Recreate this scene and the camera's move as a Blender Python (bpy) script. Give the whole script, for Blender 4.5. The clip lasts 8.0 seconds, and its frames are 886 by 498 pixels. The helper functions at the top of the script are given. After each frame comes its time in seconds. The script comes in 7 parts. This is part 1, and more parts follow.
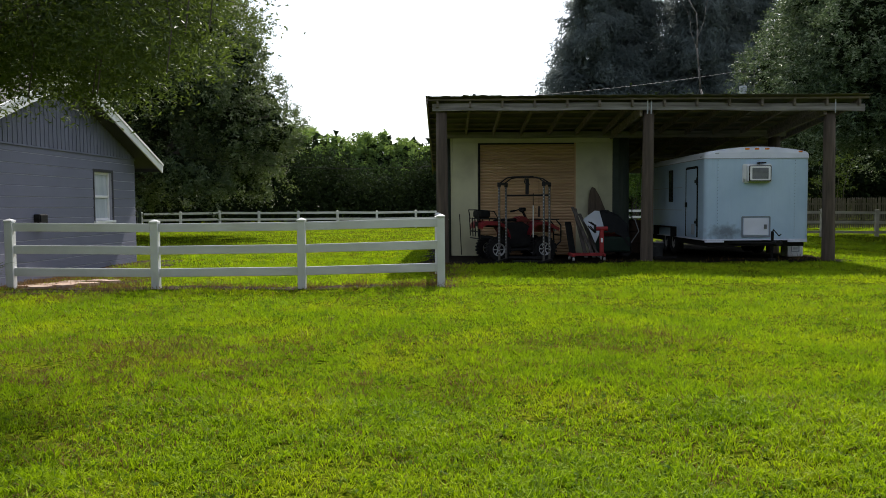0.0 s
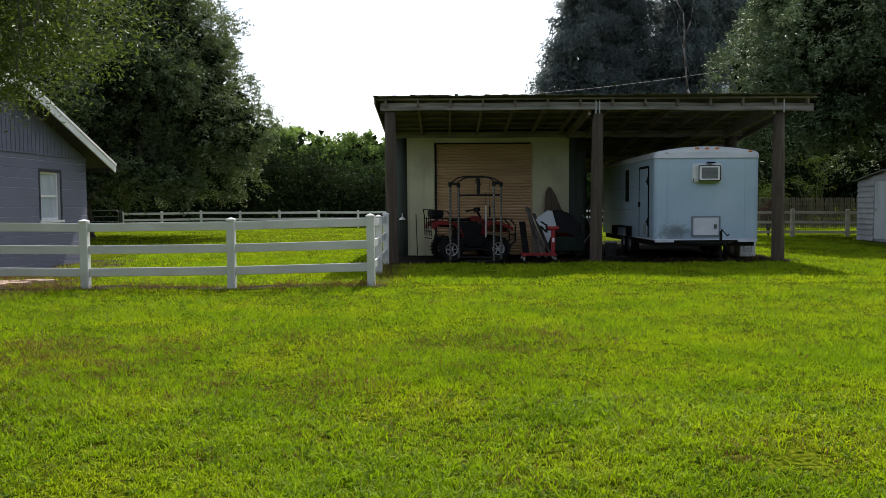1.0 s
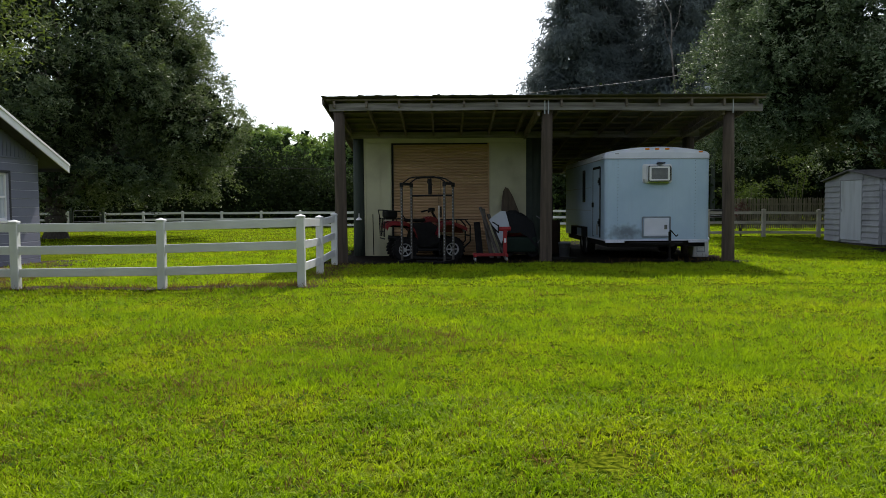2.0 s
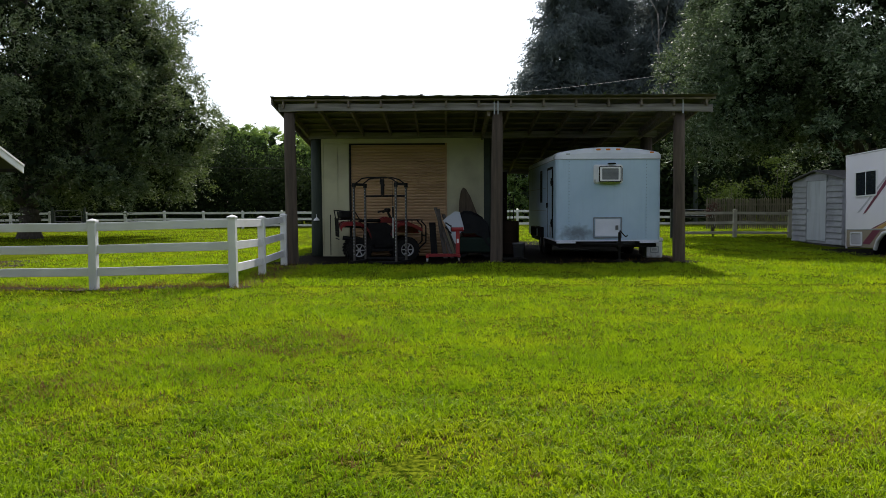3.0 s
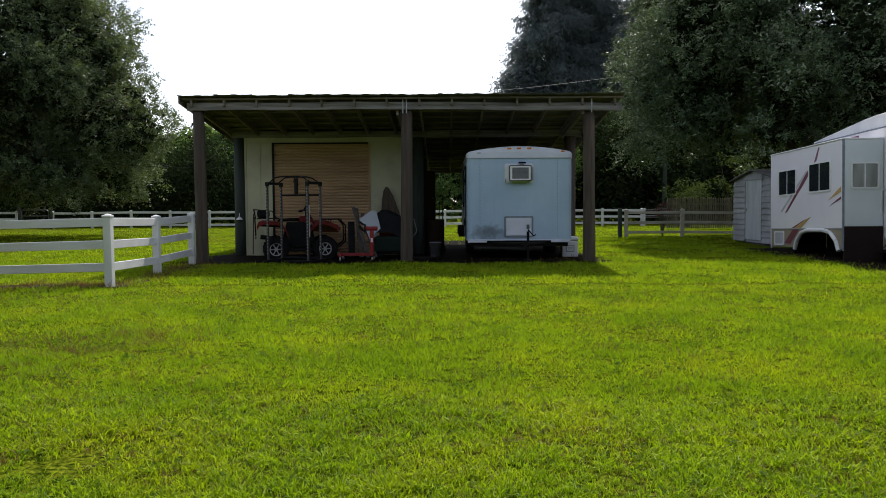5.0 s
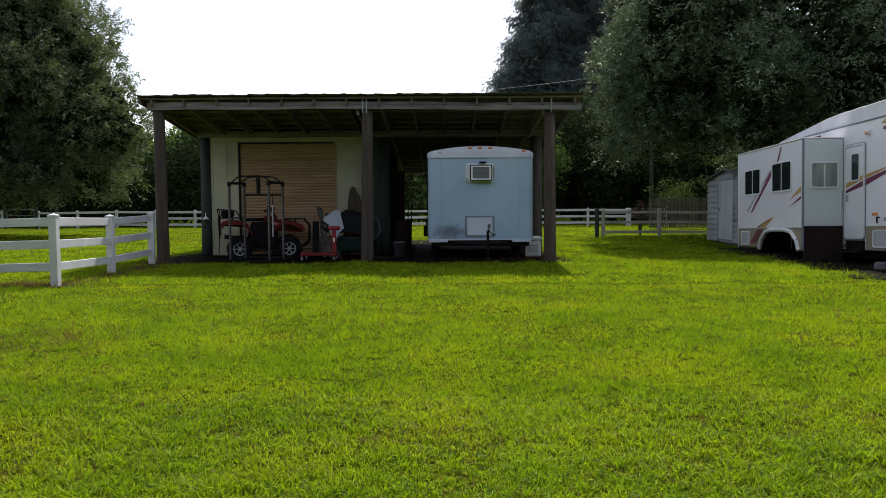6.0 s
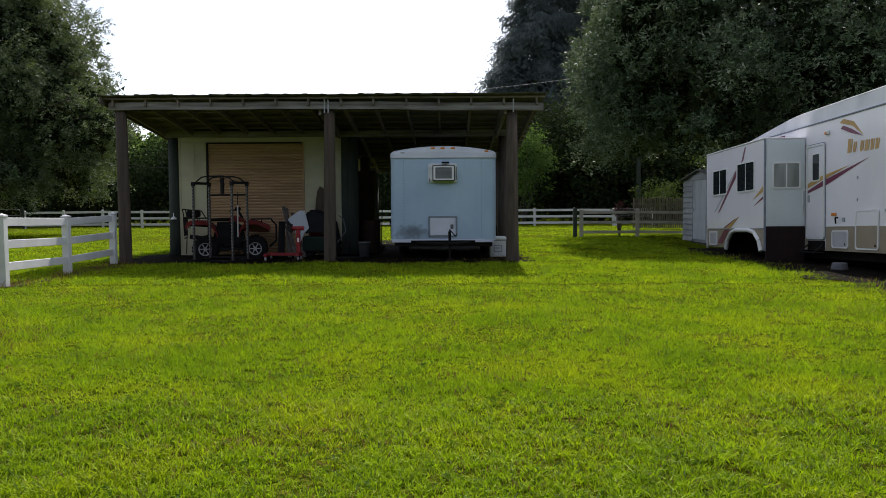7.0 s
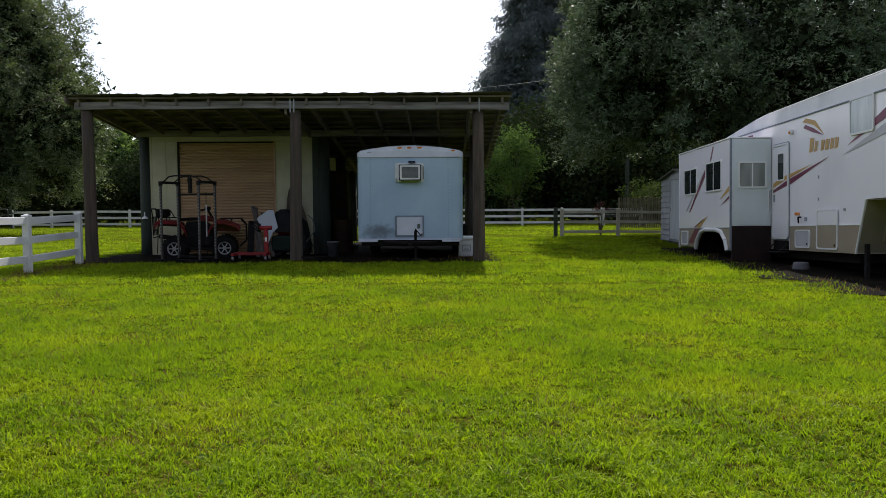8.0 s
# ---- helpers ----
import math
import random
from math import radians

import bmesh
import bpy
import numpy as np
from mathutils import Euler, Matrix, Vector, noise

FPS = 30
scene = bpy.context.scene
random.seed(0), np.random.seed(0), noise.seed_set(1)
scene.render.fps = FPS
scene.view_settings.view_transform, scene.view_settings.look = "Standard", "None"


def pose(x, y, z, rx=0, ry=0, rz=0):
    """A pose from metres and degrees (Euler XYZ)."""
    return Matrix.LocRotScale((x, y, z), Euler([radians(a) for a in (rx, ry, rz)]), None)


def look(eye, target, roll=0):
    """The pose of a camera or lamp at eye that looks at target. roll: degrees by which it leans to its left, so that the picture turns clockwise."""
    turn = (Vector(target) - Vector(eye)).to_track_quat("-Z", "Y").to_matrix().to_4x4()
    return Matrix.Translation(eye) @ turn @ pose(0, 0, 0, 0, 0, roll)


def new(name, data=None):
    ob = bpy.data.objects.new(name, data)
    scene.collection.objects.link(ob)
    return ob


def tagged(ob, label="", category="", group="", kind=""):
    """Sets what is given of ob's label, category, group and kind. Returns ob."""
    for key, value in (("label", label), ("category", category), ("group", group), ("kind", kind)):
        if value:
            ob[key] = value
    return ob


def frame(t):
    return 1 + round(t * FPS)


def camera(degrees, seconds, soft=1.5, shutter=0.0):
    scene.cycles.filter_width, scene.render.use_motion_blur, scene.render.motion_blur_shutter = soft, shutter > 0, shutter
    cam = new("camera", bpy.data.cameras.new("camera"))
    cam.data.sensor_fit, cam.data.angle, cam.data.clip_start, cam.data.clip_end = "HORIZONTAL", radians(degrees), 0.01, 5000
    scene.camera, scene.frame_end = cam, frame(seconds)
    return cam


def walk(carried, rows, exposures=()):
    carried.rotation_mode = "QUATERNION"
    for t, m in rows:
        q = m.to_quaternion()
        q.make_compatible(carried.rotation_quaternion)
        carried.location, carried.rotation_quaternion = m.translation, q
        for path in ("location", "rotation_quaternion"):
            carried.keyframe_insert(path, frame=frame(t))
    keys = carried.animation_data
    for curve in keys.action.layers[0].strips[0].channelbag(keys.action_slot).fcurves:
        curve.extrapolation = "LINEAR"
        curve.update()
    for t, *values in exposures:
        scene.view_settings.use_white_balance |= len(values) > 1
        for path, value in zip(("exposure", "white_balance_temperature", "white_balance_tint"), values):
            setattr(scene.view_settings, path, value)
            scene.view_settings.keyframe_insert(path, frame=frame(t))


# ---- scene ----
cam = camera(58.0, 8.0, 0.65)
METRES, EYE = 8.0, 1.265
ROWS = [
    (0.0, 0.0000, 0.0000, 0.0000, -0.019, -3.080, 0.36),
    (0.5, 0.0728, 0.0010, -0.0010, 0.009, -3.080, 0.35),
    (1.0, 0.1454, 0.0019, -0.0016, 0.038, -3.080, 0.35),
    (1.5, 0.2182, 0.0032, -0.0017, 0.085, -3.071, 0.35),
    (3.0, 0.4307, 0.0065, -0.0002, 0.160, -3.089, 0.32),
    (3.5, 0.4989, 0.0075, -0.0009, 0.188, -3.089, 0.32),
    (4.0, 0.5644, 0.0082, -0.0014, 0.207, -3.108, 0.32),
    (4.5, 0.6268, 0.0092, -0.0024, 0.225, -3.108, 0.31),
    (6.0, 0.7978, 0.0105, -0.0041, 0.282, -3.127, 0.31),
    (6.5, 0.8518, 0.0116, -0.0042, 0.300, -3.136, 0.30),
    (7.0, 0.9041, 0.0131, -0.0034, 0.319, -3.146, 0.29),
    (7.5, 0.9536, 0.0148, -0.0039, 0.338, -3.146, 0.28),
    (8.0, 0.9998, 0.0157, -0.0050, 0.366, -3.155, 0.28),
]
walk(cam, [(t, pose(METRES * x, METRES * y, EYE + METRES * z, 90 + pitch, roll, yaw)) for t, x, y, z, yaw, pitch, roll in ROWS],
     exposures=[(0.0, 0.17, 6500, 11), (4.0, 0.09, 6450, 13), (8.0, 0.02, 6350, 16)])

# world, sun and exposure
SUN_TO = Vector((0.19, 0.84, 1.0)).normalized()
world = bpy.data.worlds.new("sky")
scene.world = world
world.use_nodes = True
wn = world.node_tree.nodes
wl = world.node_tree.links
sky = wn.new("ShaderNodeTexSky")
sky.sky_type = "NISHITA"
sky.sun_disc = False
sky.sun_elevation = math.asin(SUN_TO.z)
sky.sun_rotation = math.atan2(SUN_TO.x, SUN_TO.y)
sky.air_density, sky.dust_density, sky.ozone_density = 1.0, 1.2, 1.0
wn["Background"].inputs["Strength"].default_value = 0.15
veil = wn.new("ShaderNodeHueSaturation")      # a thin white veil of cloud takes most of the blue
veil.inputs["Saturation"].default_value = 0.52
veil.inputs["Value"].default_value = 1.0
wl.new(sky.outputs[0], veil.inputs["Color"])
cloud = wn.new("ShaderNodeMixRGB")             # and scatters an even light of its own
cloud.blend_type = "ADD"
cloud.inputs[0].default_value = 1.0
cloud.inputs[2].default_value = (1.15, 1.2, 1.32, 1)
wl.new(veil.outputs[0], cloud.inputs[1])
wl.new(cloud.outputs[0], wn["Background"].inputs["Color"])
sun_data = bpy.data.lights.new("sun", "SUN")
sun_data.energy, sun_data.angle, sun_data.color = 4.8, radians(0.6), (1.0, 0.95, 0.86)
sun = new("sun", sun_data)
sun.matrix_world = look(SUN_TO * 50, (0, 0, 0))

# ---- materials ----
def node_mat(name):
    m = bpy.data.materials.new(name)
    m.use_nodes = True
    return m, m.node_tree.nodes, m.node_tree.links, m.node_tree.nodes["Principled BSDF"]


def ramp(n, l, src, stops):
    r = n.new("ShaderNodeValToRGB")
    els = r.color_ramp.elements
    while len(els) < len(stops):
        els.new(0.5)
    for e, (p, c) in zip(els, stops):
        e.position, e.color = p, (*c, 1) if len(c) == 3 else c
    l.new(src, r.inputs[0])
    return r


def tex(n, l, kind, scale, coord, detail=4.0, stretch=None):
    if stretch:
        mp = n.new("ShaderNodeMapping")
        mp.inputs["Scale"].default_value = stretch
        l.new(coord, mp.inputs[0])
        coord = mp.outputs[0]
    t = n.new(kind)
    t.inputs["Scale"].default_value = scale
    if kind == "ShaderNodeTexNoise":
        t.inputs["Detail"].default_value = detail
    l.new(coord, t.inputs["Vector"])
    return t


def surface(name, c1, c2, scale=6.0, rough=0.6, metal=0.0, bump=0.15, stretch=None, dirt=None, dirt_scale=1.2, dirt_amount=0.5, fine=60.0, random=0.0, spec=0.5):
    """A worn surface: two tones in patches, fine grain in the relief, and dirt in larger spots."""
    m, n, l, b = node_mat(name)
    pos = n.new("ShaderNodeNewGeometry").outputs["Position"]
    patch = tex(n, l, "ShaderNodeTexNoise", scale, pos, 5, stretch)
    col = ramp(n, l, patch.outputs[0], [(0.3, c1), (0.7, c2)]).outputs[0]
    if random:
        info = n.new("ShaderNodeObjectInfo")
        hsv = n.new("ShaderNodeHueSaturation")
        mr = n.new("ShaderNodeMapRange")
        mr.inputs[3].default_value, mr.inputs[4].default_value = 1 - random, 1 + random
        l.new(info.outputs["Random"], mr.inputs[0])
        l.new(mr.outputs[0], hsv.inputs["Value"])
        l.new(col, hsv.inputs["Color"])
        col = hsv.outputs[0]
    if dirt:
        spot = tex(n, l, "ShaderNodeTexNoise", dirt_scale, pos, 6, stretch)
        mask = ramp(n, l, spot.outputs[0], [(0.5, (0, 0, 0)), (0.72, (dirt_amount,) * 3)])
        mix = n.new("ShaderNodeMixRGB")
        mix.inputs[2].default_value = (*dirt, 1)
        l.new(mask.outputs[0], mix.inputs[0])
        l.new(col, mix.inputs[1])
        col = mix.outputs[0]
    l.new(col, b.inputs["Base Color"])
    b.inputs["Metallic"].default_value = metal
    b.inputs["Specular IOR Level"].default_value = spec
    grain = tex(n, l, "ShaderNodeTexNoise", fine, pos, 4, stretch)
    rr = n.new("ShaderNodeMapRange")
    rr.inputs[3].default_value, rr.inputs[4].default_value = max(rough - 0.12, 0.02), min(rough + 0.12, 1)
    l.new(patch.outputs[0], rr.inputs[0])
    l.new(rr.outputs[0], b.inputs["Roughness"])
    if bump:
        bp = n.new("ShaderNodeBump")
        bp.inputs["Strength"].default_value = bump
        bp.inputs["Distance"].default_value = 0.01
        l.new(grain.outputs[0], bp.inputs["Height"])
        l.new(bp.outputs[0], b.inputs["Normal"])
    return m


def leaf_mat(name, c1, c2, through_colour, amount=0.35, rough=0.55, patch=0.6, broad=None, gloss=0.35, own=0.5, span=(0.25, 0.85), mid=None):
    """Leaves: each its own tone, patches of tone over the crown, and light that comes through."""
    m, n, l, b = node_mat(name)
    geo = n.new("ShaderNodeNewGeometry")
    big = tex(n, l, "ShaderNodeTexNoise", patch, geo.outputs["Position"], 3)
    add = n.new("ShaderNodeMath")
    add.operation = "MULTIPLY_ADD"
    add.inputs[1].default_value = own
    l.new(geo.outputs["Random Per Island"], add.inputs[0])
    sub = n.new("ShaderNodeMath")
    sub.operation = "MULTIPLY"
    sub.inputs[1].default_value = 0.6
    l.new(big.outputs[0], sub.inputs[0])
    l.new(sub.outputs[0], add.inputs[2])
    stops = [(span[0], c1), (span[1], c2)]
    if mid:
        stops.insert(1, (span[0] * 0.4 + span[1] * 0.6, mid))
    col = ramp(n, l, add.outputs[0], stops)
    b.inputs["Roughness"].default_value = rough
    b.inputs["Specular IOR Level"].default_value = gloss
    tr = n.new("ShaderNodeBsdfTranslucent")
    tr.inputs[0].default_value = (*through_colour, 1)
    colour = col.outputs[0]
    if broad:
        wide = tex(n, l, "ShaderNodeTexNoise", broad, geo.outputs["Position"], 5)
        tone = ramp(n, l, wide.outputs[0], [(0.36, (0.74, 0.84, 0.8)), (0.5, (0.94, 1.0, 0.9)), (0.66, (1.2, 1.1, 1.0))])
        ends = []
        for src in (colour, None):
            mul = n.new("ShaderNodeMixRGB")
            mul.blend_type = "MULTIPLY"
            mul.inputs[0].default_value = 1
            if src:
                l.new(src, mul.inputs[1])
            else:
                mul.inputs[1].default_value = (*through_colour, 1)
            l.new(tone.outputs[0], mul.inputs[2])
            ends.append(mul.outputs[0])
        colour = ends[0]
        l.new(ends[1], tr.inputs[0])
    l.new(colour, b.inputs["Base Color"])
    mix = n.new("ShaderNodeMixShader")
    mix.inputs[0].default_value = amount
    out = n["Material Output"]
    l.new(b.outputs[0], mix.inputs[1])
    l.new(tr.outputs[0], mix.inputs[2])
    l.new(mix.outputs[0], out.inputs[0])
    return m


def glass_mat(name, tint, rough=0.03):
    m, n, l, b = node_mat(name)
    b.inputs["Base Color"].default_value = (*tint, 1)
    b.inputs["Roughness"].default_value = rough
    b.inputs["Specular IOR Level"].default_value = 0.8
    return m


def ground_mat():
    m, n, l, b = node_mat("lawn_soil")
    pos = n.new("ShaderNodeNewGeometry").outputs["Position"]
    fine = tex(n, l, "ShaderNodeTexNoise", 22.0, pos, 8)
    big = tex(n, l, "ShaderNodeTexNoise", 0.45, pos, 4)
    green = ramp(n, l, fine.outputs[0], [(0.36, (0.02, 0.034, 0.002)), (0.5, (0.082, 0.106, 0.007)), (0.68, (0.175, 0.205, 0.013))])
    tint = ramp(n, l, big.outputs[0], [(0.35, (0.78, 0.86, 0.8)), (0.65, (1.15, 1.1, 1.0))])
    mul = n.new("ShaderNodeMixRGB")
    mul.blend_type = "MULTIPLY"
    mul.inputs[0].default_value = 1
    l.new(green.outputs[0], mul.inputs[1])
    l.new(tint.outputs[0], mul.inputs[2])
    l.new(mul.outputs[0], b.inputs["Base Color"])
    b.inputs["Roughness"].default_value = 0.95
    b.inputs["Specular IOR Level"].default_value = 0.0
    bp = n.new("ShaderNodeBump")
    bp.inputs["Strength"].default_value = 0.7
    bp.inputs["Distance"].default_value = 0.04
    blades = tex(n, l, "ShaderNodeTexNoise", 40.0, pos, 6)
    l.new(blades.outputs[0], bp.inputs["Height"])
    l.new(bp.outputs[0], b.inputs["Normal"])
    return m


M_GROUND = ground_mat()
M_SOIL = surface("bare_soil", (0.02, 0.015, 0.011), (0.05, 0.038, 0.027), 5, 0.95, bump=0.6, dirt=(0.12, 0.1, 0.05), dirt_scale=2.5, spec=0.05)
# soil again, with the deep shade under roof and trailer put into the colour
M_SHADESOIL = surface("shaded_soil", (0.004, 0.0034, 0.0027), (0.011, 0.009, 0.0065), 5, 0.95, bump=0.6, dirt=(0.02, 0.016, 0.01), dirt_scale=2.5, spec=0.03)
M_GRASS = leaf_mat("grass_blades", (0.01, 0.04, 0.002), (0.335, 0.425, 0.014), (0.37, 0.53, 0.008), 0.42, 0.6, 15.0, 0.9, 0.12, 0.85, (0.36, 0.92))
M_WEED = leaf_mat("weed_leaves", (0.03, 0.085, 0.008), (0.14, 0.2, 0.02), (0.18, 0.3, 0.01), 0.35, 0.8, 2.0, None, 0.12)
M_STRAW = leaf_mat("dry_grass", (0.1, 0.055, 0.021), (0.27, 0.17, 0.07), (0.2, 0.12, 0.036), 0.25, 0.8, 1.0, None, 0.1)
M_POLE = surface("weathered_pole", (0.05, 0.037, 0.028), (0.118, 0.089, 0.067), 3, 0.88, bump=0.5, stretch=(6, 6, 0.5), dirt=(0.05, 0.04, 0.032), random=0.12)
M_BEAM = surface("weathered_beam", (0.11, 0.09, 0.076), (0.25, 0.21, 0.185), 3, 0.88, bump=0.5, stretch=(0.5, 6, 6), dirt=(0.06, 0.05, 0.042), random=0.15)
M_GREYBEAM = surface("silvered_beam", (0.13, 0.122, 0.12), (0.33, 0.312, 0.303), 2.2, 0.88, bump=0.5, stretch=(0.5, 6, 6), dirt=(0.1, 0.09, 0.085), dirt_scale=1.6, dirt_amount=0.8, random=0.1)
M_GREENPOLE = surface("mossy_pole", (0.022, 0.034, 0.027), (0.05, 0.062, 0.048), 3, 0.9, bump=0.5, stretch=(6, 6, 0.5))
M_ROOF = surface("old_roof_sheet", (0.06, 0.058, 0.042), (0.135, 0.13, 0.095), 2.5, 0.75, metal=0.2, bump=0.2, dirt=(0.09, 0.1, 0.03), dirt_scale=3)
M_STRAP = surface("galvanised_strap", (0.3, 0.32, 0.34), (0.42, 0.44, 0.46), 9, 0.5, metal=0.7, bump=0.05)
M_CREAM = surface("cream_wall_paint", (0.52, 0.5, 0.34), (0.62, 0.6, 0.41), 1.6, 0.7, bump=0.15, dirt=(0.33, 0.3, 0.21), dirt_scale=1.3, dirt_amount=0.5)
M_DARKTRIM = surface("dark_green_trim", (0.02, 0.03, 0.026), (0.04, 0.055, 0.045), 4, 0.7)
M_DOORSLAT = surface("tan_door_paint", (0.46, 0.3, 0.165), (0.57, 0.38, 0.215), 2.0, 0.55, bump=0.05, stretch=(0.4, 1, 3), dirt=(0.34, 0.21, 0.11), random=0.07)
M_BLACKSTEEL = surface("black_steel", (0.008, 0.008, 0.0085), (0.02, 0.02, 0.021), 8, 0.6, metal=0.1, bump=0.05, spec=0.18)
M_VINYL = surface("white_vinyl", (0.64, 0.65, 0.66), (0.75, 0.76, 0.76), 2.0, 0.4, bump=0.04, dirt=(0.5, 0.5, 0.42), dirt_scale=1.4, dirt_amount=0.35)
M_GREYFENCE = surface("weathered_fence_paint", (0.34, 0.32, 0.26), (0.5, 0.47, 0.39), 3.0, 0.7, bump=0.2, dirt=(0.3, 0.27, 0.2))
M_PICKET = surface("grey_picket_wood", (0.1, 0.085, 0.072), (0.19, 0.165, 0.14), 5, 0.9, bump=0.4, random=0.25)
M_BLOCK = surface("grey_blue_block_paint", (0.135, 0.142, 0.2), (0.175, 0.184, 0.25), 1.2, 0.75, bump=0.35, dirt=(0.1, 0.105, 0.145), dirt_amount=0.4, fine=35, random=0.03)
M_MORTAR = surface("painted_mortar", (0.36, 0.365, 0.43), (0.46, 0.465, 0.53), 4, 0.8)
M_GABLE = surface("grey_blue_siding", (0.12, 0.128, 0.18), (0.155, 0.165, 0.225), 2, 0.7, random=0.03)
M_WHITE = surface("white_trim_paint", (0.74, 0.75, 0.76), (0.83, 0.83, 0.83), 3, 0.5, bump=0.06, dirt=(0.55, 0.55, 0.5), dirt_amount=0.3)
M_SHINGLE = surface("roof_shingle", (0.09, 0.088, 0.085), (0.17, 0.165, 0.16), 6, 0.9, bump=0.5)
M_SOFFIT = surface("dark_soffit", (0.028, 0.028, 0.034), (0.045, 0.045, 0.052), 3, 0.85)
M_GLASS = glass_mat("window_glass", (0.02, 0.025, 0.03))
# panes: a pale sky reflection put into the base colour
M_REFLGLASS = surface("painted_reflection_glass", (0.42, 0.47, 0.52), (0.62, 0.66, 0.7), 2.5, 0.1, bump=0.0, stretch=(1, 3, 0.6))
# end window panes: broken reflection painted as upright pale and dark streaks
M_REFLPANE = surface("painted_reflection_pane", (0.2, 0.22, 0.2), (0.42, 0.44, 0.42), 1.7, 0.12, bump=0.0, stretch=(3, 3, 0.4))
M_STONE = surface("flagstone", (0.28, 0.17, 0.12), (0.52, 0.4, 0.32), 5, 0.9, bump=0.4, random=0.2)
M_BARK = surface("bark", (0.045, 0.037, 0.03), (0.11, 0.095, 0.08), 4, 0.95, bump=1.0, stretch=(4, 4, 0.8), fine=25)
M_PALEBARK = surface("pale_bark", (0.1, 0.092, 0.085), (0.17, 0.155, 0.142), 4, 0.95, bump=0.6, stretch=(4, 4, 0.8))
# oak leaves: the pale grey end of each ramp paints glints on single leaves
M_OAKLEAF = leaf_mat("oak_leaves", (0.026, 0.045, 0.028), (0.3, 0.33, 0.21), (0.19, 0.26, 0.06), 0.22, 0.5, 0.45, None, 0.26, 0.6, (0.3, 0.95), (0.085, 0.125, 0.05))
M_GREYLEAF = leaf_mat("glint_oak_leaves", (0.024, 0.046, 0.03), (0.31, 0.36, 0.24), (0.15, 0.21, 0.085), 0.2, 0.5, 0.4, None, 0.26, 0.6, (0.3, 0.95), (0.08, 0.13, 0.052))
M_HEDGELEAF = leaf_mat("hedge_leaves", (0.07, 0.13, 0.048), (0.24, 0.34, 0.12), (0.3, 0.44, 0.08), 0.34, 0.8, 0.6, None, 0.08)
M_SHRUBLEAF = leaf_mat("shrub_leaves", (0.03, 0.066, 0.022), (0.11, 0.175, 0.05), (0.16, 0.28, 0.04), 0.28, 0.8, 0.8, None, 0.08)
# far pines: distance haze put into the foliage colour as pale blue-grey
M_PINELEAF = leaf_mat("hazed_pine_foliage", (0.092, 0.128, 0.134), (0.178, 0.198, 0.19), (0.19, 0.215, 0.205), 0.5, 0.85, 0.16, None, 0.03, 0.22)
M_BUSHLEAF = leaf_mat("bright_bush_leaves", (0.022, 0.044, 0.012), (0.07, 0.105, 0.026), (0.1, 0.15, 0.025), 0.28, 0.7, 0.6, None, 0.1)
M_REDLEAF = leaf_mat("red_shrub_leaves", (0.035, 0.014, 0.016), (0.09, 0.035, 0.035), (0.12, 0.03, 0.03), 0.3)
# backing leaves: the shade deep inside crowns put into a near-black green
M_INNERSHADE = leaf_mat("inner_foliage", (0.01, 0.017, 0.009), (0.03, 0.045, 0.02), (0.03, 0.05, 0.01), 0.05, 0.9, 1.5, None, 0.04)
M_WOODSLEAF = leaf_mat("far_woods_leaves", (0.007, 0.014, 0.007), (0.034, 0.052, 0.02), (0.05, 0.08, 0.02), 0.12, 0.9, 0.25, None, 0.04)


# ---- building tools ----
def thing(name, at=(0, 0, 0), label="", category="", group="", kind="", turn=0.0):
    ob = new(name)
    ob.empty_display_size = 0.1
    ob.matrix_basis = pose(*at, 0, 0, turn)
    return tagged(ob, label, category, group, kind)


def link_mesh(name, me, material, parent=None, label=""):
    ob = new(name, me)
    if material and not me.materials:
        me.materials.append(material)
    ob.parent = parent
    return tagged(ob, label)


def part(name, bm, material, parent=None, label="", smooth=False):
    me = bpy.data.meshes.new(name)
    bmesh.ops.recalc_face_normals(bm, faces=bm.faces)
    bm.to_mesh(me)
    bm.free()
    if smooth:
        for p in me.polygons:
            p.use_smooth = True
    return link_mesh(name, me, material, parent, label)


def piece(name, me, parent, at, turn=(0, 0, 0), scale=(1, 1, 1), label=""):
    """A repeat on shared mesh data."""
    ob = new(name, me)
    ob.parent = parent
    ob.matrix_basis = pose(*at, *turn) @ Matrix.Diagonal((*scale, 1))
    return tagged(ob, label)


def B():
    return bmesh.new()


def box(bm, x0, x1, y0, y1, z0, z1, bev=0.0, m=None, seg=1):
    r = bmesh.ops.create_cube(bm, size=1.0, matrix=Matrix.LocRotScale(((x0 + x1) / 2, (y0 + y1) / 2, (z0 + z1) / 2), None, (abs(x1 - x0), abs(y1 - y0), abs(z1 - z0))))
    vs = r["verts"]
    if bev:
        es = list({e for v in vs for e in v.link_edges})
        rb = bmesh.ops.bevel(bm, geom=es, offset=bev, segments=seg, affect="EDGES", profile=0.5)
        vs = list({v for f in rb["faces"] for v in f.verts} | {v for v in vs if v.is_valid})
    if m is not None:
        bmesh.ops.transform(bm, matrix=m, verts=vs)
    return bm


def tube(bm, p, q, r, r2=None, n=12):
    p, q = Vector(p), Vector(q)
    d = q - p
    m = Matrix.Translation((p + q) / 2) @ d.to_track_quat("Z", "Y").to_matrix().to_4x4()
    bmesh.ops.create_cone(bm, cap_ends=True, segments=n, radius1=r, radius2=r if r2 is None else r2, depth=d.length, matrix=m)
    return bm


def pipe(bm, pts, r, n=8):
    for a, b in zip(pts, pts[1:]):
        tube(bm, a, b, r, None, n)
    return bm


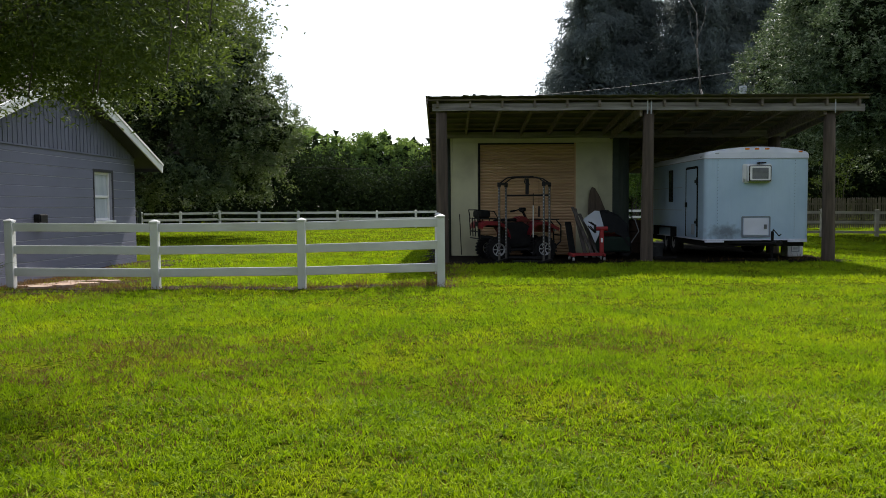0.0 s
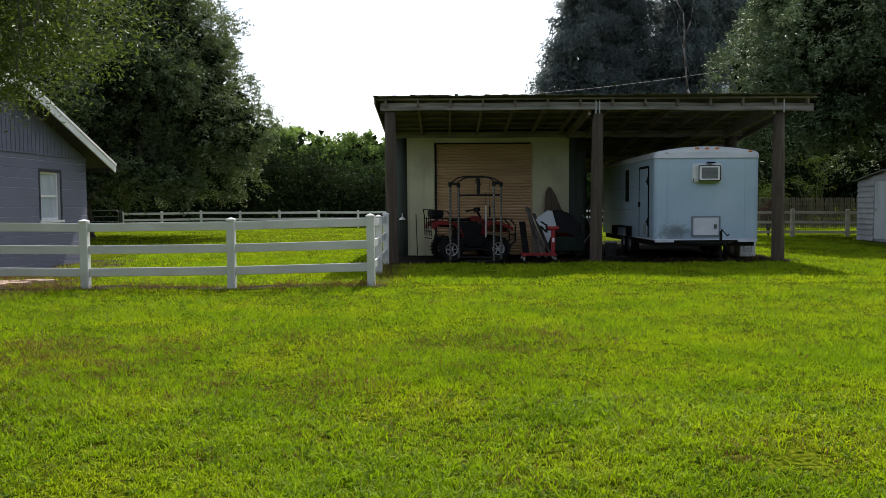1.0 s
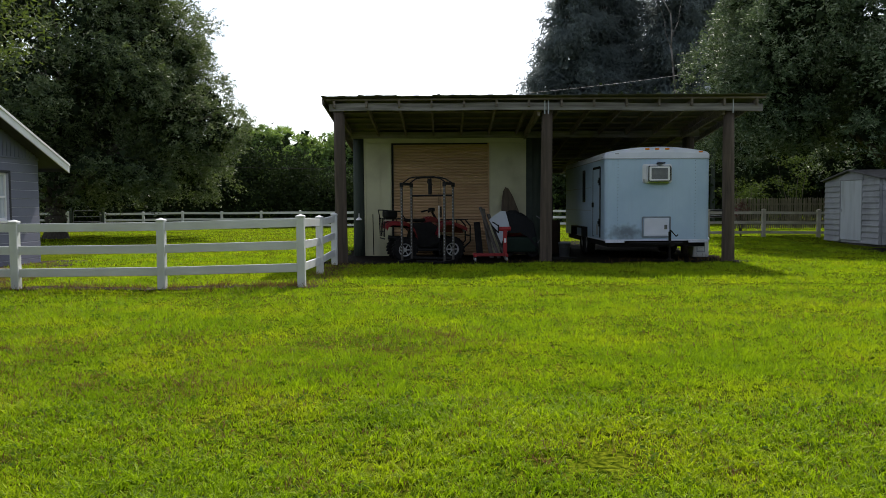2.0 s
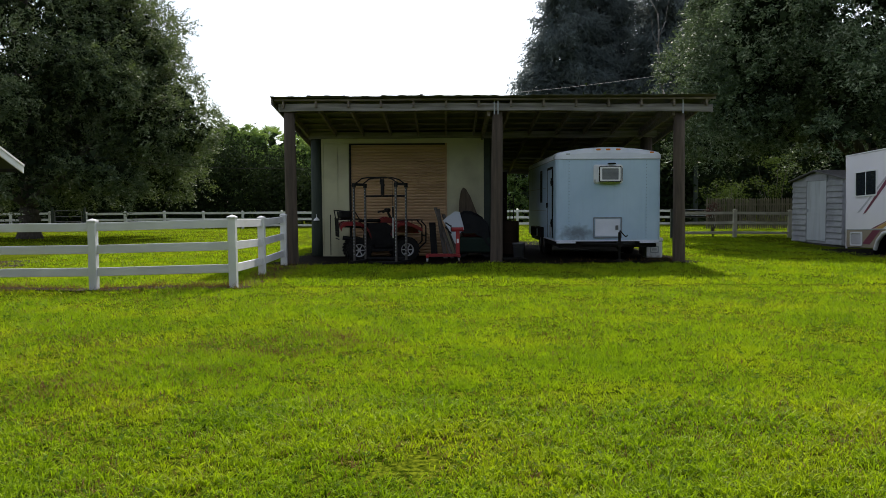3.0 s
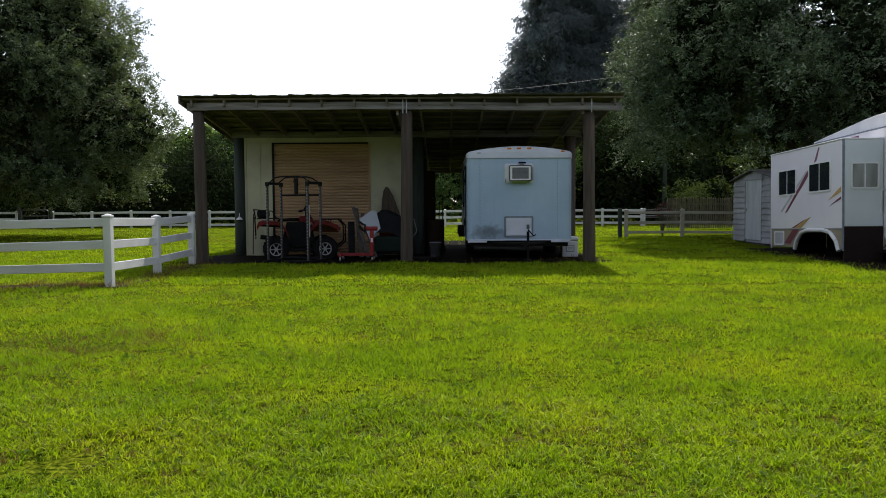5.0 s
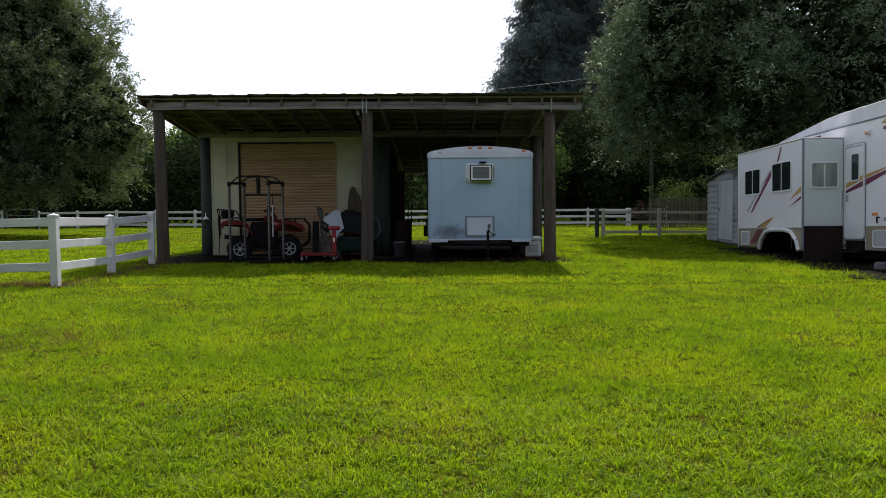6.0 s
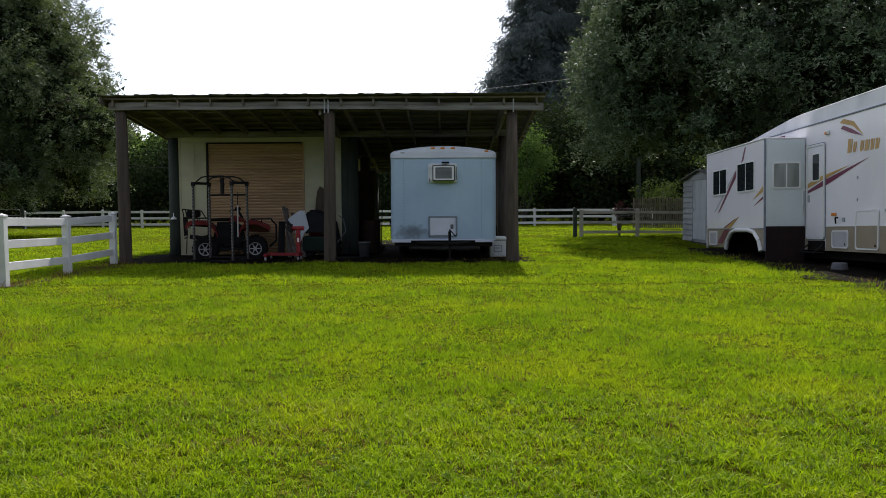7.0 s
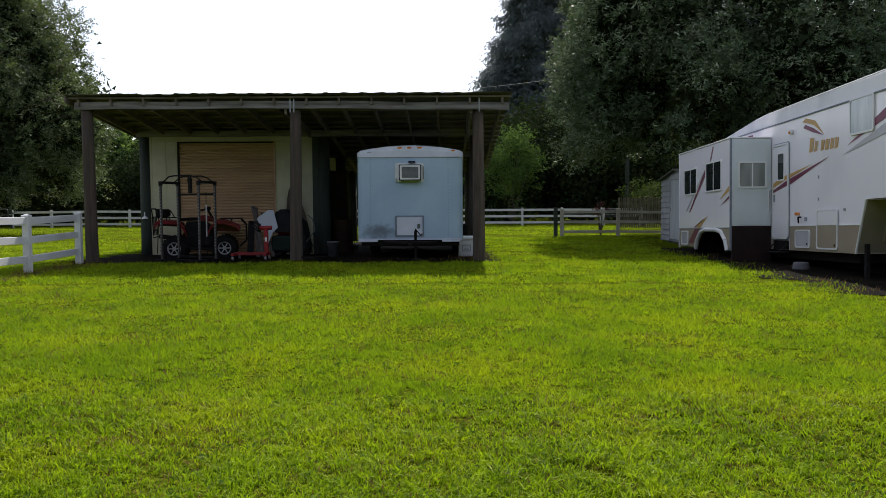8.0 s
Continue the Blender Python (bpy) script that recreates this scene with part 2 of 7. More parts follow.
def plate(bm, pts, push):
    """A flat outline pushed along a vector into a solid."""
    push = Vector(push)
    a = [bm.verts.new(Vector(p)) for p in pts]
    b = [bm.verts.new(Vector(p) + push) for p in pts]
    bm.faces.new(a)
    bm.faces.new(b[::-1])
    for i in range(len(a)):
        j = (i + 1) % len(a)
        bm.faces.new((a[i], b[i], b[j], a[j]))
    return bm


def lathe(bm, profile, n=24, m=None, caps=True):
    """A profile of (radius, height) turned round z."""
    rings = [[bm.verts.new((r * math.cos(2 * math.pi * k / n), r * math.sin(2 * math.pi * k / n), z)) for k in range(n)] for r, z in profile]
    for u, v in zip(rings, rings[1:]):
        for k in range(n):
            bm.faces.new((u[k], u[(k + 1) % n], v[(k + 1) % n], v[k]))
    for ring in (rings[0], rings[-1]) if caps else ():
        if profile[rings.index(ring)][0] > 1e-4:
            bm.faces.new(ring)
    if m is not None:
        bmesh.ops.transform(bm, matrix=m, verts=[v for ring in rings for v in ring])
    return bm


def mesh_arrays(name, verts, faces_per, nverts_per, material):
    """A mesh of many small alike faces, from arrays."""
    me = bpy.data.meshes.new(name)
    n = len(verts) // nverts_per
    sizes = [len(f) for f in faces_per]
    loops = (np.arange(n)[:, None] * nverts_per + np.concatenate([np.array(f) for f in faces_per])[None, :]).reshape(-1)
    totals = np.tile(sizes, n)
    starts = np.concatenate([[0], np.cumsum(totals)[:-1]])
    me.vertices.add(len(verts))
    me.vertices.foreach_set("co", np.asarray(verts, dtype=np.float32).reshape(-1))
    me.loops.add(len(loops))
    me.loops.foreach_set("vertex_index", loops.astype(np.int32))
    me.polygons.add(len(totals))
    me.polygons.foreach_set("loop_start", starts.astype(np.int32))
    me.polygons.foreach_set("loop_total", totals.astype(np.int32))
    me.update(calc_edges=True)
    me.materials.append(material)
    return me


def ground_z(x, y):
    x, y = np.asarray(x, float), np.asarray(y, float)
    z = np.interp(y, [-40, 0, 4.3, 13.1, 16.5, 18, 21, 30, 48, 90], [-0.4, -0.32, -0.27, -0.07, -0.03, -0.02, -0.05, 0.0, -0.02, 0.0])
    z = z - 0.055 * np.exp(-((x - 2.0) / 1.9) ** 4 - ((y - 19.7) / 1.7) ** 4)      # worn hollow before the roll-up door
    return z + 0.018 * np.sin(x * 0.9 + 1.3) * np.sin(y * 0.7) + 0.012 * np.sin(x * 2.1 + y * 1.7)


# ---- ground ----
def build_ground():
    xs = np.concatenate([[-2500, -900, -300, -120, -70, -45], np.arange(-32, 44, 0.5), [48, 60, 80, 130, 320, 900, 2500]])
    ys = np.concatenate([[-900, -300, -100, -50, -25, -12], np.arange(-6, 62, 0.5), [66, 75, 90, 130, 300, 900, 2500]])
    X, Y = np.meshgrid(xs, ys)
    Z = ground_z(X, Y)
    v = np.stack([X, Y, Z], -1).reshape(-1, 3)
    nx, ny = len(xs), len(ys)
    f = [(j * nx + i, j * nx + i + 1, (j + 1) * nx + i + 1, (j + 1) * nx + i) for j in range(ny - 1) for i in range(nx - 1)]
    me = bpy.data.meshes.new("ground")
    me.from_pydata(v.tolist(), [], f)
    for p in me.polygons:
        p.use_smooth = True
    tagged(link_mesh("ground", me, M_GROUND), "flat mown lawn ground reaching the woods", "ground", kind="structure")


build_ground()


def soil_patch(name, x0, x1, y0, y1, label, step=0.3, rag=0.25, up=0.006, seed=1, mat=None):
    """A thin sheet of bare earth with a ragged edge, just above the ground."""
    rng = np.random.default_rng(seed)
    nx, ny = max(2, int((x1 - x0) / step)), max(2, int((y1 - y0) / step))
    bm = B()
    grid = []
    for j in range(ny + 1):
        row = []
        for i in range(nx + 1):
            x, y = x0 + (x1 - x0) * i / nx, y0 + (y1 - y0) * j / ny
            if i in (0, nx):
                x += rng.uniform(-rag, rag)
            if j in (0, ny):
                y += rng.uniform(-rag, rag)
            row.append(bm.verts.new((x, y, float(ground_z(x, y)) + up)))
        grid.append(row)
    for j in range(ny):
        for i in range(nx):
            bm.faces.new((grid[j][i], grid[j][i + 1], grid[j + 1][i + 1], grid[j + 1][i]))
    ob = part(name, bm, mat or M_SOIL, None, "", True)
    return tagged(ob, label, "ground", kind="structure")


soil_patch("soil_floor", -0.4, 9.0, 17.6, 28.0, "bare trodden soil floor with the barn's shade in its colour", up=0.02, mat=M_SHADESOIL)
soil_patch("soil_strip", -7.2, 0.1, 12.9, 13.35, "strip of bare soil under the white fence", 0.2, 0.1, 0.012, 2)
soil_patch("soil_strip", -0.15, 0.2, 13.2, 18.0, "strip of bare soil under the white fence", 0.2, 0.1, 0.014, 3)
soil_patch("soil_patch", -7.9, -6.2, 13.4, 19.4, "bare soil beside the house wall", 0.3, 0.2, 0.01, 4)
soil_patch("soil_patch", 13.6, 17.8, 11.6, 23.0, "bare soil with shade in its colour under the parked motorhome trailer", 0.3, 0.25, 0.01, 5, M_SHADESOIL)
soil_patch("soil_patch", -7.4, -5.3, 12.4, 14.6, "bare earth round the flagstones", 0.2, 0.2, 0.008, 7)


def grass_mesh(name, boxes, material, seed, dry=False):
    """Blades on the lawn, thinner with distance; boxes of (x0, x1, y0, y1, blades per square metre, length, width)."""
    rng = np.random.default_rng(seed)
    parts = []
    for x0, x1, y0, y1, density, length, width in boxes:
        n = int((x1 - x0) * (y1 - y0) * density)
        per = 20
        m = max(1, n // per)
        tx, ty = rng.uniform(x0, x1, m), rng.uniform(y0, y1, m)
        spread = (0.4 if y0 < 8 else 0.62) * math.sqrt(per / density) * rng.uniform(0.55, 1.35, m)
        x = (tx[:, None] + rng.normal(size=(m, per)) * spread[:, None]).reshape(-1)
        y = (ty[:, None] + rng.normal(size=(m, per)) * spread[:, None]).reshape(-1)
        tall = np.repeat(rng.uniform(0.45, 1.55, m), per)
        out = np.arctan2(y - np.repeat(ty, per), x - np.repeat(tx, per))
        n = len(x)
        clump = np.sin(x * 1.7 + 0.6 * np.sin(y * 2.3)) * np.sin(y * 1.9 + 0.8 * np.sin(x * 1.1)) + 0.6 * np.sin(x * 5.1 + y * 3.7) * np.sin(y * 6.1 - x * 2.9)
        bare = np.zeros(n)
        for bx, by, br, bs in BARE:
            bare += np.exp(-(((x - bx) / br) ** 2 + ((y - by) / bs) ** 2) * 1.2)
        keep = rng.uniform(-1.45 if y0 < 5 else -2.1, 1.0, n) < clump + 0.55 - 1.5 * bare
        if name == "lawn_grass":      # no lawn on the shaded soil beside the motorhome trailer
            keep &= ~((x > 13.8 + 0.12 * np.sin(y * 3.1) + rng.normal(0, 0.25, n)) & (y > 10.8) & (y < 23.3))
        x, y, clump, tall, out = x[keep], y[keep], clump[keep], tall[keep], out[keep]
        n = len(x)
        z = ground_z(x, y)
        a = rng.uniform(0, 2 * np.pi, n)
        h = length * rng.uniform(0.5, 1.25, n) * (1 + 0.18 * clump) * tall
        lean = h * rng.uniform(0.15, 1.25, n)
        b = out + rng.normal(0, 0.9, n)
        w = width * rng.uniform(0.6, 1.3, n) / 2
        dx, dy = np.cos(a) * w, np.sin(a) * w
        lx, ly = np.cos(b) * lean, np.sin(b) * lean
        tip = np.stack([x + lx, y + ly, z + h * rng.uniform(0.55, 1.0, n)], -1)
        if width < 0.0095:      # near blades are widest half-way up
            foot = np.stack([x, y, z - 0.005], -1)
            left = np.stack([x + lx * 0.38 + dx, y + ly * 0.38 + dy, z + h * 0.55], -1)
            right = np.stack([x + lx * 0.38 - dx, y + ly * 0.38 - dy, z + h * 0.55], -1)
            parts.append(np.stack([foot, left, right, right, left, tip], 1).reshape(-1, 3))
        else:
            left = np.stack([x + dx, y + dy, z - 0.004], -1)
            right = np.stack([x - dx, y - dy, z - 0.004], -1)
            parts.append(np.stack([left, right, tip], 1).reshape(-1, 3))
    return mesh_arrays(name, np.concatenate(parts), [(0, 1, 2)], 3, material)


BARE = ((-6.4, 13.4, 1.0, 1.2), (-2.7, 7.55, 1.1, 0.6), (-3.6, 7.4, 0.8, 0.55), (-2.4, 5.2, 0.5, 0.4), (-0.2, 6.6, 0.6, 0.3), (1.6, 8.3, 0.7, 0.35), (3.2, 4.7, 0.35, 0.25), (6.3, 5.0, 0.4, 0.25))


def build_grass():
    boxes = [
        (-3.6, 11.8, 3.5, 4.5, 9000, 0.052, 0.0082),
        (-4.2, 12.4, 4.5, 6.0, 7000, 0.052, 0.0092),
        (-5.2, 13.2, 6.0, 8.2, 5800, 0.048, 0.0105),
        (-6.6, 14.8, 8.2, 11.0, 3100, 0.05, 0.0125),
        (-8.2, 16.5, 11.0, 13.0, 1800, 0.05, 0.0155),
        (-7.0, 14.5, 13.3, 17.5, 1050, 0.055, 0.019),
        (-7.0, -0.4, 17.5, 26.0, 420, 0.055, 0.026),
        (9.0, 14.2, 17.5, 30.0, 420, 0.055, 0.026),
        (-9.0, 18.0, -4.0, 3.5, 120, 0.065, 0.022),
        (-16.0, 0.0, 26.0, 47.0, 70, 0.06, 0.035),
        (0.0, 24.0, 26.0, 47.0, 70, 0.06, 0.035),
    ]
    ob = link_mesh("lawn_grass", grass_mesh("lawn_grass", boxes, M_GRASS, 11), M_GRASS)
    tagged(ob, "short bright green lawn grass in clumps", "grass", kind="stuff")
    boxes = [(-7.1, 0.15, 12.78, 13.45, 900, 0.1, 0.011), (-0.3, 0.4, 13.3, 17.8, 600, 0.09, 0.011), (-7.3, -5.2, 13.3, 15.2, 700, 0.09, 0.012),
             (-0.2, 9.0, 17.5, 18.3, 70, 0.08, 0.01), (8.1, 9.2, 18.2, 19.2, 260, 0.15, 0.012), (-7.2, -6.2, 13.5, 19.0, 200, 0.09, 0.014)]
    ob = link_mesh("dry_weeds", grass_mesh("dry_weeds", boxes, M_STRAW, 12), M_STRAW)
    tagged(ob, "dry brown weeds along the fence and barn", "weeds", kind="stuff")


build_grass()


def build_weeds():
    """Low broad-leaved weeds and taller tufts scattered in the lawn."""
    rng = np.random.default_rng(17)
    n = 1500
    x, y = rng.uniform(-4.5, 13.5, n), 3.6 + 9.0 * rng.uniform(0, 1, n) ** 1.5
    pts, dirs = [], []
    for a, b in zip(x, y):
        z = float(ground_z(a, b))
        k = rng.integers(7, 16)
        ang = rng.uniform(0, 2 * np.pi, k)
        r = rng.uniform(0.01, 0.07, k)
        pts.append(np.stack([a + r * np.cos(ang), b + r * np.sin(ang), z + rng.uniform(0.012, 0.055, k)], -1))
    ob = link_mesh("lawn_weeds", leaves("lawn_weeds", np.concatenate(pts), 0.034, 0.5, M_WEED, 18), M_WEED)
    tagged(ob, "small broad-leaved weeds scattered in the lawn", "weeds", kind="stuff")
    boxes = [(bx - br * 1.3, bx + br * 1.3, by - bs * 1.6, by + bs * 1.6, 900, 0.05, 0.008) for bx, by, br, bs in BARE]
    boxes += [(-4.0, 12.0, 3.5, 6.0, 700, 0.05, 0.006), (-6.0, 14.0, 6.0, 12.5, 130, 0.055, 0.008), (-5.0, 3.0, 5.5, 9.0, 420, 0.05, 0.007)]
    ob = link_mesh("dead_grass", grass_mesh("dead_grass", boxes, M_STRAW, 19), M_STRAW)
    tagged(ob, "dead straw-coloured grass in thin patches of lawn", "grass", kind="stuff")


# ---- pole barn ----
def build_barn():
    barn = thing("pole_barn", (0, 18, 0), "open pole barn of weathered timber with a low sheet roof", "barn")
    # posts: x, y, top
    for x, y, top in ((0.0, 0.0, 3.5), (4.59, 0.0, 3.5), (8.69, 0.0, 3.5)):
        bm = B()
        lathe(bm, [(0.142, -0.2), (0.14, 0.05), (0.132, 1.2), (0.126, 2.6), (0.121, top)], 24, Matrix.Translation((x, y, 0)) @ pose(0, 0, 0, 0.4, -0.3, x * 30))
        part("post", bm, M_POLE, barn, "weathered round timber post", True)
    for x in (0.08, 4.75, 8.72):
        for y, top in ((3.12, 3.05), (6.4, 2.7), (9.3, 2.38)):
            if x < 1 and y > 4:
                continue
            bm = B()
            lathe(bm, [(0.165, -0.2), (0.16, 0.4), (0.15, top)], 20, Matrix.Translation((x, y, 0)))
            part("post", bm, M_GREENPOLE if x < 5 else M_POLE, barn, "dark mossy pole" if x < 5 else "", True)
    # beams along the front, the middle and the back
    for y, z, x0, x1, name in ((-0.17, 3.36, -0.22, 9.35, "front_beam"), (2.98, 3.02, -0.1, 8.95, "middle_beam"), (6.3, 2.66, -0.1, 9.1, "back_beam"), (9.2, 2.33, -0.1, 9.1, "back_beam")):
        for k, (a, b) in enumerate(((x0, 4.6), (4.604, x1))):
            bm = box(B(), a, b, y - 0.03, y + 0.03, z - 0.0 * k, z + 0.165, 0.006)
            bmesh.ops.subdivide_edges(bm, edges=[e for e in bm.edges if abs(e.verts[0].co.x - e.verts[1].co.x) > 2], cuts=8)
            for v in bm.verts:
                v.co.z += 0.008 * math.sin(v.co.x * 2.3 + k) - (0.012 * (v.co.x - 4.6) if k and name == "front_beam" else 0)
            part(name, bm, M_GREYBEAM, barn)
    # rafters from front to back, purlins across, then the sheets
    slope = -0.112

    def top_z(y):
        return 3.545 + slope * y
    for k in range(14):
        x = -0.1 + k * 0.715
        bm = B()
        y0, y1 = -0.28, 9.7
        plate(bm, [(x - 0.022, y0, top_z(y0) - 0.14), (x - 0.022, y1, top_z(y1) - 0.14), (x - 0.022, y1, top_z(y1)), (x - 0.022, y0, top_z(y0))], (0.044, 0, 0))
        part("rafter", bm, M_BEAM, barn)
    for k in range(17):
        y = -0.25 + k * 0.62
        bm = box(B(), -0.3, 9.38, y - 0.045, y + 0.045, top_z(y) + 0.003, top_z(y) + 0.043)
        part("purlin", bm, M_BEAM, barn)
    n_sheet = 12
    wide = 9.72 / n_sheet
    for k in range(n_sheet):
        bm = B()
        x0 = -0.36 + k * wide
        steps = 12
        lift = 0.004 if k % 2 else 0.0
        rows = []
        rng = random.Random(k)
        y0 = -0.46 + rng.uniform(-0.03, 0.03)
        for y in (y0, 1.5, 3.4, 5.3, 7.5, 9.8):
            rows.append([(x0 + (wide + 0.03) * i / steps, y, top_z(y) + 0.05 + lift + (0.01 if i % 6 in (0, 1) else 0) + rng.uniform(-0.002, 0.004)) for i in range(steps + 1)])
        up = [[bm.verts.new((a, b, c + 0.006)) for a, b, c in row] for row in rows]
        lo = [[bm.verts.new(p) for p in row] for row in rows]
        for u, v in zip(up, up[1:]):
            for i in range(steps):
                bm.faces.new((u[i], u[i + 1], v[i + 1], v[i]))
        for u, v in zip(lo, lo[1:]):
            for i in range(steps):
                bm.faces.new((u[i + 1], u[i], v[i], v[i + 1]))
        for i in range(steps):
            bm.faces.new((lo[0][i], lo[0][i + 1], up[0][i + 1], up[0][i]))
        part("roof_sheet", bm, M_ROOF, barn)
    # straps that tie the beams to the posts
    for x in (4.54, 4.62, 8.69):
        bm = box(B(), x - 0.014, x + 0.014, -0.21, -0.204, 3.27, 3.64)
        part("metal_strap", bm, M_STRAP, barn, "galvanised metal strap")
    for x in (4.42, 8.52):
        bm = B()
        plate(bm, [(x - 0.03, -0.1, top_z(0) - 0.3), (x - 0.03, 3.1, top_z(3.1) - 0.22), (x - 0.03, 3.1, top_z(3.1) - 0.03), (x - 0.03, -0.1, top_z(0) - 0.09)], (0.06, 0, 0))
        part("tie_beam", bm, M_BEAM, barn)
    # left edge board of the roof
    bm = B()
    plate(bm, [(-0.34, -0.4, top_z(-0.4) - 0.1), (-0.34, 9.7, top_z(9.7) - 0.1), (-0.34, 9.7, top_z(9.7) + 0.04), (-0.34, -0.4, top_z(-0.4) + 0.04)], (0.028, 0, 0))
    part("rake_board", bm, M_BEAM, barn)
    return barn


build_barn()


def build_store():
    """The closed room under the roof, with its roll-up door."""
    y = 21.05
    store = thing("storage_room", (0, y, 0), "cream-painted plywood storage room under the barn roof", "storage room")
    for x0, x1, name in ((0.27, 0.62, "wall_panel"), (0.626, 0.93, "wall_panel"), (3.5, 4.1, "wall_panel"), (4.106, 4.46, "wall_panel")):
        part(name, box(B(), x0, x1, 0, 0.06, -0.05, 2.9, 0.003), M_CREAM, store)
    part("header_panel", box(B(), 0.27, 4.46, 0.002, 0.06, 2.904, 3.06, 0.003), M_CREAM, store)
    part("side_wall", box(B(), 0.27, 0.33, 0.064, 4.6, -0.05, 2.7), M_CREAM, store)
    part("side_wall", box(B(), 4.4, 4.46, 0.064, 4.6, -0.05, 2.7), M_CREAM, store)
    part("back_wall", box(B(), 0.334, 4.396, 4.5, 4.56, -0.05, 2.6), M_CREAM, store)
    part("corner_trim", box(B(), 4.464, 4.62, -0.02, 0.1, -0.05, 3.06, 0.004), M_DARKTRIM, store, "dark green corner board")
    part("corner_trim", box(B(), 0.2, 0.266, -0.005, 0.1, -0.05, 3.06, 0.004), M_CREAM, store)
    part("wall_batten", box(B(), 0.615, 0.632, -0.012, -0.001, -0.05, 2.9), M_CREAM, store)
    part("wall_batten", box(B(), 4.095, 4.112, -0.012, -0.001, -0.05, 2.9), M_CREAM, store)
    door = thing("door_1", (0, y, 0), "closed tan metal roll-up door with ribbed slats", "door", kind="structure")
    n = 38
    h = (2.9 + 0.05) / n
    bm = B()
    prof = [(0.0, 0.0), (-0.006, 0.006), (-0.02, h * 0.3), (-0.024, h * 0.55), (-0.018, h * 0.8), (-0.004, h - 0.006), (0.0, h - 0.002)]
    plate(bm, [(0.99, 0.03 + a, b) for a, b in prof] + [(0.99, 0.045, h - 0.002), (0.99, 0.045, 0)], (2.46, 0, 0))
    me = bpy.data.meshes.new("slat")
    bmesh.ops.recalc_face_normals(bm, faces=bm.faces)
    bm.to_mesh(me)
    bm.free()
    me.materials.append(M_DOORSLAT)
    for k in range(n):
        piece("slat", me, door, (0, 0, -0.05 + k * h))
    part("guide_rail", box(B(), 0.94, 0.99, -0.02, 0.06, -0.05, 2.9, 0.004), M_BLACKSTEEL, door, "dark steel guide rail")
    part("guide_rail", box(B(), 3.45, 3.496, -0.02, 0.06, -0.05, 2.9, 0.004), M_DOORSLAT, door)
    part("door_hood", box(B(), 0.94, 3.496, -0.015, 0.06, 2.86, 2.9, 0.004), M_BLACKSTEEL, door)


build_store()


# ---- fences ----
def fence_post(mat, h, w=0.127):
    bm = box(B(), -w / 2, w / 2, -w / 2, w / 2, -0.2, h - 0.05, 0.006)
    me = bpy.data.meshes.new("post")
    bm.to_mesh(me)
    bm.free()
    me.materials.append(mat)
    bm = B()
    c = w / 2 + 0.008
    box(bm, -c, c, -c, c, h - 0.05, h - 0.022, 0.004)
    top = [bm.verts.new(p) for p in ((-c, -c, h - 0.022), (c, -c, h - 0.022), (c, c, h - 0.022), (-c, c, h - 0.022))]
    tip = bm.verts.new((0, 0, h + 0.01))
    for i in range(4):
        bm.faces.new((top[i], top[(i + 1) % 4], tip))
    cap = bpy.data.meshes.new("cap")
    bm.to_mesh(cap)
    bm.free()
    cap.materials.append(mat)
    return me, cap


def run_of_fence(fence, mat, points, h, rails, rail_h=0.115, rail_t=0.04, w=0.127, skip_first=False, bases=None):
    """Posts at the points, rails between neighbours."""
    me, cap = fence_post(mat, h, w)
    foot = bases or [float(ground_z(x, y)) for x, y in points]
    for k, (x, y) in enumerate(points):
        if skip_first and k == 0:
            continue
        z = foot[k]
        p = piece("post", me, fence, (x, y, z), (0.5 * math.sin(k * 7.1), 0.6 * math.sin(k * 3.3), 0))
        piece("cap", cap, p, (0, 0, 0))
    for (x, y), (u, v), za, zb in zip(points, points[1:], foot, foot[1:]):
        d = Vector((u - x, v - y, zb - za))
        for r in rails:
            bm = B()
            z0 = za + r
            half = d.length / 2 - w / 2 + 0.004
            box(bm, -half, half, -rail_t / 2, rail_t / 2, -rail_h / 2, rail_h / 2, 0.006)
            m = Matrix.Translation((x + d.x / 2, y + d.y / 2, z0 + d.z / 2)) @ pose(0, 0, 0, 0, 0, math.degrees(math.atan2(d.y, d.x))) @ pose(0, 0, 0, 0, -math.degrees(math.atan2(d.z, math.hypot(d.x, d.y))), 0)
            bmesh.ops.transform(bm, matrix=m, verts=bm.verts)
            part("rail", bm, mat, fence)


yard = thing("yard_fence", (0, 0, 0), "white vinyl three-rail fence with capped posts round the yard", "fence", "white fences")
run_of_fence(yard, M_VINYL, [(-7.1, 13.1), (-4.72, 13.1), (-2.32, 13.1), (-0.03, 13.1)], 1.16, (1.03, 0.662, 0.292), 0.14, bases=[-0.065, -0.095, -0.08, -0.03])
run_of_fence(yard, M_VINYL, [(-0.03, 13.1), (-0.09, 15.42), (-0.11, 17.6)], 1.16, (1.03, 0.662, 0.292), 0.14, skip_first=True, bases=[-0.03, -0.075, -0.045])
far = thing("paddock_fence", (0, 0, 0), "distant white three-rail paddock fence in front of the woods", "fence", "white fences")
run_of_fence(far, M_VINYL, [(-17.9 + 2.33 * k, 47.5) for k in range(17)], 1.06, (0.93, 0.56, 0.19), 0.13)
side_f = thing("side_fence", (0, 0, 0), "weathered cream three-rail fence across the side lawn", "fence", "white fences")
run_of_fence(side_f, M_GREYFENCE, [(12.3, 30.4), (14.42, 30.4), (16.5, 30.4), (18.6, 30.4)], 1.06, (0.92, 0.55, 0.18), 0.1)
bm = box(B(), 12.0, 12.14, 30.38, 30.52, -0.1, 1.1, 0.01)
old_post = tagged(part("old_post", bm, M_GREENPOLE), "old dark timber post beside the side fence", "post")
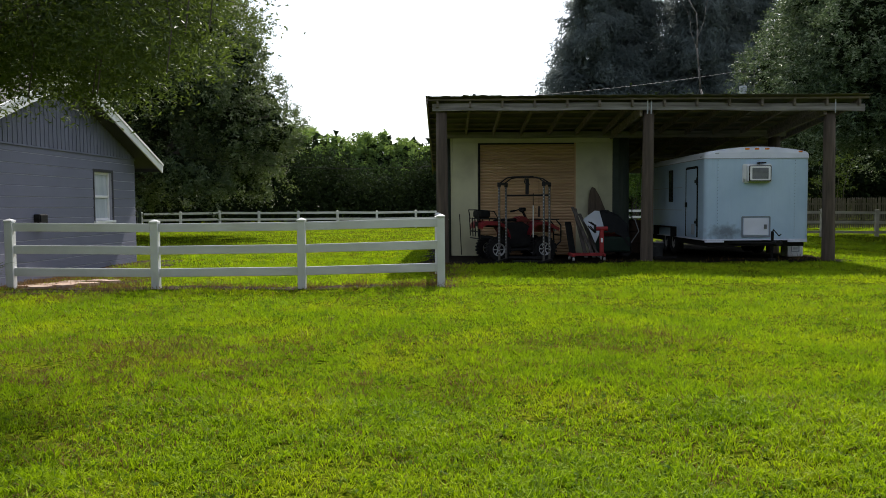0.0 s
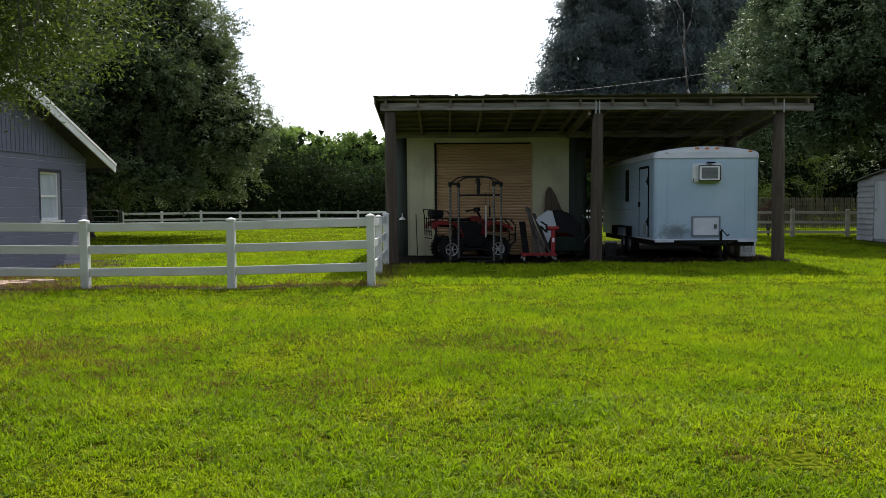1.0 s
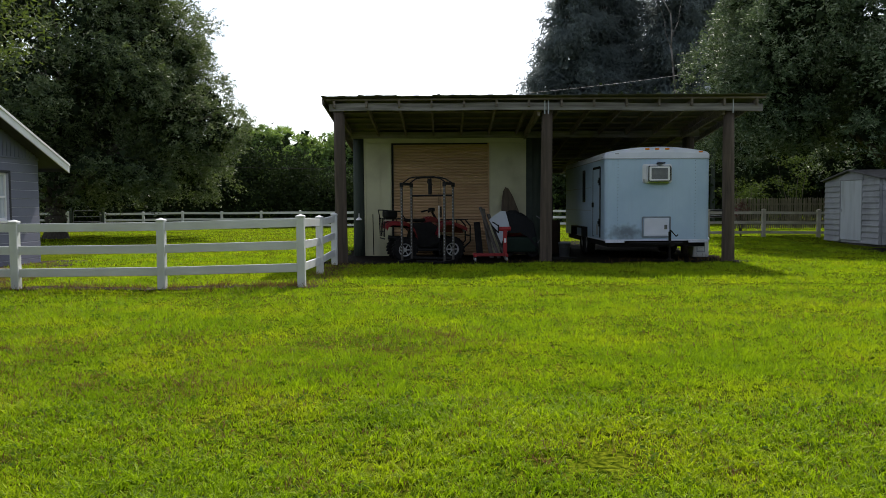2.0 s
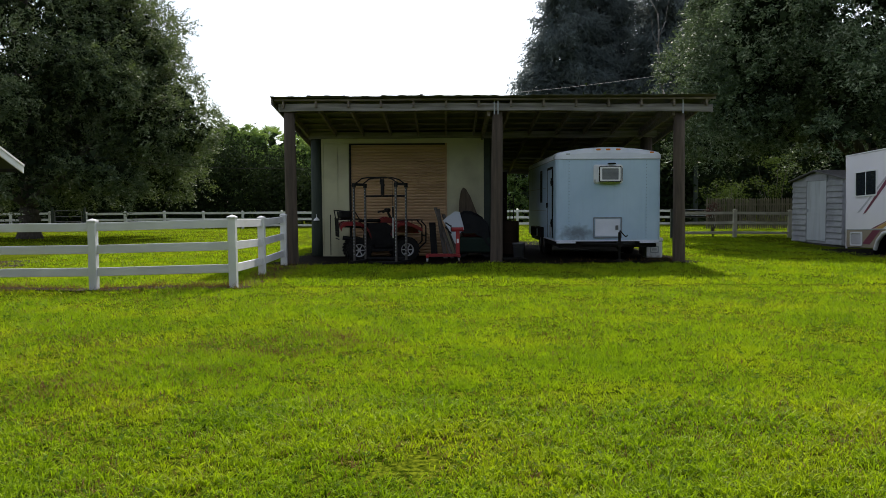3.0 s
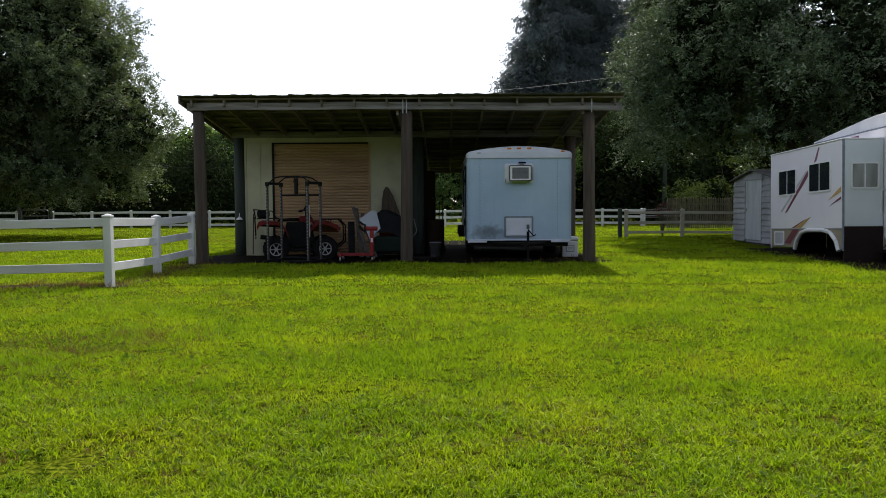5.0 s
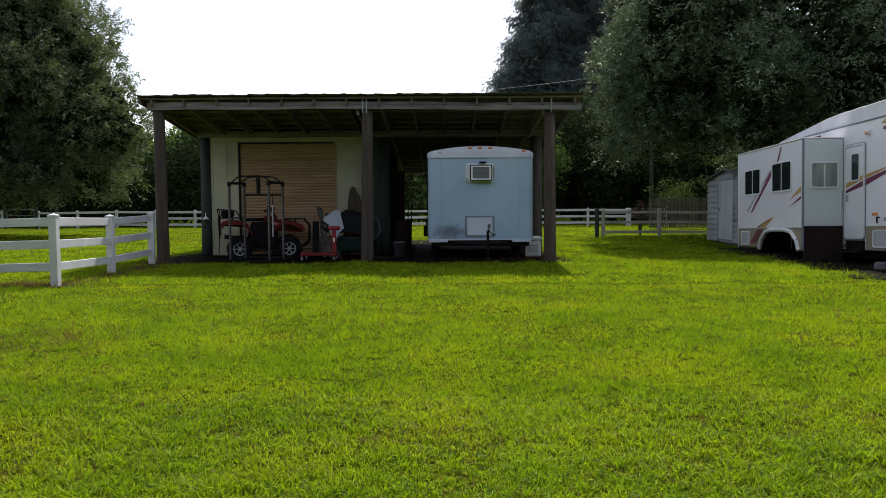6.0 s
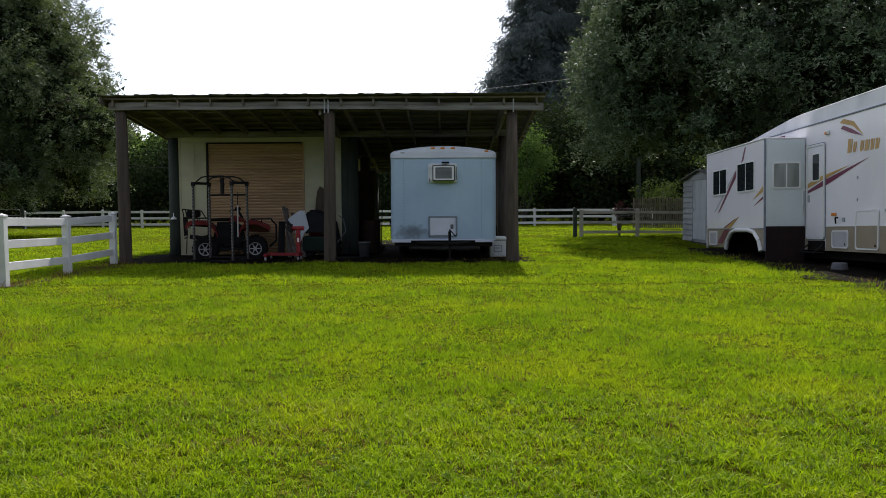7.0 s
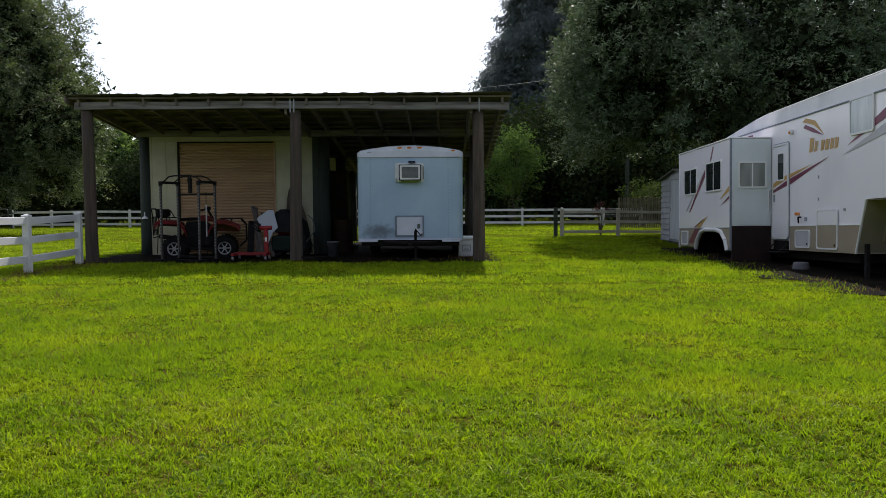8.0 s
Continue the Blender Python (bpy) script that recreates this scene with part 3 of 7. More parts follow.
far_l = thing("paddock_fence", (0, 0, 0), "distant white three-rail paddock fence in front of the woods", "fence", "white fences")
run_of_fence(far_l, M_VINYL, [(-20.05 - 2.33 * k, 47.5) for k in range(5)], 1.06, (0.93, 0.56, 0.19), 0.13)
far_r = thing("paddock_fence", (0, 0, 0), "distant white three-rail paddock fence in front of the woods", "fence", "white fences")
run_of_fence(far_r, M_VINYL, [(19.5 - 0.1, 47.5), (17.2, 47.5)], 1.06, (0.93, 0.56, 0.19), 0.13)


def build_pickets():
    fence = thing("picket_fence", (16.5, 40.0, 0), "weathered grey picket fence behind the side lawn", "fence")
    bm = B()
    plate(bm, [(-0.037, 0, 0.05), (0.037, 0, 0.05), (0.037, 0, 1.5), (0.0, 0, 1.57), (-0.037, 0, 1.5)], (0, 0.02, 0))
    me = bpy.data.meshes.new("picket")
    bmesh.ops.recalc_face_normals(bm, faces=bm.faces)
    bm.to_mesh(me)
    bm.free()
    me.materials.append(M_PICKET)
    rng = random.Random(5)
    for k in range(109):
        piece("picket", me, fence, (k * 0.11, 0, rng.uniform(-0.015, 0.015)), (0, rng.uniform(-0.8, 0.8), 0))
    for z in (0.35, 1.2):
        part("rail", box(B(), -0.1, 12.1, 0.022, 0.06, z, z + 0.09), M_PICKET, fence)


build_pickets()


# ---- house ----
def build_house():
    house = thing("house", (-7.3, 19.0, 0), "grey-blue block house with a gable end and white rake boards", "house", turn=-2.4)
    # local: wall in the plane x = 0, running from y = -7 to 0; the body lies to -x
    W, L, H = 7.0, 10.0, 2.41
    wy0, wy1, wz0, wz1 = -2.02, -1.2, 1.0, 2.04      # window opening
    def wall_piece(y0, y1, z0, z1):
        part("wall", box(B(), -0.2, -0.004, y0, y1, z0, z1), M_MORTAR, house)
    wall_piece(-W, wy0, -0.1, H)
    wall_piece(wy1, 0, -0.1, H)
    wall_piece(wy0, wy1, -0.1, wz0)
    wall_piece(wy0, wy1, wz1, H)
    part("wall", box(B(), -L, -0.204, -0.2, -0.004, -0.1, H), M_BLOCK, house)
    part("wall", box(B(), -L, -0.204, -W, -W + 0.2, -0.1, H), M_BLOCK, house)
    part("wall", box(B(), -L, -L + 0.2, -W + 0.204, -0.204, -0.1, H), M_BLOCK, house)
    # block courses
    course = 0.198
    for k in range(13):
        z0 = -0.1 + k * course
        z1 = min(z0 + course - 0.012, H)
        spans = [(-W, wy0), (wy1, 0)] if z1 > wz0 + 0.01 and z0 < wz1 - 0.01 else [(-W, 0)]
        for a, b in spans:
            part("block_course", box(B(), -0.003, 0.005 + 0.002 * (k * 7 % 3), a, b, z0, z1, 0.003), M_BLOCK, house)
    # gable of vertical boards
    ridge_y, rise = -3.5, 0.387

    def roof_z(y):
        return 2.36 + 0.387 * (3.5 + 0.35 - abs(y - ridge_y)) - 0.02
    n = 94
    bw = W / n
    for k in range(n):
        y0 = -W + k * bw
        top = min(roof_z(y0), roof_z(y0 + bw)) - 0.03
        if top < H + 0.03:
            continue
        part("gable_board", box(B(), -0.03, 0.014 + (0.012 if k % 2 else 0), y0, y0 + bw, H + 0.004, top), M_GABLE, house)
    part("drip_board", box(B(), -0.02, 0.035, -W, 0, H - 0.03, H + 0.002, 0.004), M_GABLE, house)
    # roof planes with overhang, soffit and rake boards
    for s in (-1, 1):
        ye = ridge_y + s * 4.1
        ze, zr = roof_z(ye), roof_z(ridge_y)
        bm = plate(B(), [(-L - 0.4, ye, ze), (0.42, ye, ze), (0.42, ridge_y, zr), (-L - 0.4, ridge_y, zr)], (0, 0, 0.05))
        part("roof", bm, M_SHINGLE, house)
        bm = plate(B(), [(-L - 0.4, ye, ze - 0.025), (0.42, ye, ze - 0.025), (0.42, ridge_y, zr - 0.025), (-L - 0.4, ridge_y, zr - 0.025)], (0, 0, 0.02))
        part("soffit", bm, M_SOFFIT, house)
        bm = plate(B(), [(0.424, ye, ze - 0.13), (0.424, ridge_y, zr - 0.13), (0.424, ridge_y, zr + 0.08), (0.424, ye, ze + 0.08)], (0.03, 0, 0))
        part("rake_board", bm, M_WHITE, house, "white painted rake board")
        bm = plate(B(), [(0.456, ye, ze + 0.03), (0.456, ridge_y, zr + 0.03), (0.456, ridge_y, zr + 0.085), (0.456, ye, ze + 0.085)], (0.02, 0, 0))
        part("drip_edge", bm, M_WHITE, house)
        part("fascia", box(B(), -L - 0.4, 0.42, ye - 0.02 + 0.02 * s, ye + 0.02 + 0.02 * s, ze - 0.1, ze + 0.05), M_SOFFIT, house)
    # window
    win = thing("window", (0, 0, 0), "")
    win.parent = house
    win["label"] = "white sash window with pale panes"
    fr = [(wy0, wy0 + 0.05, wz0, wz1), (wy1 - 0.05, wy1, wz0, wz1), (wy0 + 0.05, wy1 - 0.05, wz0, wz0 + 0.05), (wy0 + 0.05, wy1 - 0.05, wz1 - 0.05, wz1), (wy0 + 0.05, wy1 - 0.05, 1.49, 1.54)]
    for a, b, c, d in fr:
        part("frame", box(B(), -0.12, -0.06, a, b, c, d, 0.003), M_WHITE, win)
    for c, d in ((wz0 + 0.05, 1.49), (1.54, wz1 - 0.05)):
        part("pane", box(B(), -0.1, -0.092, wy0 + 0.05, wy1 - 0.05, c, d), M_REFLGLASS, win)
    # dark strips along both sides and the top of the opening
    for a, b, c, d in ((wy0 - 0.05, wy0 - 0.002, wz0, wz1 + 0.06), (wy1 + 0.002, wy1 + 0.06, wz0, wz1 + 0.06), (wy0, wy1, wz1 + 0.002, wz1 + 0.06)):
        part("casing", box(B(), -0.05, 0.016, a, b, c, d, 0.003), M_SOFFIT, win, "dark strip beside the window opening")
    part("sill", box(B(), -0.08, 0.06, wy0 - 0.06, wy1 + 0.06, wz0 - 0.06, wz0 - 0.002, 0.006), M_WHITE, win)
    bm = box(B(), 0.01, 0.13, -4.4, -4.15, 0.88, 1.16, 0.012)
    box(bm, 0.13, 0.15, -4.39, -4.16, 0.92, 1.15, 0.006)
    meter = part("meter_box", bm, M_BLACKSTEEL, house, "dark electrical box on the wall")


build_house()


# ---- trees ----
def leaves(name, centres, size, aspect, material, seed, droop=0.0, tri=False, along=None):
    rng = np.random.default_rng(seed)
    n = len(centres)
    d = rng.normal(size=(n, 3))
    d[:, 2] = d[:, 2] * 0.7 - droop
    d /= np.linalg.norm(d, axis=1)[:, None] + 1e-9
    if along is not None:
        d = along
    u = np.cross(d, rng.normal(size=(n, 3)))
    u /= np.linalg.norm(u, axis=1)[:, None] + 1e-9
    w = np.cross(d, u)
    s = (size * rng.uniform(0.55, 1.35, n))[:, None]
    a = centres - d * s * 0.5
    t = centres + d * s * 0.5
    l = centres + u * s * aspect * 0.5 + w * s * 0.1 - d * s * 0.05
    r = centres - u * s * aspect * 0.5 + w * s * 0.1 - d * s * 0.05
    if tri:
        return mesh_arrays(name, np.stack([a, l + d * s * 0.3, r + d * s * 0.5], 1).reshape(-1, 3), [(0, 1, 2)], 3, material)
    return mesh_arrays(name, np.stack([a, l, t, r], 1).reshape(-1, 3), [(0, 1, 2), (0, 2, 3)], 4, material)


def crown_points(rng, centre, radii, clusters, per, spread, inner=0.45, taper=0.12):
    """Leaf clusters in an uneven, lumpy crown."""
    d = rng.normal(size=(clusters, 3))
    d /= np.linalg.norm(d, axis=1)[:, None]
    rad = rng.uniform(inner, 1.0, clusters) ** 0.6
    side = d * np.array(radii) * (rad * (1 + rng.normal(0, 0.05, clusters)))[:, None]
    side[:, :2] *= (1 - taper * np.clip(d[:, 2], 0, 1) * rad)[:, None]
    c = np.array(centre) + side
    sp = spread * rng.uniform(0.6, 1.3, clusters)
    q = rng.normal(size=(clusters, per, 3))
    q /= np.linalg.norm(q, axis=2)[:, :, None]
    q *= (rng.uniform(0.15, 1.0, (clusters, per, 1)) ** 0.5) * 1.6
    pts = c[:, None, :] + q * sp[:, None, None] * np.array([1, 1, 0.75])
    return c, pts.reshape(-1, 3)


def unit(v):
    return v / (np.linalg.norm(v, axis=-1, keepdims=True) + 1e-9)


def sprays(rng, c, out, r, twigs, per, thick=0.075):
    """Leafy twigs that fan out of each clump, more of them upwards and outwards, with leaves along their outer half."""
    n = len(c)
    u = unit(rng.normal(size=(n, twigs, 3)) + out[:, None, :] * 0.55 + np.array([0, 0, 0.35]))
    reach = r[:, None] * rng.uniform(0.72, 1.18, (n, twigs))
    s = rng.uniform(0.42, 1.0, (n, twigs, per)) ** 0.8
    p = c[:, None, None, :] + u[:, :, None, :] * (reach[:, :, None] * s)[..., None]
    p[..., 2] -= 0.16 * r[:, None, None] * s ** 2
    width = thick * (1.25 - 0.6 * s)[..., None]
    return (p + rng.normal(size=p.shape) * width).reshape(-1, 3)


def clumps(rng, centre, radii, count, size, taper, shell=0.74):
    """Foliage clumps of uneven size: most on the crown's shell, the rest within."""
    k = np.arange(count)
    zz = 1 - 2 * (k + 0.5) / count
    a = k * 2.39996 + rng.normal(0, 0.25, count)
    d = unit(np.stack([np.sqrt(1 - zz * zz) * np.cos(a), np.sqrt(1 - zz * zz) * np.sin(a), zz], -1) + rng.normal(0, 0.12, (count, 3)))
    r = size * rng.uniform(0.6, 1.4, count)
    depth = np.where(rng.uniform(size=count) < shell, rng.uniform(0.9, 1.03, count), rng.uniform(0.35, 0.85, count))
    side = d * (np.array(radii)[None] - r[:, None] * 0.8) * depth[:, None]
    side[:, :2] *= (1 - taper * np.clip(d[:, 2], 0, 1))[:, None]
    return np.array(centre) + side, d, r


def limb(bm, p, q, r0, r1, rng, n=5, sides=8):
    """A bent, tapering limb."""
    p, q = Vector(p), Vector(q)
    prev = p
    for k in range(1, n + 1):
        t = k / n
        cur = p.lerp(q, t) + Vector((rng.normal(0, 0.05), rng.normal(0, 0.05), 0.12 * math.sin(math.pi * t))) * (q - p).length * (0.5 if k < n else 0)
        tube(bm, prev, cur, r0 + (r1 - r0) * (k - 1) / n, r0 + (r1 - r0) * t, sides)
        prev = cur


def oak(base, centre, radii, count, size, twigs, per, leaf, trunk_r, mat, label, seed, low=0.3, taper=0.12, lobes=(), limbs=9, aspect=0.4):
    """A broadleaf tree: trunk, limbs that reach into the clumps, leafy twigs and an inner mass coloured as shade."""
    rng = np.random.default_rng(seed)
    t = thing("tree", (base[0], base[1], float(ground_z(base[0], base[1])) - 0.05), label, "tree")
    o = np.array([base[0], base[1], 0.0])
    sets = [clumps(rng, np.array(centre) - o, radii, count, size, taper)]
    for lc, lr, ln in lobes:
        sets.append(clumps(rng, np.array(lc) - o, lr, ln, size * 0.8, 0.1))
    c, out, r = (np.concatenate(v) for v in zip(*sets))
    keep = c[:, 2] > low
    c, out, r = c[keep], out[keep], r[keep]
    pts = sprays(rng, c, out, r, twigs, per)
    pts = pts[pts[:, 2] > low - 0.4 + 0.3 * np.sin(pts[:, 0] * 1.3) * np.cos(pts[:, 1] * 1.1) + rng.uniform(-0.5, 0.3, len(pts))]
    bm = B()
    fork = Vector((0, 0, max(1.6, centre[2] - radii[2] + 0.8)))
    tube(bm, (0, 0, -0.1), (0.02, 0, 0.35), trunk_r * 1.45, trunk_r * 1.05, 12)
    limb(bm, (0.02, 0, 0.34), fork, trunk_r * 1.05, trunk_r * 0.85, rng, 4, 12)
    part("trunk", bm, M_BARK, t, smooth=True)
    high = np.flatnonzero(c[:, 2] > max(low + 1.0, fork.z))
    for k in rng.choice(high, min(limbs, len(high)), replace=False):
        bm = B()
        limb(bm, fork - Vector((0, 0, 0.15)), c[k], trunk_r * 0.5, 0.03, rng, 6, 7)
        part("limb", bm, M_BARK, t, smooth=True)
    link_mesh("crown", leaves("crown", pts, leaf, aspect, mat, seed + 1, 0.0, True), mat, t)
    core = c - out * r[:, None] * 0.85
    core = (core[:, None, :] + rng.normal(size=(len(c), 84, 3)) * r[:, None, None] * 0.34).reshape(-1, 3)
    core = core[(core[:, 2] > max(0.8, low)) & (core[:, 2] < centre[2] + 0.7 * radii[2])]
    link_mesh("inner_foliage", leaves("inner_foliage", core, 0.3, 0.8, M_INNERSHADE, seed + 2, 0.0, True), M_INNERSHADE, t)
    return t


def pine(x, y, h, r, seed):
    """A tall feathery conifer: tiers of boughs that rise, then droop, hung with long fine sprays."""
    rng = np.random.default_rng(seed)
    t = thing("tree", (x, y, -0.05), "tall feathery pine far behind the barn with haze in its colour", "tree", "tall pines")
    bm = B()
    limb(bm, (0, 0, -0.1), (rng.normal(0, 0.3), 0, h * 0.98), 0.42, 0.05, rng, 8, 10)
    part("trunk", bm, M_BARK, t, smooth=True)
    pts, dirs = [], []
    count = int(h * 6)
    for k in range(count):
        f = 0.1 + 0.9 * (k + rng.uniform()) / count
        a = rng.uniform(0, 2 * np.pi)
        reach = r * (1.05 - f) ** 0.9 * rng.uniform(0.62, 1.12)
        rise = rng.uniform(0.25, 0.75)
        n = int((60 + 95 * reach) * (1.0 if f * h > 10 else 0.3))
        s = rng.uniform(0.12, 1.0, n) ** 0.7
        bx = np.stack([np.cos(a) * reach * s, np.sin(a) * reach * s, f * h * 0.97 + reach * (rise * s - 0.55 * s * s)], -1)
        hang = rng.uniform(0, 1, n) ** 1.5 * (0.6 + 0.2 * reach)
        bx[:, 2] -= hang
        bx[:, :2] += rng.normal(0, 0.2 + 0.06 * reach, (n, 2))
        pts.append(bx)
        dirs.append(np.stack([np.cos(a) * 0.55 + rng.normal(0, 0.35, n), np.sin(a) * 0.55 + rng.normal(0, 0.35, n), rng.normal(-0.55, 0.45, n)], -1))
        if k % 20 == 0:
            wood = tube(B(), (0, 0, f * h * 0.97), (math.cos(a) * reach * 0.8, math.sin(a) * reach * 0.8, f * h * 0.97 + reach * (rise * 0.8 - 0.35)), 0.06, 0.02, 5)
            part("bough", wood, M_BARK, t)
    pts, dirs = np.concatenate(pts), unit(np.concatenate(dirs))
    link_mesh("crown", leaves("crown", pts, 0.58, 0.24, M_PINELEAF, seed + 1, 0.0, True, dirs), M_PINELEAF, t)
    n = int(h * 300)
    f = rng.uniform(0.08, 0.97, n)
    rr = r * 0.72 * (1.02 - f) * rng.uniform(0, 1, n) ** 0.5
    a = rng.uniform(0, 2 * np.pi, n)
    core = np.stack([np.cos(a) * rr, np.sin(a) * rr, f * h], -1)
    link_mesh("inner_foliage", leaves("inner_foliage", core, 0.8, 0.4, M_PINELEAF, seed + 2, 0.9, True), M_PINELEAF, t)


oak((-14.0, 33.5), (-13.8, 33.5, 5.6), (7.9, 6.4, 7.9), 330, 1.1, 38, 25, 0.128, 0.42, M_OAKLEAF, "broad dark green oak with dense foliage behind the yard", 21, low=1.7, taper=0.2, lobes=(((-8.3, 32.4, 4.9), (2.9, 2.4, 2.6), 30), ((-9.7, 32.8, 7.8), (2.7, 2.4, 2.5), 26)))
oak((-25.0, 38.0), (-25.0, 38.0, 6.5), (7.5, 6.5, 7.0), 150, 1.5, 22, 16, 0.2, 0.4, M_OAKLEAF, "large dark green oak beside the house yard", 22)
oak((20.5, 30.0), (20.2, 29.2, 5.6), (8.9, 8.0, 8.8), 360, 1.1, 38, 25, 0.128, 0.4, M_GREYLEAF, "broad grey-green oak with dense foliage over the side lawn", 23, low=3.2, taper=0.3, limbs=7, lobes=(((14.1, 28.0, 5.4), (2.7, 3.0, 2.6), 32), ((15.0, 28.6, 8.4), (3.0, 3.2, 2.8), 34), ((15.0, 33.0, 6.8), (3.2, 3.6, 3.6), 40), ((13.5, 26.0, 7.2), (2.0, 2.4, 2.2), 18), ((18.6, 25.2, 5.6), (4.4, 3.2, 2.0), 34)))
oak((33.0, 35.0), (33.0, 35.0, 7.5), (8.0, 6.5, 6.8), 230, 1.3, 30, 20, 0.155, 0.4, M_GREYLEAF, "broad grey-green oak behind the parked motorhome trailer", 24)
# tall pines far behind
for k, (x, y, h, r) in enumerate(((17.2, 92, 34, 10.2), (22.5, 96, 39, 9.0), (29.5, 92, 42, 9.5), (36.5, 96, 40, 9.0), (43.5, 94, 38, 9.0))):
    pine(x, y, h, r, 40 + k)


def bare_tree(x, y, h):
    rng = np.random.default_rng(55)
    t = thing("dead_tree", (x, y, -0.05), "pale leafless dead tree before the tall pines", "tree")
    bm = B()
    limb(bm, (0, 0, -0.1), (-0.6, 0, h * 0.62), 0.14, 0.07, rng, 6, 8)
    limb(bm, (-0.6, 0, h * 0.62), (-1.5, 0, h), 0.07, 0.03, rng, 6, 8)
    part("trunk", bm, M_PALEBARK, t, smooth=True)
    for e in ((0.1, 0, h * 0.97), (-2.0, 0.2, h * 0.88)):
        bm = B()
        limb(bm, (-0.7, 0, h * 0.66), e, 0.035, 0.012, rng, 5, 6)
        part("branch", bm, M_PALEBARK, t, smooth=True)


bare_tree(21.9, 67.0, 20.5)


def palm(x, y, h):
    """A cabbage palm: a straight trunk and a round head of stiff fans."""
    rng = np.random.default_rng(57)
    t = thing("palm_tree", (x, y, -0.05), "green cabbage palm rising behind the far hedge", "tree")
    bm = B()
    tube(bm, (0, 0, -0.1), (0, 0, h - 0.2), 0.2, 0.15, 12)
    part("trunk", bm, M_BARK, t, smooth=True)
    for k in range(44):
        a, up = rng.uniform(0, 2 * math.pi), rng.uniform(-0.35, 1.3)
        d = Vector((math.cos(a) * math.cos(up), math.sin(a) * math.cos(up), math.sin(up)))
        side = d.cross(Vector((0, 0, 1))).normalized()
        hub = Vector((0, 0, h)) + d * 0.7
        bm = tube(B(), (0, 0, h - 0.2), hub, 0.02, 0.012, 5)
        for j in range(13):
            b = radians(-78 + 13 * j)
            tip = hub + (d * math.cos(b) + side * math.sin(b)) * rng.uniform(0.6, 0.8) - Vector((0, 0, 0.12))
            w = (tip - hub).cross(d.cross(side)).normalized() * 0.03
            mid = hub.lerp(tip, 0.5) + Vector((0, 0, 0.03))
            bm.faces.new([bm.verts.new(p) for p in (hub, mid + w, tip, mid - w)])
        part("frond", bm, M_HEDGELEAF, t)


palm(-11.7, 70.0, 7.3)


def foliage_band(name, x0, x1, y0, y1, h_fn, clusters, per, spread, size, mat, label, seed, aspect=0.5, low=0.1):
    rng = np.random.default_rng(seed)
    x = rng.uniform(x0, x1, clusters)
    y = rng.uniform(y0, y1, clusters)
    top = np.array([h_fn(v) for v in x]) * rng.uniform(0.93, 1.04, clusters)
    z = low + (top - low) * rng.uniform(0, 1, clusters) ** 0.75
    pts = np.stack([x, y, z], -1)[:, None, :] + rng.normal(size=(clusters, per, 3)) * spread
    pts = pts.reshape(-1, 3)
    pts = pts[pts[:, 2] > 0]
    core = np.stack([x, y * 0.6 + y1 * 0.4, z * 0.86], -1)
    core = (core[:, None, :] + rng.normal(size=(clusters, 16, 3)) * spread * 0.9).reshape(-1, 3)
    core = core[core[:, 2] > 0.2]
    ci = link_mesh("inner_" + name, leaves("inner_" + name, core, min(size * 1.9, 0.9), 0.9, M_INNERSHADE, seed + 2, 0.0, True), M_INNERSHADE)
    tagged(ci, "shade-coloured inner foliage of the " + name + " at the far boundary", name, kind="stuff")
    ob = link_mesh(name, leaves(name, pts, size, aspect * 1.3, mat, seed + 1, 0.0, True), mat)
    return tagged(ob, label, name.replace("_", " "), kind="stuff")


build_weeds()
def build_hedge():
    """A tall hedge of rounded leafy clumps with shoots on top and an inside coloured as shade."""
    rng = np.random.default_rng(61)
    c, r = [], []
    for x in np.arange(-31.0, 14.5, 0.72):
        top = 5.75 + 0.4 * math.sin(x * 0.9) + 0.3 * math.sin(x * 2.3 + 1)
        top += 0.65 * min(1.0, max(0.0, (-8.5 - x) / 2))
        for z in np.arange(0.5, top, 0.78):
            c.append((x + rng.normal(0, 0.25), 55.6 + rng.uniform(0, 1.2) + 0.62 * z, z + rng.normal(0, 0.22)))
            r.append(rng.uniform(0.5, 0.95))
        for y in (60.2, 61.2):
            c.append((x + rng.normal(0, 0.25), y, top + rng.normal(0, 0.2)))
            r.append(rng.uniform(0.5, 0.8))
        if rng.uniform() < 0.3:
            c.append((x, 59.8, top + rng.uniform(0.4, 0.65)))
            r.append(0.3)
    c, r = np.array(c), np.array(r)
    pts = sprays(rng, c, np.tile([0, -0.5, 0.3], (len(c), 1)), r, 20, 12, 0.09)
    pts = pts[pts[:, 2] > 0.1]
    ob = link_mesh("hedge", leaves("hedge", pts, 0.24, 0.42, M_HEDGELEAF, 62, 0.0, True), M_HEDGELEAF)
    tagged(ob, "tall dense green hedge along the far boundary", "hedge", kind="stuff")
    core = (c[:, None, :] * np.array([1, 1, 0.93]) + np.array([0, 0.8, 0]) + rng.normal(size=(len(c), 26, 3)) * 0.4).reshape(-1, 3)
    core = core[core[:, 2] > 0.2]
    ob = link_mesh("inner_hedge", leaves("inner_hedge", core, 0.5, 0.9, M_INNERSHADE, 63, 0.0, True), M_INNERSHADE)
    tagged(ob, "shade-coloured inner foliage of the hedge at the far boundary", "hedge", kind="stuff")


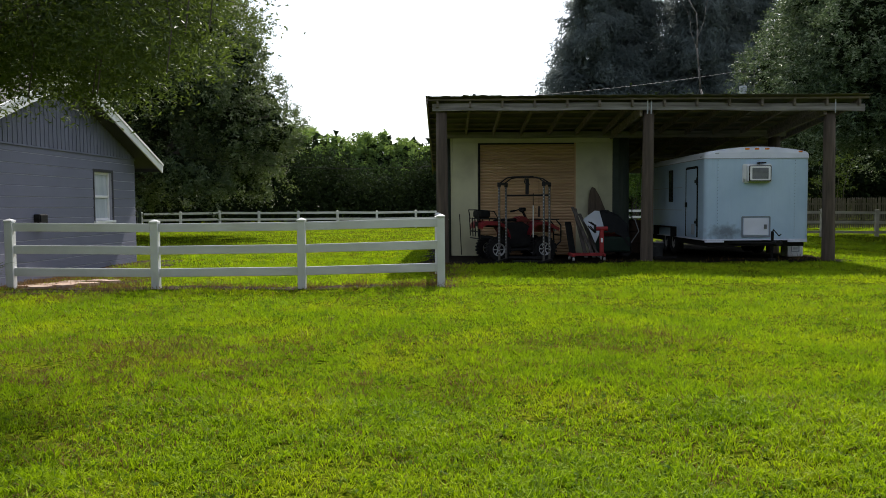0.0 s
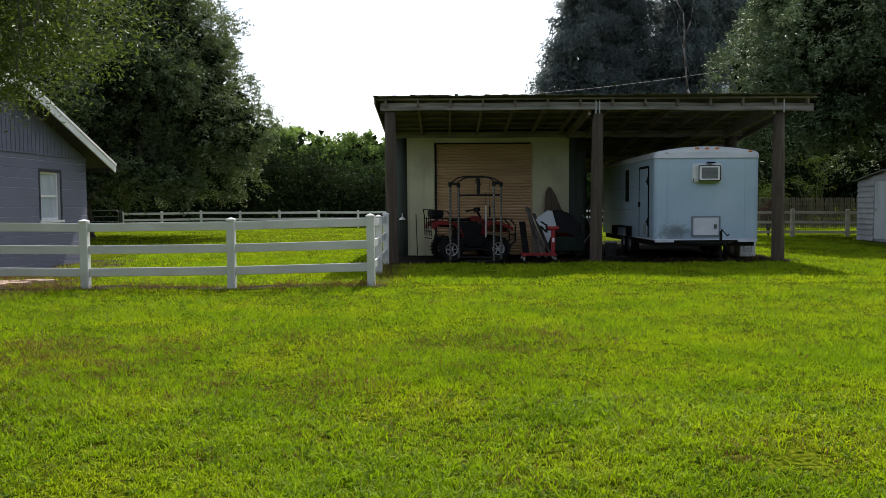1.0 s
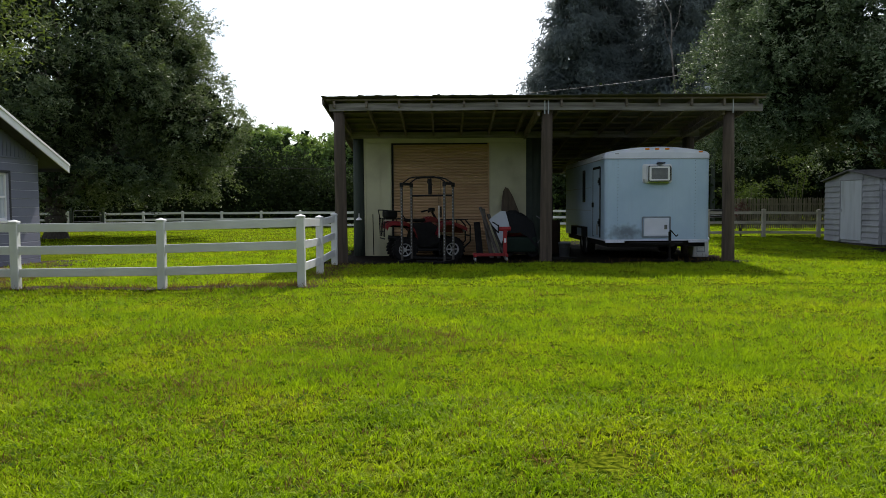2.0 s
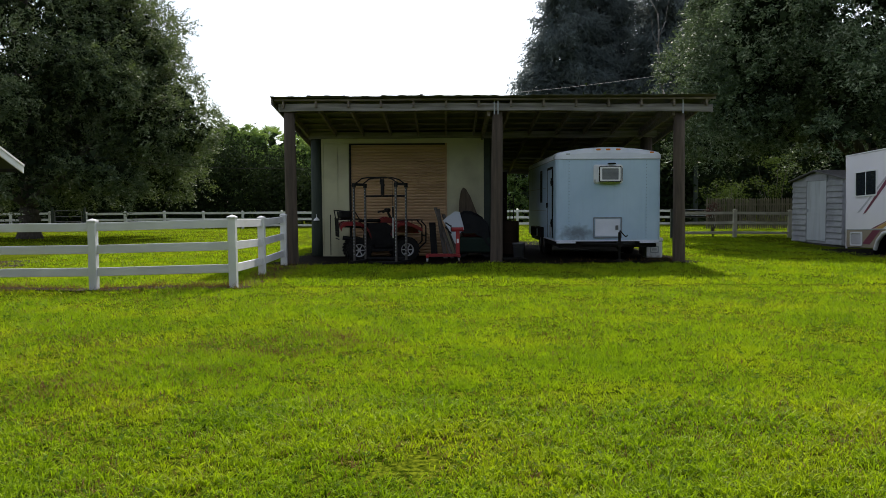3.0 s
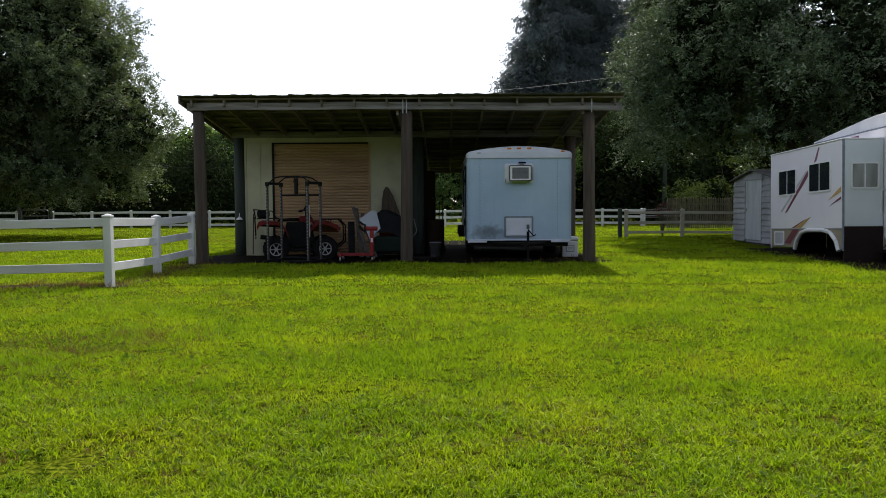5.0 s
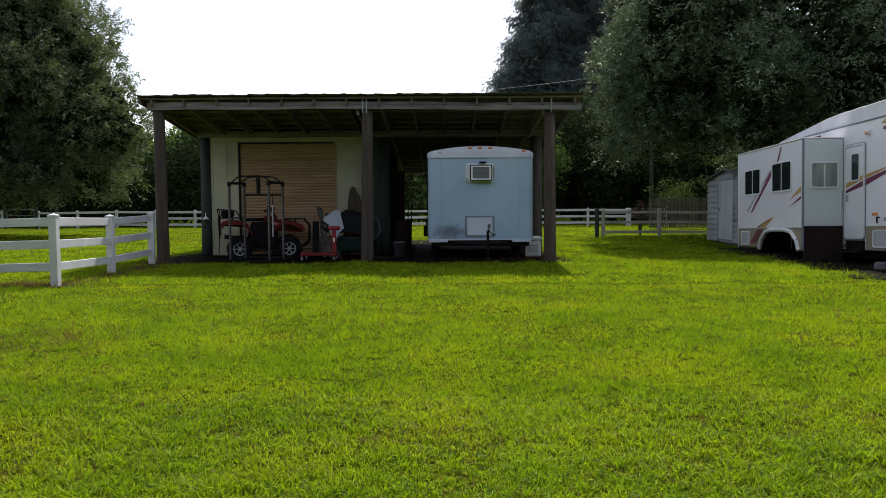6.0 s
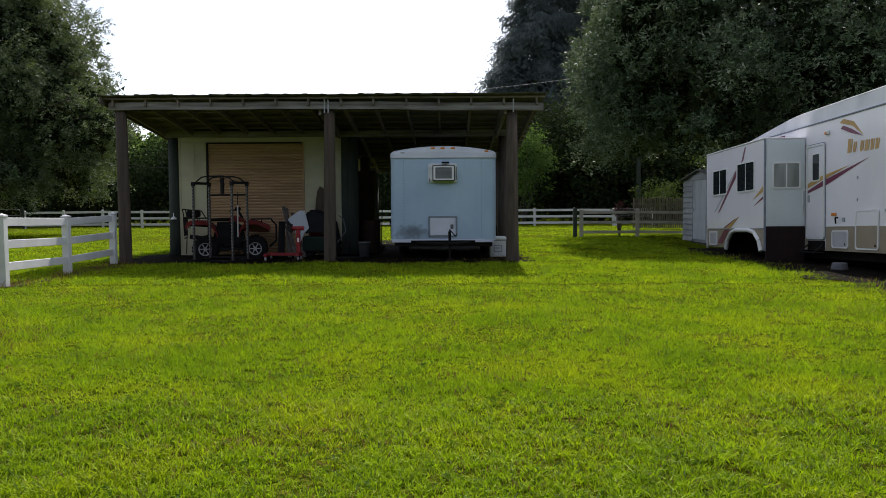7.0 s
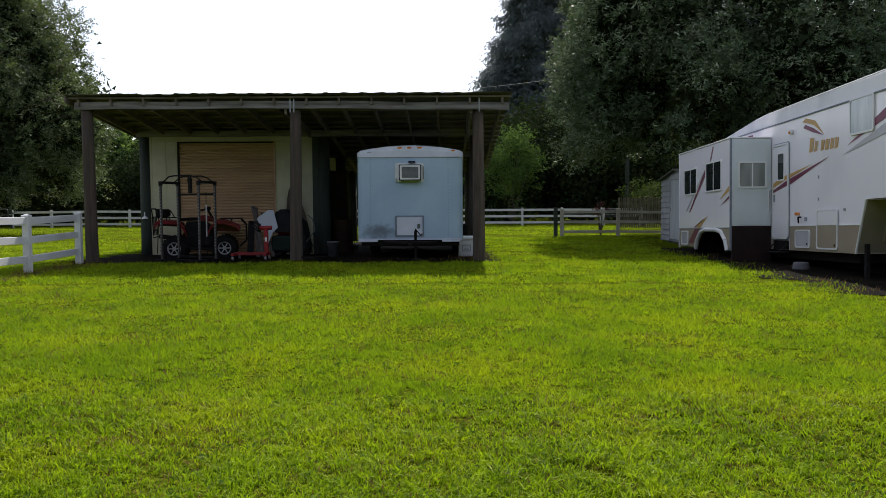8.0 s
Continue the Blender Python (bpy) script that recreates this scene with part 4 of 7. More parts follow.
build_hedge()
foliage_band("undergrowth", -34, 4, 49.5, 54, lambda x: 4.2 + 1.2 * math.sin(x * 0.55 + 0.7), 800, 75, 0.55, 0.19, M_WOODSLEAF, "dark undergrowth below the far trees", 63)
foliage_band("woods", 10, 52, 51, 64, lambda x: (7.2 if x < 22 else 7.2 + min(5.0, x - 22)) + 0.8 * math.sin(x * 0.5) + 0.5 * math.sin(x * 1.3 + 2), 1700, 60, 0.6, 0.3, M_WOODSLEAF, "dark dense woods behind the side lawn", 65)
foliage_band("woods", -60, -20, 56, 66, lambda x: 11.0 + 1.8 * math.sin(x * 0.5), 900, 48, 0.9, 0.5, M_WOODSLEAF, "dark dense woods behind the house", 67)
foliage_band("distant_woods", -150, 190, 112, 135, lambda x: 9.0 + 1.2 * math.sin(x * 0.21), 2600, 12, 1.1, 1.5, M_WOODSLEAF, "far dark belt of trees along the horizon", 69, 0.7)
# unseen woods behind the camera, added to cut the sky light from there
foliage_band("woods", -50, 60, -15, -10, lambda x: 8.0 + 1.2 * math.sin(x * 0.4), 1300, 26, 0.9, 0.8, M_WOODSLEAF, "added unseen woods that block sky light on the near side of the yard", 75)

# ---- materials of the things ----
def stained_metal(name, c1, c2, stain, lo, hi, amount=0.75):
    """Painted sheet metal with vertical runs, and a smudge of mould that has its own place low on the front."""
    m, n, l, b = node_mat(name)
    geo = n.new("ShaderNodeNewGeometry")
    pos = geo.outputs["Position"]
    patch = tex(n, l, "ShaderNodeTexNoise", 1.5, pos, 5)
    col = ramp(n, l, patch.outputs[0], [(0.3, c1), (0.7, c2)]).outputs[0]
    runs = tex(n, l, "ShaderNodeTexNoise", 3.0, pos, 5, (5, 5, 0.35))
    rm = ramp(n, l, runs.outputs[0], [(0.55, (0, 0, 0)), (0.8, (0.35, 0.35, 0.35))])
    mix = n.new("ShaderNodeMixRGB")
    mix.inputs[2].default_value = (*stain, 1)
    l.new(rm.outputs[0], mix.inputs[0])
    l.new(col, mix.inputs[1])
    # smudge: a soft spot round a place on the sheet, broken by noise
    dist = n.new("ShaderNodeVectorMath")
    dist.operation = "SUBTRACT"
    dist.inputs[1].default_value = lo
    l.new(pos, dist.inputs[0])
    sc = n.new("ShaderNodeVectorMath")
    sc.operation = "MULTIPLY"
    sc.inputs[1].default_value = hi
    l.new(dist.outputs[0], sc.inputs[0])
    ln = n.new("ShaderNodeVectorMath")
    ln.operation = "LENGTH"
    l.new(sc.outputs[0], ln.inputs[0])
    nz = tex(n, l, "ShaderNodeTexNoise", 9.0, pos, 6)
    add = n.new("ShaderNodeMath")
    add.operation = "MULTIPLY_ADD"
    add.inputs[1].default_value = 1.3
    l.new(nz.outputs[0], add.inputs[0])
    l.new(ln.outputs["Value"], add.inputs[2])
    half = n.new("ShaderNodeMath")
    half.operation = "MULTIPLY"
    half.inputs[1].default_value = 0.4
    l.new(add.outputs[0], half.inputs[0])
    sm = ramp(n, l, half.outputs[0], [(0.36, (amount,) * 3), (0.66, (0, 0, 0))])
    mix2 = n.new("ShaderNodeMixRGB")
    mix2.inputs[2].default_value = (0.09, 0.1, 0.12, 1)
    l.new(sm.outputs[0], mix2.inputs[0])
    l.new(mix.outputs[0], mix2.inputs[1])
    l.new(mix2.outputs[0], b.inputs["Base Color"])
    b.inputs["Roughness"].default_value = 0.42
    bp = n.new("ShaderNodeBump")
    bp.inputs["Strength"].default_value = 0.12
    bp.inputs["Distance"].default_value = 0.02
    wob = tex(n, l, "ShaderNodeTexNoise", 2.2, pos, 2)
    l.new(wob.outputs[0], bp.inputs["Height"])
    l.new(bp.outputs[0], b.inputs["Normal"])
    return m


M_TRAILER = stained_metal("trailer_sheet", (0.37, 0.51, 0.66), (0.45, 0.59, 0.73), (0.33, 0.42, 0.56), (6.42, 18.2, 0.62), (2.0, 0.4, 4.4))
M_TRAILERTOP = surface("trailer_cap", (0.64, 0.68, 0.8), (0.74, 0.77, 0.87), 2, 0.45, dirt=(0.45, 0.48, 0.55), bump=0.05)
M_RUBBER = surface("tyre_rubber", (0.006, 0.006, 0.006), (0.016, 0.0155, 0.015), 8, 0.85, bump=0.3, spec=0.2)
M_RIM = surface("silver_rim", (0.42, 0.425, 0.43), (0.56, 0.56, 0.57), 10, 0.35, metal=0.15, bump=0.05)
M_WHITERIM = surface("white_rim", (0.3, 0.3, 0.3), (0.42, 0.42, 0.41), 8, 0.5, dirt=(0.12, 0.1, 0.08))
M_FRAMEDARK = surface("dark_chassis", (0.006, 0.0055, 0.005), (0.016, 0.0145, 0.013), 6, 0.85, bump=0.2, spec=0.15)
M_ORANGE = surface("amber_lens", (0.75, 0.22, 0.03), (0.85, 0.3, 0.05), 20, 0.25, bump=0.02)
M_ACWHITE = surface("ac_casing", (0.66, 0.68, 0.7), (0.76, 0.78, 0.79), 5, 0.5, dirt=(0.42, 0.44, 0.38), dirt_amount=0.5)
M_ACGRILLE = surface("ac_grille", (0.12, 0.13, 0.14), (0.18, 0.19, 0.2), 10, 0.6)
M_LOUVRE = surface("ac_louvre", (0.18, 0.19, 0.2), (0.25, 0.26, 0.27), 10, 0.6)
M_MOSS = surface("algae_strip", (0.2, 0.3, 0.05), (0.33, 0.42, 0.1), 12, 0.9)
M_SEAL = surface("grey_seal", (0.3, 0.33, 0.36), (0.4, 0.43, 0.46), 8, 0.7)
M_RVWHITE = surface("gelcoat_white", (0.89, 0.86, 0.92), (0.93, 0.9, 0.95), 0.8, 0.16, bump=0.01, dirt=(0.72, 0.69, 0.74), dirt_scale=0.9, dirt_amount=0.35, stretch=(1, 1, 0.5))
M_RVROOF = surface("rv_roof", (0.78, 0.78, 0.81), (0.86, 0.86, 0.88), 1.5, 0.6, dirt=(0.5, 0.52, 0.55), dirt_amount=0.5)
M_RVTAN = surface("rv_tan_band", (0.3, 0.245, 0.18), (0.36, 0.3, 0.225), 1.5, 0.4, bump=0.03, dirt=(0.22, 0.18, 0.14))
M_MAROON = surface("maroon_stripe", (0.16, 0.02, 0.06), (0.21, 0.035, 0.085), 3, 0.35, bump=0.02)
M_GOLD = surface("gold_stripe", (0.5, 0.29, 0.08), (0.6, 0.37, 0.12), 3, 0.4, bump=0.02)
M_GREYSTRIPE = surface("grey_stripe", (0.45, 0.44, 0.48), (0.54, 0.53, 0.57), 3, 0.4, bump=0.02)
M_OLIVE = surface("rv_front_wall", (0.27, 0.235, 0.18), (0.34, 0.3, 0.23), 1.2, 0.5, dirt=(0.18, 0.16, 0.12))
# wall white again, with the shade of the slide-out's end face put in
M_RVENDSHADE = surface("slide_end_shade", (0.62, 0.68, 0.69), (0.7, 0.76, 0.77), 1.5, 0.35, bump=0.02, dirt=(0.52, 0.57, 0.58), dirt_amount=0.4)
M_BROWNSKIRT = surface("brown_skirt_board", (0.016, 0.009, 0.009), (0.03, 0.018, 0.017), 3, 0.8, spec=0.2, bump=0.1)
M_SHEDVINYL = surface("grey_shed_siding", (0.28, 0.29, 0.315), (0.37, 0.38, 0.4), 2, 0.6, bump=0.1, dirt=(0.14, 0.15, 0.15), random=0.05)
M_SHEDDOOR = surface("shed_door", (0.47, 0.51, 0.55), (0.58, 0.61, 0.65), 1.5, 0.5, bump=0.05, dirt=(0.26, 0.27, 0.27), stretch=(3, 3, 0.5))
M_RED = surface("red_plastic", (0.13, 0.002, 0.009), (0.23, 0.004, 0.016), 4, 0.35, bump=0.02, dirt=(0.05, 0.01, 0.01), dirt_amount=0.6)
M_REDSTEEL = surface("red_steel", (0.27, 0.012, 0.016), (0.36, 0.02, 0.024), 6, 0.5, dirt=(0.12, 0.025, 0.022))
M_GREYSTEEL = surface("grey_steel", (0.1, 0.104, 0.11), (0.17, 0.175, 0.18), 8, 0.5, metal=0.3, bump=0.04)
M_RACKSTEEL = surface("rack_steel", (0.06, 0.056, 0.05), (0.12, 0.112, 0.1), 8, 0.5, metal=0.2, bump=0.04)
M_BRIGHTROD = surface("polished_rod", (0.6, 0.6, 0.6), (0.75, 0.75, 0.75), 10, 0.35, metal=0.35, bump=0.0)
M_BLACKPL = surface("black_plastic", (0.01, 0.01, 0.011), (0.02, 0.02, 0.02), 6, 0.7, bump=0.05, spec=0.1)
M_TARP = surface("black_tarp", (0.009, 0.01, 0.012), (0.018, 0.019, 0.021), 3, 0.75, bump=0.1, spec=0.12)
M_GREENPL = surface("dark_green_plastic", (0.006, 0.015, 0.011), (0.013, 0.027, 0.02), 3, 0.7, spec=0.2)
M_SHEET = surface("white_panel", (0.42, 0.47, 0.55), (0.52, 0.56, 0.63), 2, 0.5, dirt=(0.3, 0.32, 0.34))
M_BROWNBOARD = surface("brown_board", (0.06, 0.042, 0.028), (0.135, 0.1, 0.07), 3, 0.8, stretch=(5, 5, 0.5), bump=0.4)
M_BROWNCAB = surface("brown_cabinet", (0.03, 0.017, 0.011), (0.05, 0.029, 0.018), 2, 0.7, spec=0.2)
M_GREYWOOD = surface("grey_wood", (0.05, 0.043, 0.037), (0.12, 0.104, 0.092), 3, 0.9, stretch=(5, 5, 0.5), bump=0.4, random=0.25)
M_WIRE = surface("cable", (0.16, 0.16, 0.17), (0.24, 0.24, 0.25), 3, 0.6)
M_RIVET = surface("dull_rivet", (0.16, 0.19, 0.24), (0.24, 0.27, 0.32), 8, 0.6)
# white buckets greyed: the shade they stand in is put into the colour
M_DIMBUCKET = surface("shaded_white_bucket", (0.1, 0.105, 0.12), (0.17, 0.175, 0.19), 6, 0.7, dirt=(0.05, 0.045, 0.04))


def wheel(parent, at, r, w, rim_mat, axis="x", name="wheel", label="", rim_r=None, spokes=5, knobby=False):
    """A tyre and a spoked rim; the axle lies along the given axis."""
    rim_r = rim_r or r * 0.55
    e = new(name)
    e.empty_display_size = 0.05
    e.parent = parent
    e.matrix_basis = pose(*at, 0, 90, 0) if axis == "x" else pose(*at, 90, 0, 0)
    tagged(e, label)
    h = w / 2
    bm = lathe(B(), [(rim_r, -h * 0.8), (rim_r + 0.02, -h), (r * 0.93, -h * 0.95), (r, -h * 0.55), (r, h * 0.55), (r * 0.93, h * 0.95), (rim_r + 0.02, h), (rim_r, h * 0.8), (rim_r, -h * 0.8)], 28, None, False)
    if knobby:
        for k in range(22):
            a = 2 * math.pi * k / 22
            for s in (-1, 1):
                box(bm, -0.018, 0.018, -0.02, 0.02, -h * 0.42, h * 0.42, 0, Matrix.Rotation(a + 0.1 * s, 4, "Z") @ Matrix.Translation((r + 0.006, 0, s * h * 0.45)))
    part("tyre", bm, M_RUBBER, e, smooth=not knobby)
    bm = lathe(B(), [(rim_r, -h * 0.75), (rim_r * 0.9, -h * 0.6), (rim_r * 0.9, h * 0.6), (rim_r, h * 0.75), (rim_r * 0.96, h * 0.78), (rim_r * 0.84, h * 0.55), (rim_r * 0.84, -h * 0.55), (rim_r, -h * 0.75)], 24, None, False)
    for s in (-1, 1):
        tube(bm, (0, 0, s * h * 0.3), (0, 0, s * h * 0.62), rim_r * 0.3, rim_r * 0.22, 14)
        for k in range(spokes):
            a = 2 * math.pi * k / spokes
            box(bm, rim_r * 0.15, rim_r * 0.9, -rim_r * 0.075, rim_r * 0.075, s * h * 0.35 - 0.012, s * h * 0.35 + 0.012, 0.004, Matrix.Rotation(a, 4, "Z"))
    part("rim", bm, rim_mat, e)
    bm = B()
    tube(bm, (0, 0, -h * 0.2), (0, 0, h * 0.2), rim_r * 0.85, None, 20)
    part("hub", bm, M_BLACKPL, e)
    return e


def rounded_rect(cx, cz, w, h, r, n=4):
    pts = []
    for sx, sz, a0 in ((1, 1, 0), (-1, 1, 90), (-1, -1, 180), (1, -1, 270)):
        for k in range(n + 1):
            a = radians(a0 + 90 * k / n)
            pts.append((cx + sx * (w / 2 - r) + r * math.cos(a), cz + sz * (h / 2 - r) + r * math.sin(a)))
    return pts


def ring_plate(bm, outer, inner, to3, push):
    """A frame between two outlines with the same number of points."""
    push = Vector(push)
    layers = []
    for pts in (outer, inner):
        a = [bm.verts.new(Vector(to3(*p))) for p in pts]
        b = [bm.verts.new(Vector(to3(*p)) + push) for p in pts]
        layers.append((a, b))
    (oa, ob), (ia, ib) = layers
    n = len(oa)
    for k in range(n):
        j = (k + 1) % n
        bm.faces.new((oa[k], oa[j], ia[j], ia[k]))
        bm.faces.new((ob[k], ib[k], ib[j], ob[j]))
        bm.faces.new((oa[k], ob[k], ob[j], oa[j]))
        bm.faces.new((ia[k], ia[j], ib[j], ib[k]))
    return bm


# ---- cargo trailer ----
def build_trailer():
    X0, X1, Y0, Y1, Z0, Z1 = -1.19, 1.19, 0.0, 5.8, 0.47, 2.3
    tr = thing("cargo_trailer", (7.14, 18.2, 0), "pale blue-white enclosed cargo trailer with mould stains under the barn", "trailer")
    r = 0.1

    def outline(grow=0.0):
        pts = []
        for cx, cy, a0 in ((X1 - r, Y0 + r, -90), (X1 - r, Y1 - 0.02, 0), (X0 + r, Y1 - 0.02, 90), (X0 + r, Y0 + r, 180)):
            rr = r if cy < 1 else 0.02
            for k in range(6):
                a = radians(a0 + 90 * k / 5)
                pts.append((cx + (rr + grow) * math.cos(a) + (0 if cy < 1 else math.copysign(r - 0.02, cx)), cy + (rr + grow) * math.sin(a)))
        for k in range(1, 12):
            pts.append((X0 + r + (X1 - X0 - 2 * r) * k / 12, Y0 - grow))
        return pts
    bm = plate(B(), [(x, y, Z0) for x, y in outline()], (0, 0, Z1 - Z0))
    part("body", bm, M_TRAILER, tr)
    # cap: a cambered roof with rounded shoulders
    bm = B()
    rings = []
    for grow, z in ((0.012, Z1 + 0.002), (0.012, Z1 + 0.08), (-0.005, Z1 + 0.115), (-0.05, Z1 + 0.14)):
        ring = []
        for x, y in outline(grow):
            camber = 0.13 * (1 - (x / 1.2) ** 2)
            ring.append(bm.verts.new((x, y, z + (camber * (1.0 if z > Z1 + 0.1 else 0.5 if z > Z1 + 0.05 else 0)))))
        rings.append(ring)
    for u, v in zip(rings, rings[1:]):
        for k in range(len(u)):
            bm.faces.new((u[k], u[(k + 1) % len(u)], v[(k + 1) % len(u)], v[k]))
    top = rings[-1]
    bm.faces.new(top)
    part("roof_cap", bm, M_TRAILERTOP, tr)
    part("drip_rail", plate(B(), [(x, y, Z1 - 0.008) for x, y in outline(0.018)], (0, 0, 0.016)), M_SEAL, tr)
    # bottom rail and chassis
    part("bottom_rail", plate(B(), [(x, y, Z0 - 0.03) for x, y in outline(0.006)], (0, 0, 0.028)), M_TRAILERTOP, tr)
    part("chassis", box(B(), X0 + 0.08, X1 - 0.08, Y0 + 0.05, Y1, 0.3, 0.436, 0.01), M_FRAMEDARK, tr)
    for a, b in ((X0 + 0.02, X0 + 0.45), (X1 - 0.47, X1 - 0.04)):
        part("bumper_plate", box(B(), a, b, -0.025, 0.03, 0.395, 0.436, 0.004), M_TRAILERTOP, tr)
    # seams with rivets
    bm = tube(B(), (0, 0, 0), (0, -0.006, 0), 0.0095, 0.005, 8)
    rivet = bpy.data.meshes.new("rivet")
    bm.to_mesh(rivet)
    bm.free()
    rivet.materials.append(M_RIVET)
    for x in (-0.89, 0.86):
        part("seam_strip", box(B(), x - 0.012, x + 0.012, -0.004, 0.001, Z0 + 0.01, Z1 - 0.01), M_TRAILER, tr)
        for k in range(24):
            piece("rivet", rivet, tr, (x, -0.0042, Z0 + 0.055 + k * 0.075))
    # clearance lamps
    for x in (-0.23, -0.01, 0.22):
        part("clearance_lamp", box(B(), x - 0.05, x + 0.05, -0.015, 0.035, Z1 + 0.195, Z1 + 0.235, 0.01), M_ORANGE, tr, "amber clearance lamp")
    part("clearance_lamp", box(B(), 0.93, 1.02, -0.02, 0.02, Z1 + 0.13, Z1 + 0.165, 0.01), M_ORANGE, tr, "amber clearance lamp")
    lamp = part("clearance_lamp", box(B(), -0.96, -0.87, -0.016, 0.01, Z1 + 0.1, Z1 + 0.13, 0.006), M_SEAL, tr, "broken lamp holder")
    # window air conditioner
    ac = new("air_conditioner")
    ac.parent = tr
    tagged(ac, "off-white window air conditioner with algae below")
    part("wall_plate", plate(B(), [(a, -0.003, b) for a, b in rounded_rect(-0.01, 1.96, 0.66, 0.43, 0.05)], (0, -0.02, 0)), M_ACWHITE, ac, "caulked off-white mounting plate")
    part("casing", box(B(), -0.25, 0.27, -0.15, -0.0235, 1.775, 2.135, 0.018, None, 2), M_ACWHITE, ac)
    part("outline", ring_plate(B(), rounded_rect(0.01, 1.955, 0.5, 0.35, 0.02), rounded_rect(0.01, 1.955, 0.46, 0.32, 0.02), lambda a, b: (a, -0.1505, b), (0, -0.004, 0)), M_FRAMEDARK, ac)
    part("bezel", ring_plate(B(), rounded_rect(0.01, 1.955, 0.455, 0.315, 0.02), rounded_rect(0.01, 1.955, 0.37, 0.25, 0.015), lambda a, b: (a, -0.152, b), (0, -0.02, 0)), M_WHITE, ac)
    part("grille", box(B(), -0.174, 0.194, -0.158, -0.1505, 1.831, 2.079), M_ACGRILLE, ac)
    for k in range(9):
        z = 1.845 + k * 0.026
        part("louvre", box(B(), -0.172, 0.192, -0.163, -0.1582, z, z + 0.008), M_LOUVRE, ac)
    part("top_bracket", box(B(), -0.03, 0.13, -0.2, -0.03, 2.178, 2.205, 0.008), M_FRAMEDARK, ac)
    part("side_bracket", box(B(), -0.315, -0.305, -0.05, -0.0235, 1.755, 1.84, 0.004), M_FRAMEDARK, ac)
    part("side_bracket", box(B(), 0.3, 0.308, -0.05, -0.0235, 1.8, 2.1, 0.004), M_FRAMEDARK, ac)
    part("algae", box(B(), -0.2, 0.24, -0.12, -0.024, 1.752, 1.772, 0.004), M_MOSS, ac, "green algae streak")
    # hatch low on the front
    hatch = new("hatch")
    hatch.parent = tr
    tagged(hatch, "white hatch with a grey rubber seal")
    part("seal", ring_plate(B(), rounded_rect(-0.015, 0.75, 0.66, 0.48, 0.03), rounded_rect(-0.015, 0.75, 0.6, 0.42, 0.02), lambda a, b: (a, -0.003, b), (0, -0.014, 0)), M_RIVET, hatch)
    part("panel", box(B(), -0.3, 0.27, -0.022, -0.003, 0.55, 0.95, 0.006), M_TRAILERTOP, hatch)
    part("latch", box(B(), 0.16, 0.225, -0.04, -0.0225, 0.7, 0.8, 0.006), M_GREYSTEEL, hatch)
    # tongue, coupler and jack
    bm = B()
    for s in (-1, 1):
        tube(bm, (s * 0.75, 0.3, 0.37), (0.04, -0.85, 0.4), 0.04, 0.04, 6)
    tube(bm, (0.04, -0.8, 0.4), (0.04, -1.1, 0.42), 0.05, 0.06, 8)
    part("tongue", bm, M_FRAMEDARK, tr)
    jack = new("jack")
    jack.parent = tr
    bm = B()
    tube(bm, (0.14, -0.55, 0.06), (0.14, -0.55, 0.66), 0.026, 0.032, 12)
    tube(bm, (0.14, -0.55, 0.02), (0.14, -0.55, 0.06), 0.09, 0.08, 12)
    part("jack_tube", bm, M_FRAMEDARK, jack)
    bm = pipe(B(), [(0.14, -0.55, 0.64), (0.14, -0.6, 0.7), (0.26, -0.62, 0.56), (0.3, -0.63, 0.6)], 0.012)
    part("crank_handle", bm, M_FRAMEDARK, jack)
    # side door, window, hinges
    door = new("side_door")
    door.parent = tr
    xs = X0 - 0.002
    part("panel", box(B(), xs - 0.018, xs, 0.5, 1.3, 0.52, 2.1, 0.006), M_TRAILER, door)
    for y in (0.475, 1.325):
        part("jamb", box(B(), xs - 0.022, xs, y - 0.02, y + 0.02, 0.5, 2.14, 0.003), M_FRAMEDARK, door)
    part("jamb", box(B(), xs - 0.022, xs, 0.5, 1.3, 2.104, 2.16, 0.003), M_FRAMEDARK, door)
    for z in (0.85, 1.8):
        part("hinge", box(B(), xs - 0.05, xs - 0.019, 0.4, 0.58, z - 0.035, z + 0.035, 0.006), M_BLACKSTEEL, door)
        part("hinge_pin", tube(B(), (xs - 0.045, 0.42, z - 0.09), (xs - 0.045, 0.42, z + 0.09), 0.014, None, 8), M_BLACKSTEEL, door)
    part("handle", box(B(), xs - 0.06, xs - 0.019, 1.2, 1.28, 1.2, 1.32, 0.01), M_BLACKSTEEL, door)
    part("vent", box(B(), xs - 0.03, xs - 0.019, 0.62, 0.86, 0.55, 0.8, 0.006), M_SEAL, door)
    win = new("side_window")
    win.parent = tr
    part("pane", box(B(), xs - 0.012, xs, 2.5, 2.78, 1.36, 2.12, 0.004), M_GLASS, win)
    part("frame", ring_plate(B(), rounded_rect(2.64, 1.74, 0.34, 0.82, 0.03), rounded_rect(2.64, 1.74, 0.28, 0.76, 0.02), lambda a, b: (xs - 0.001, a, b), (-0.016, 0, 0)), M_BLACKSTEEL, win)
    for z in (1.12, 1.68):
        part("side_seam", box(B(), xs - 0.004, xs + 0.001, 1.7, Y1, z, z + 0.014), M_SEAL, tr)
    part("marker_lamp", box(B(), xs - 0.02, xs, 0.2, 0.28, Z1 + 0.03, Z1 + 0.06, 0.006), M_SEAL, tr)
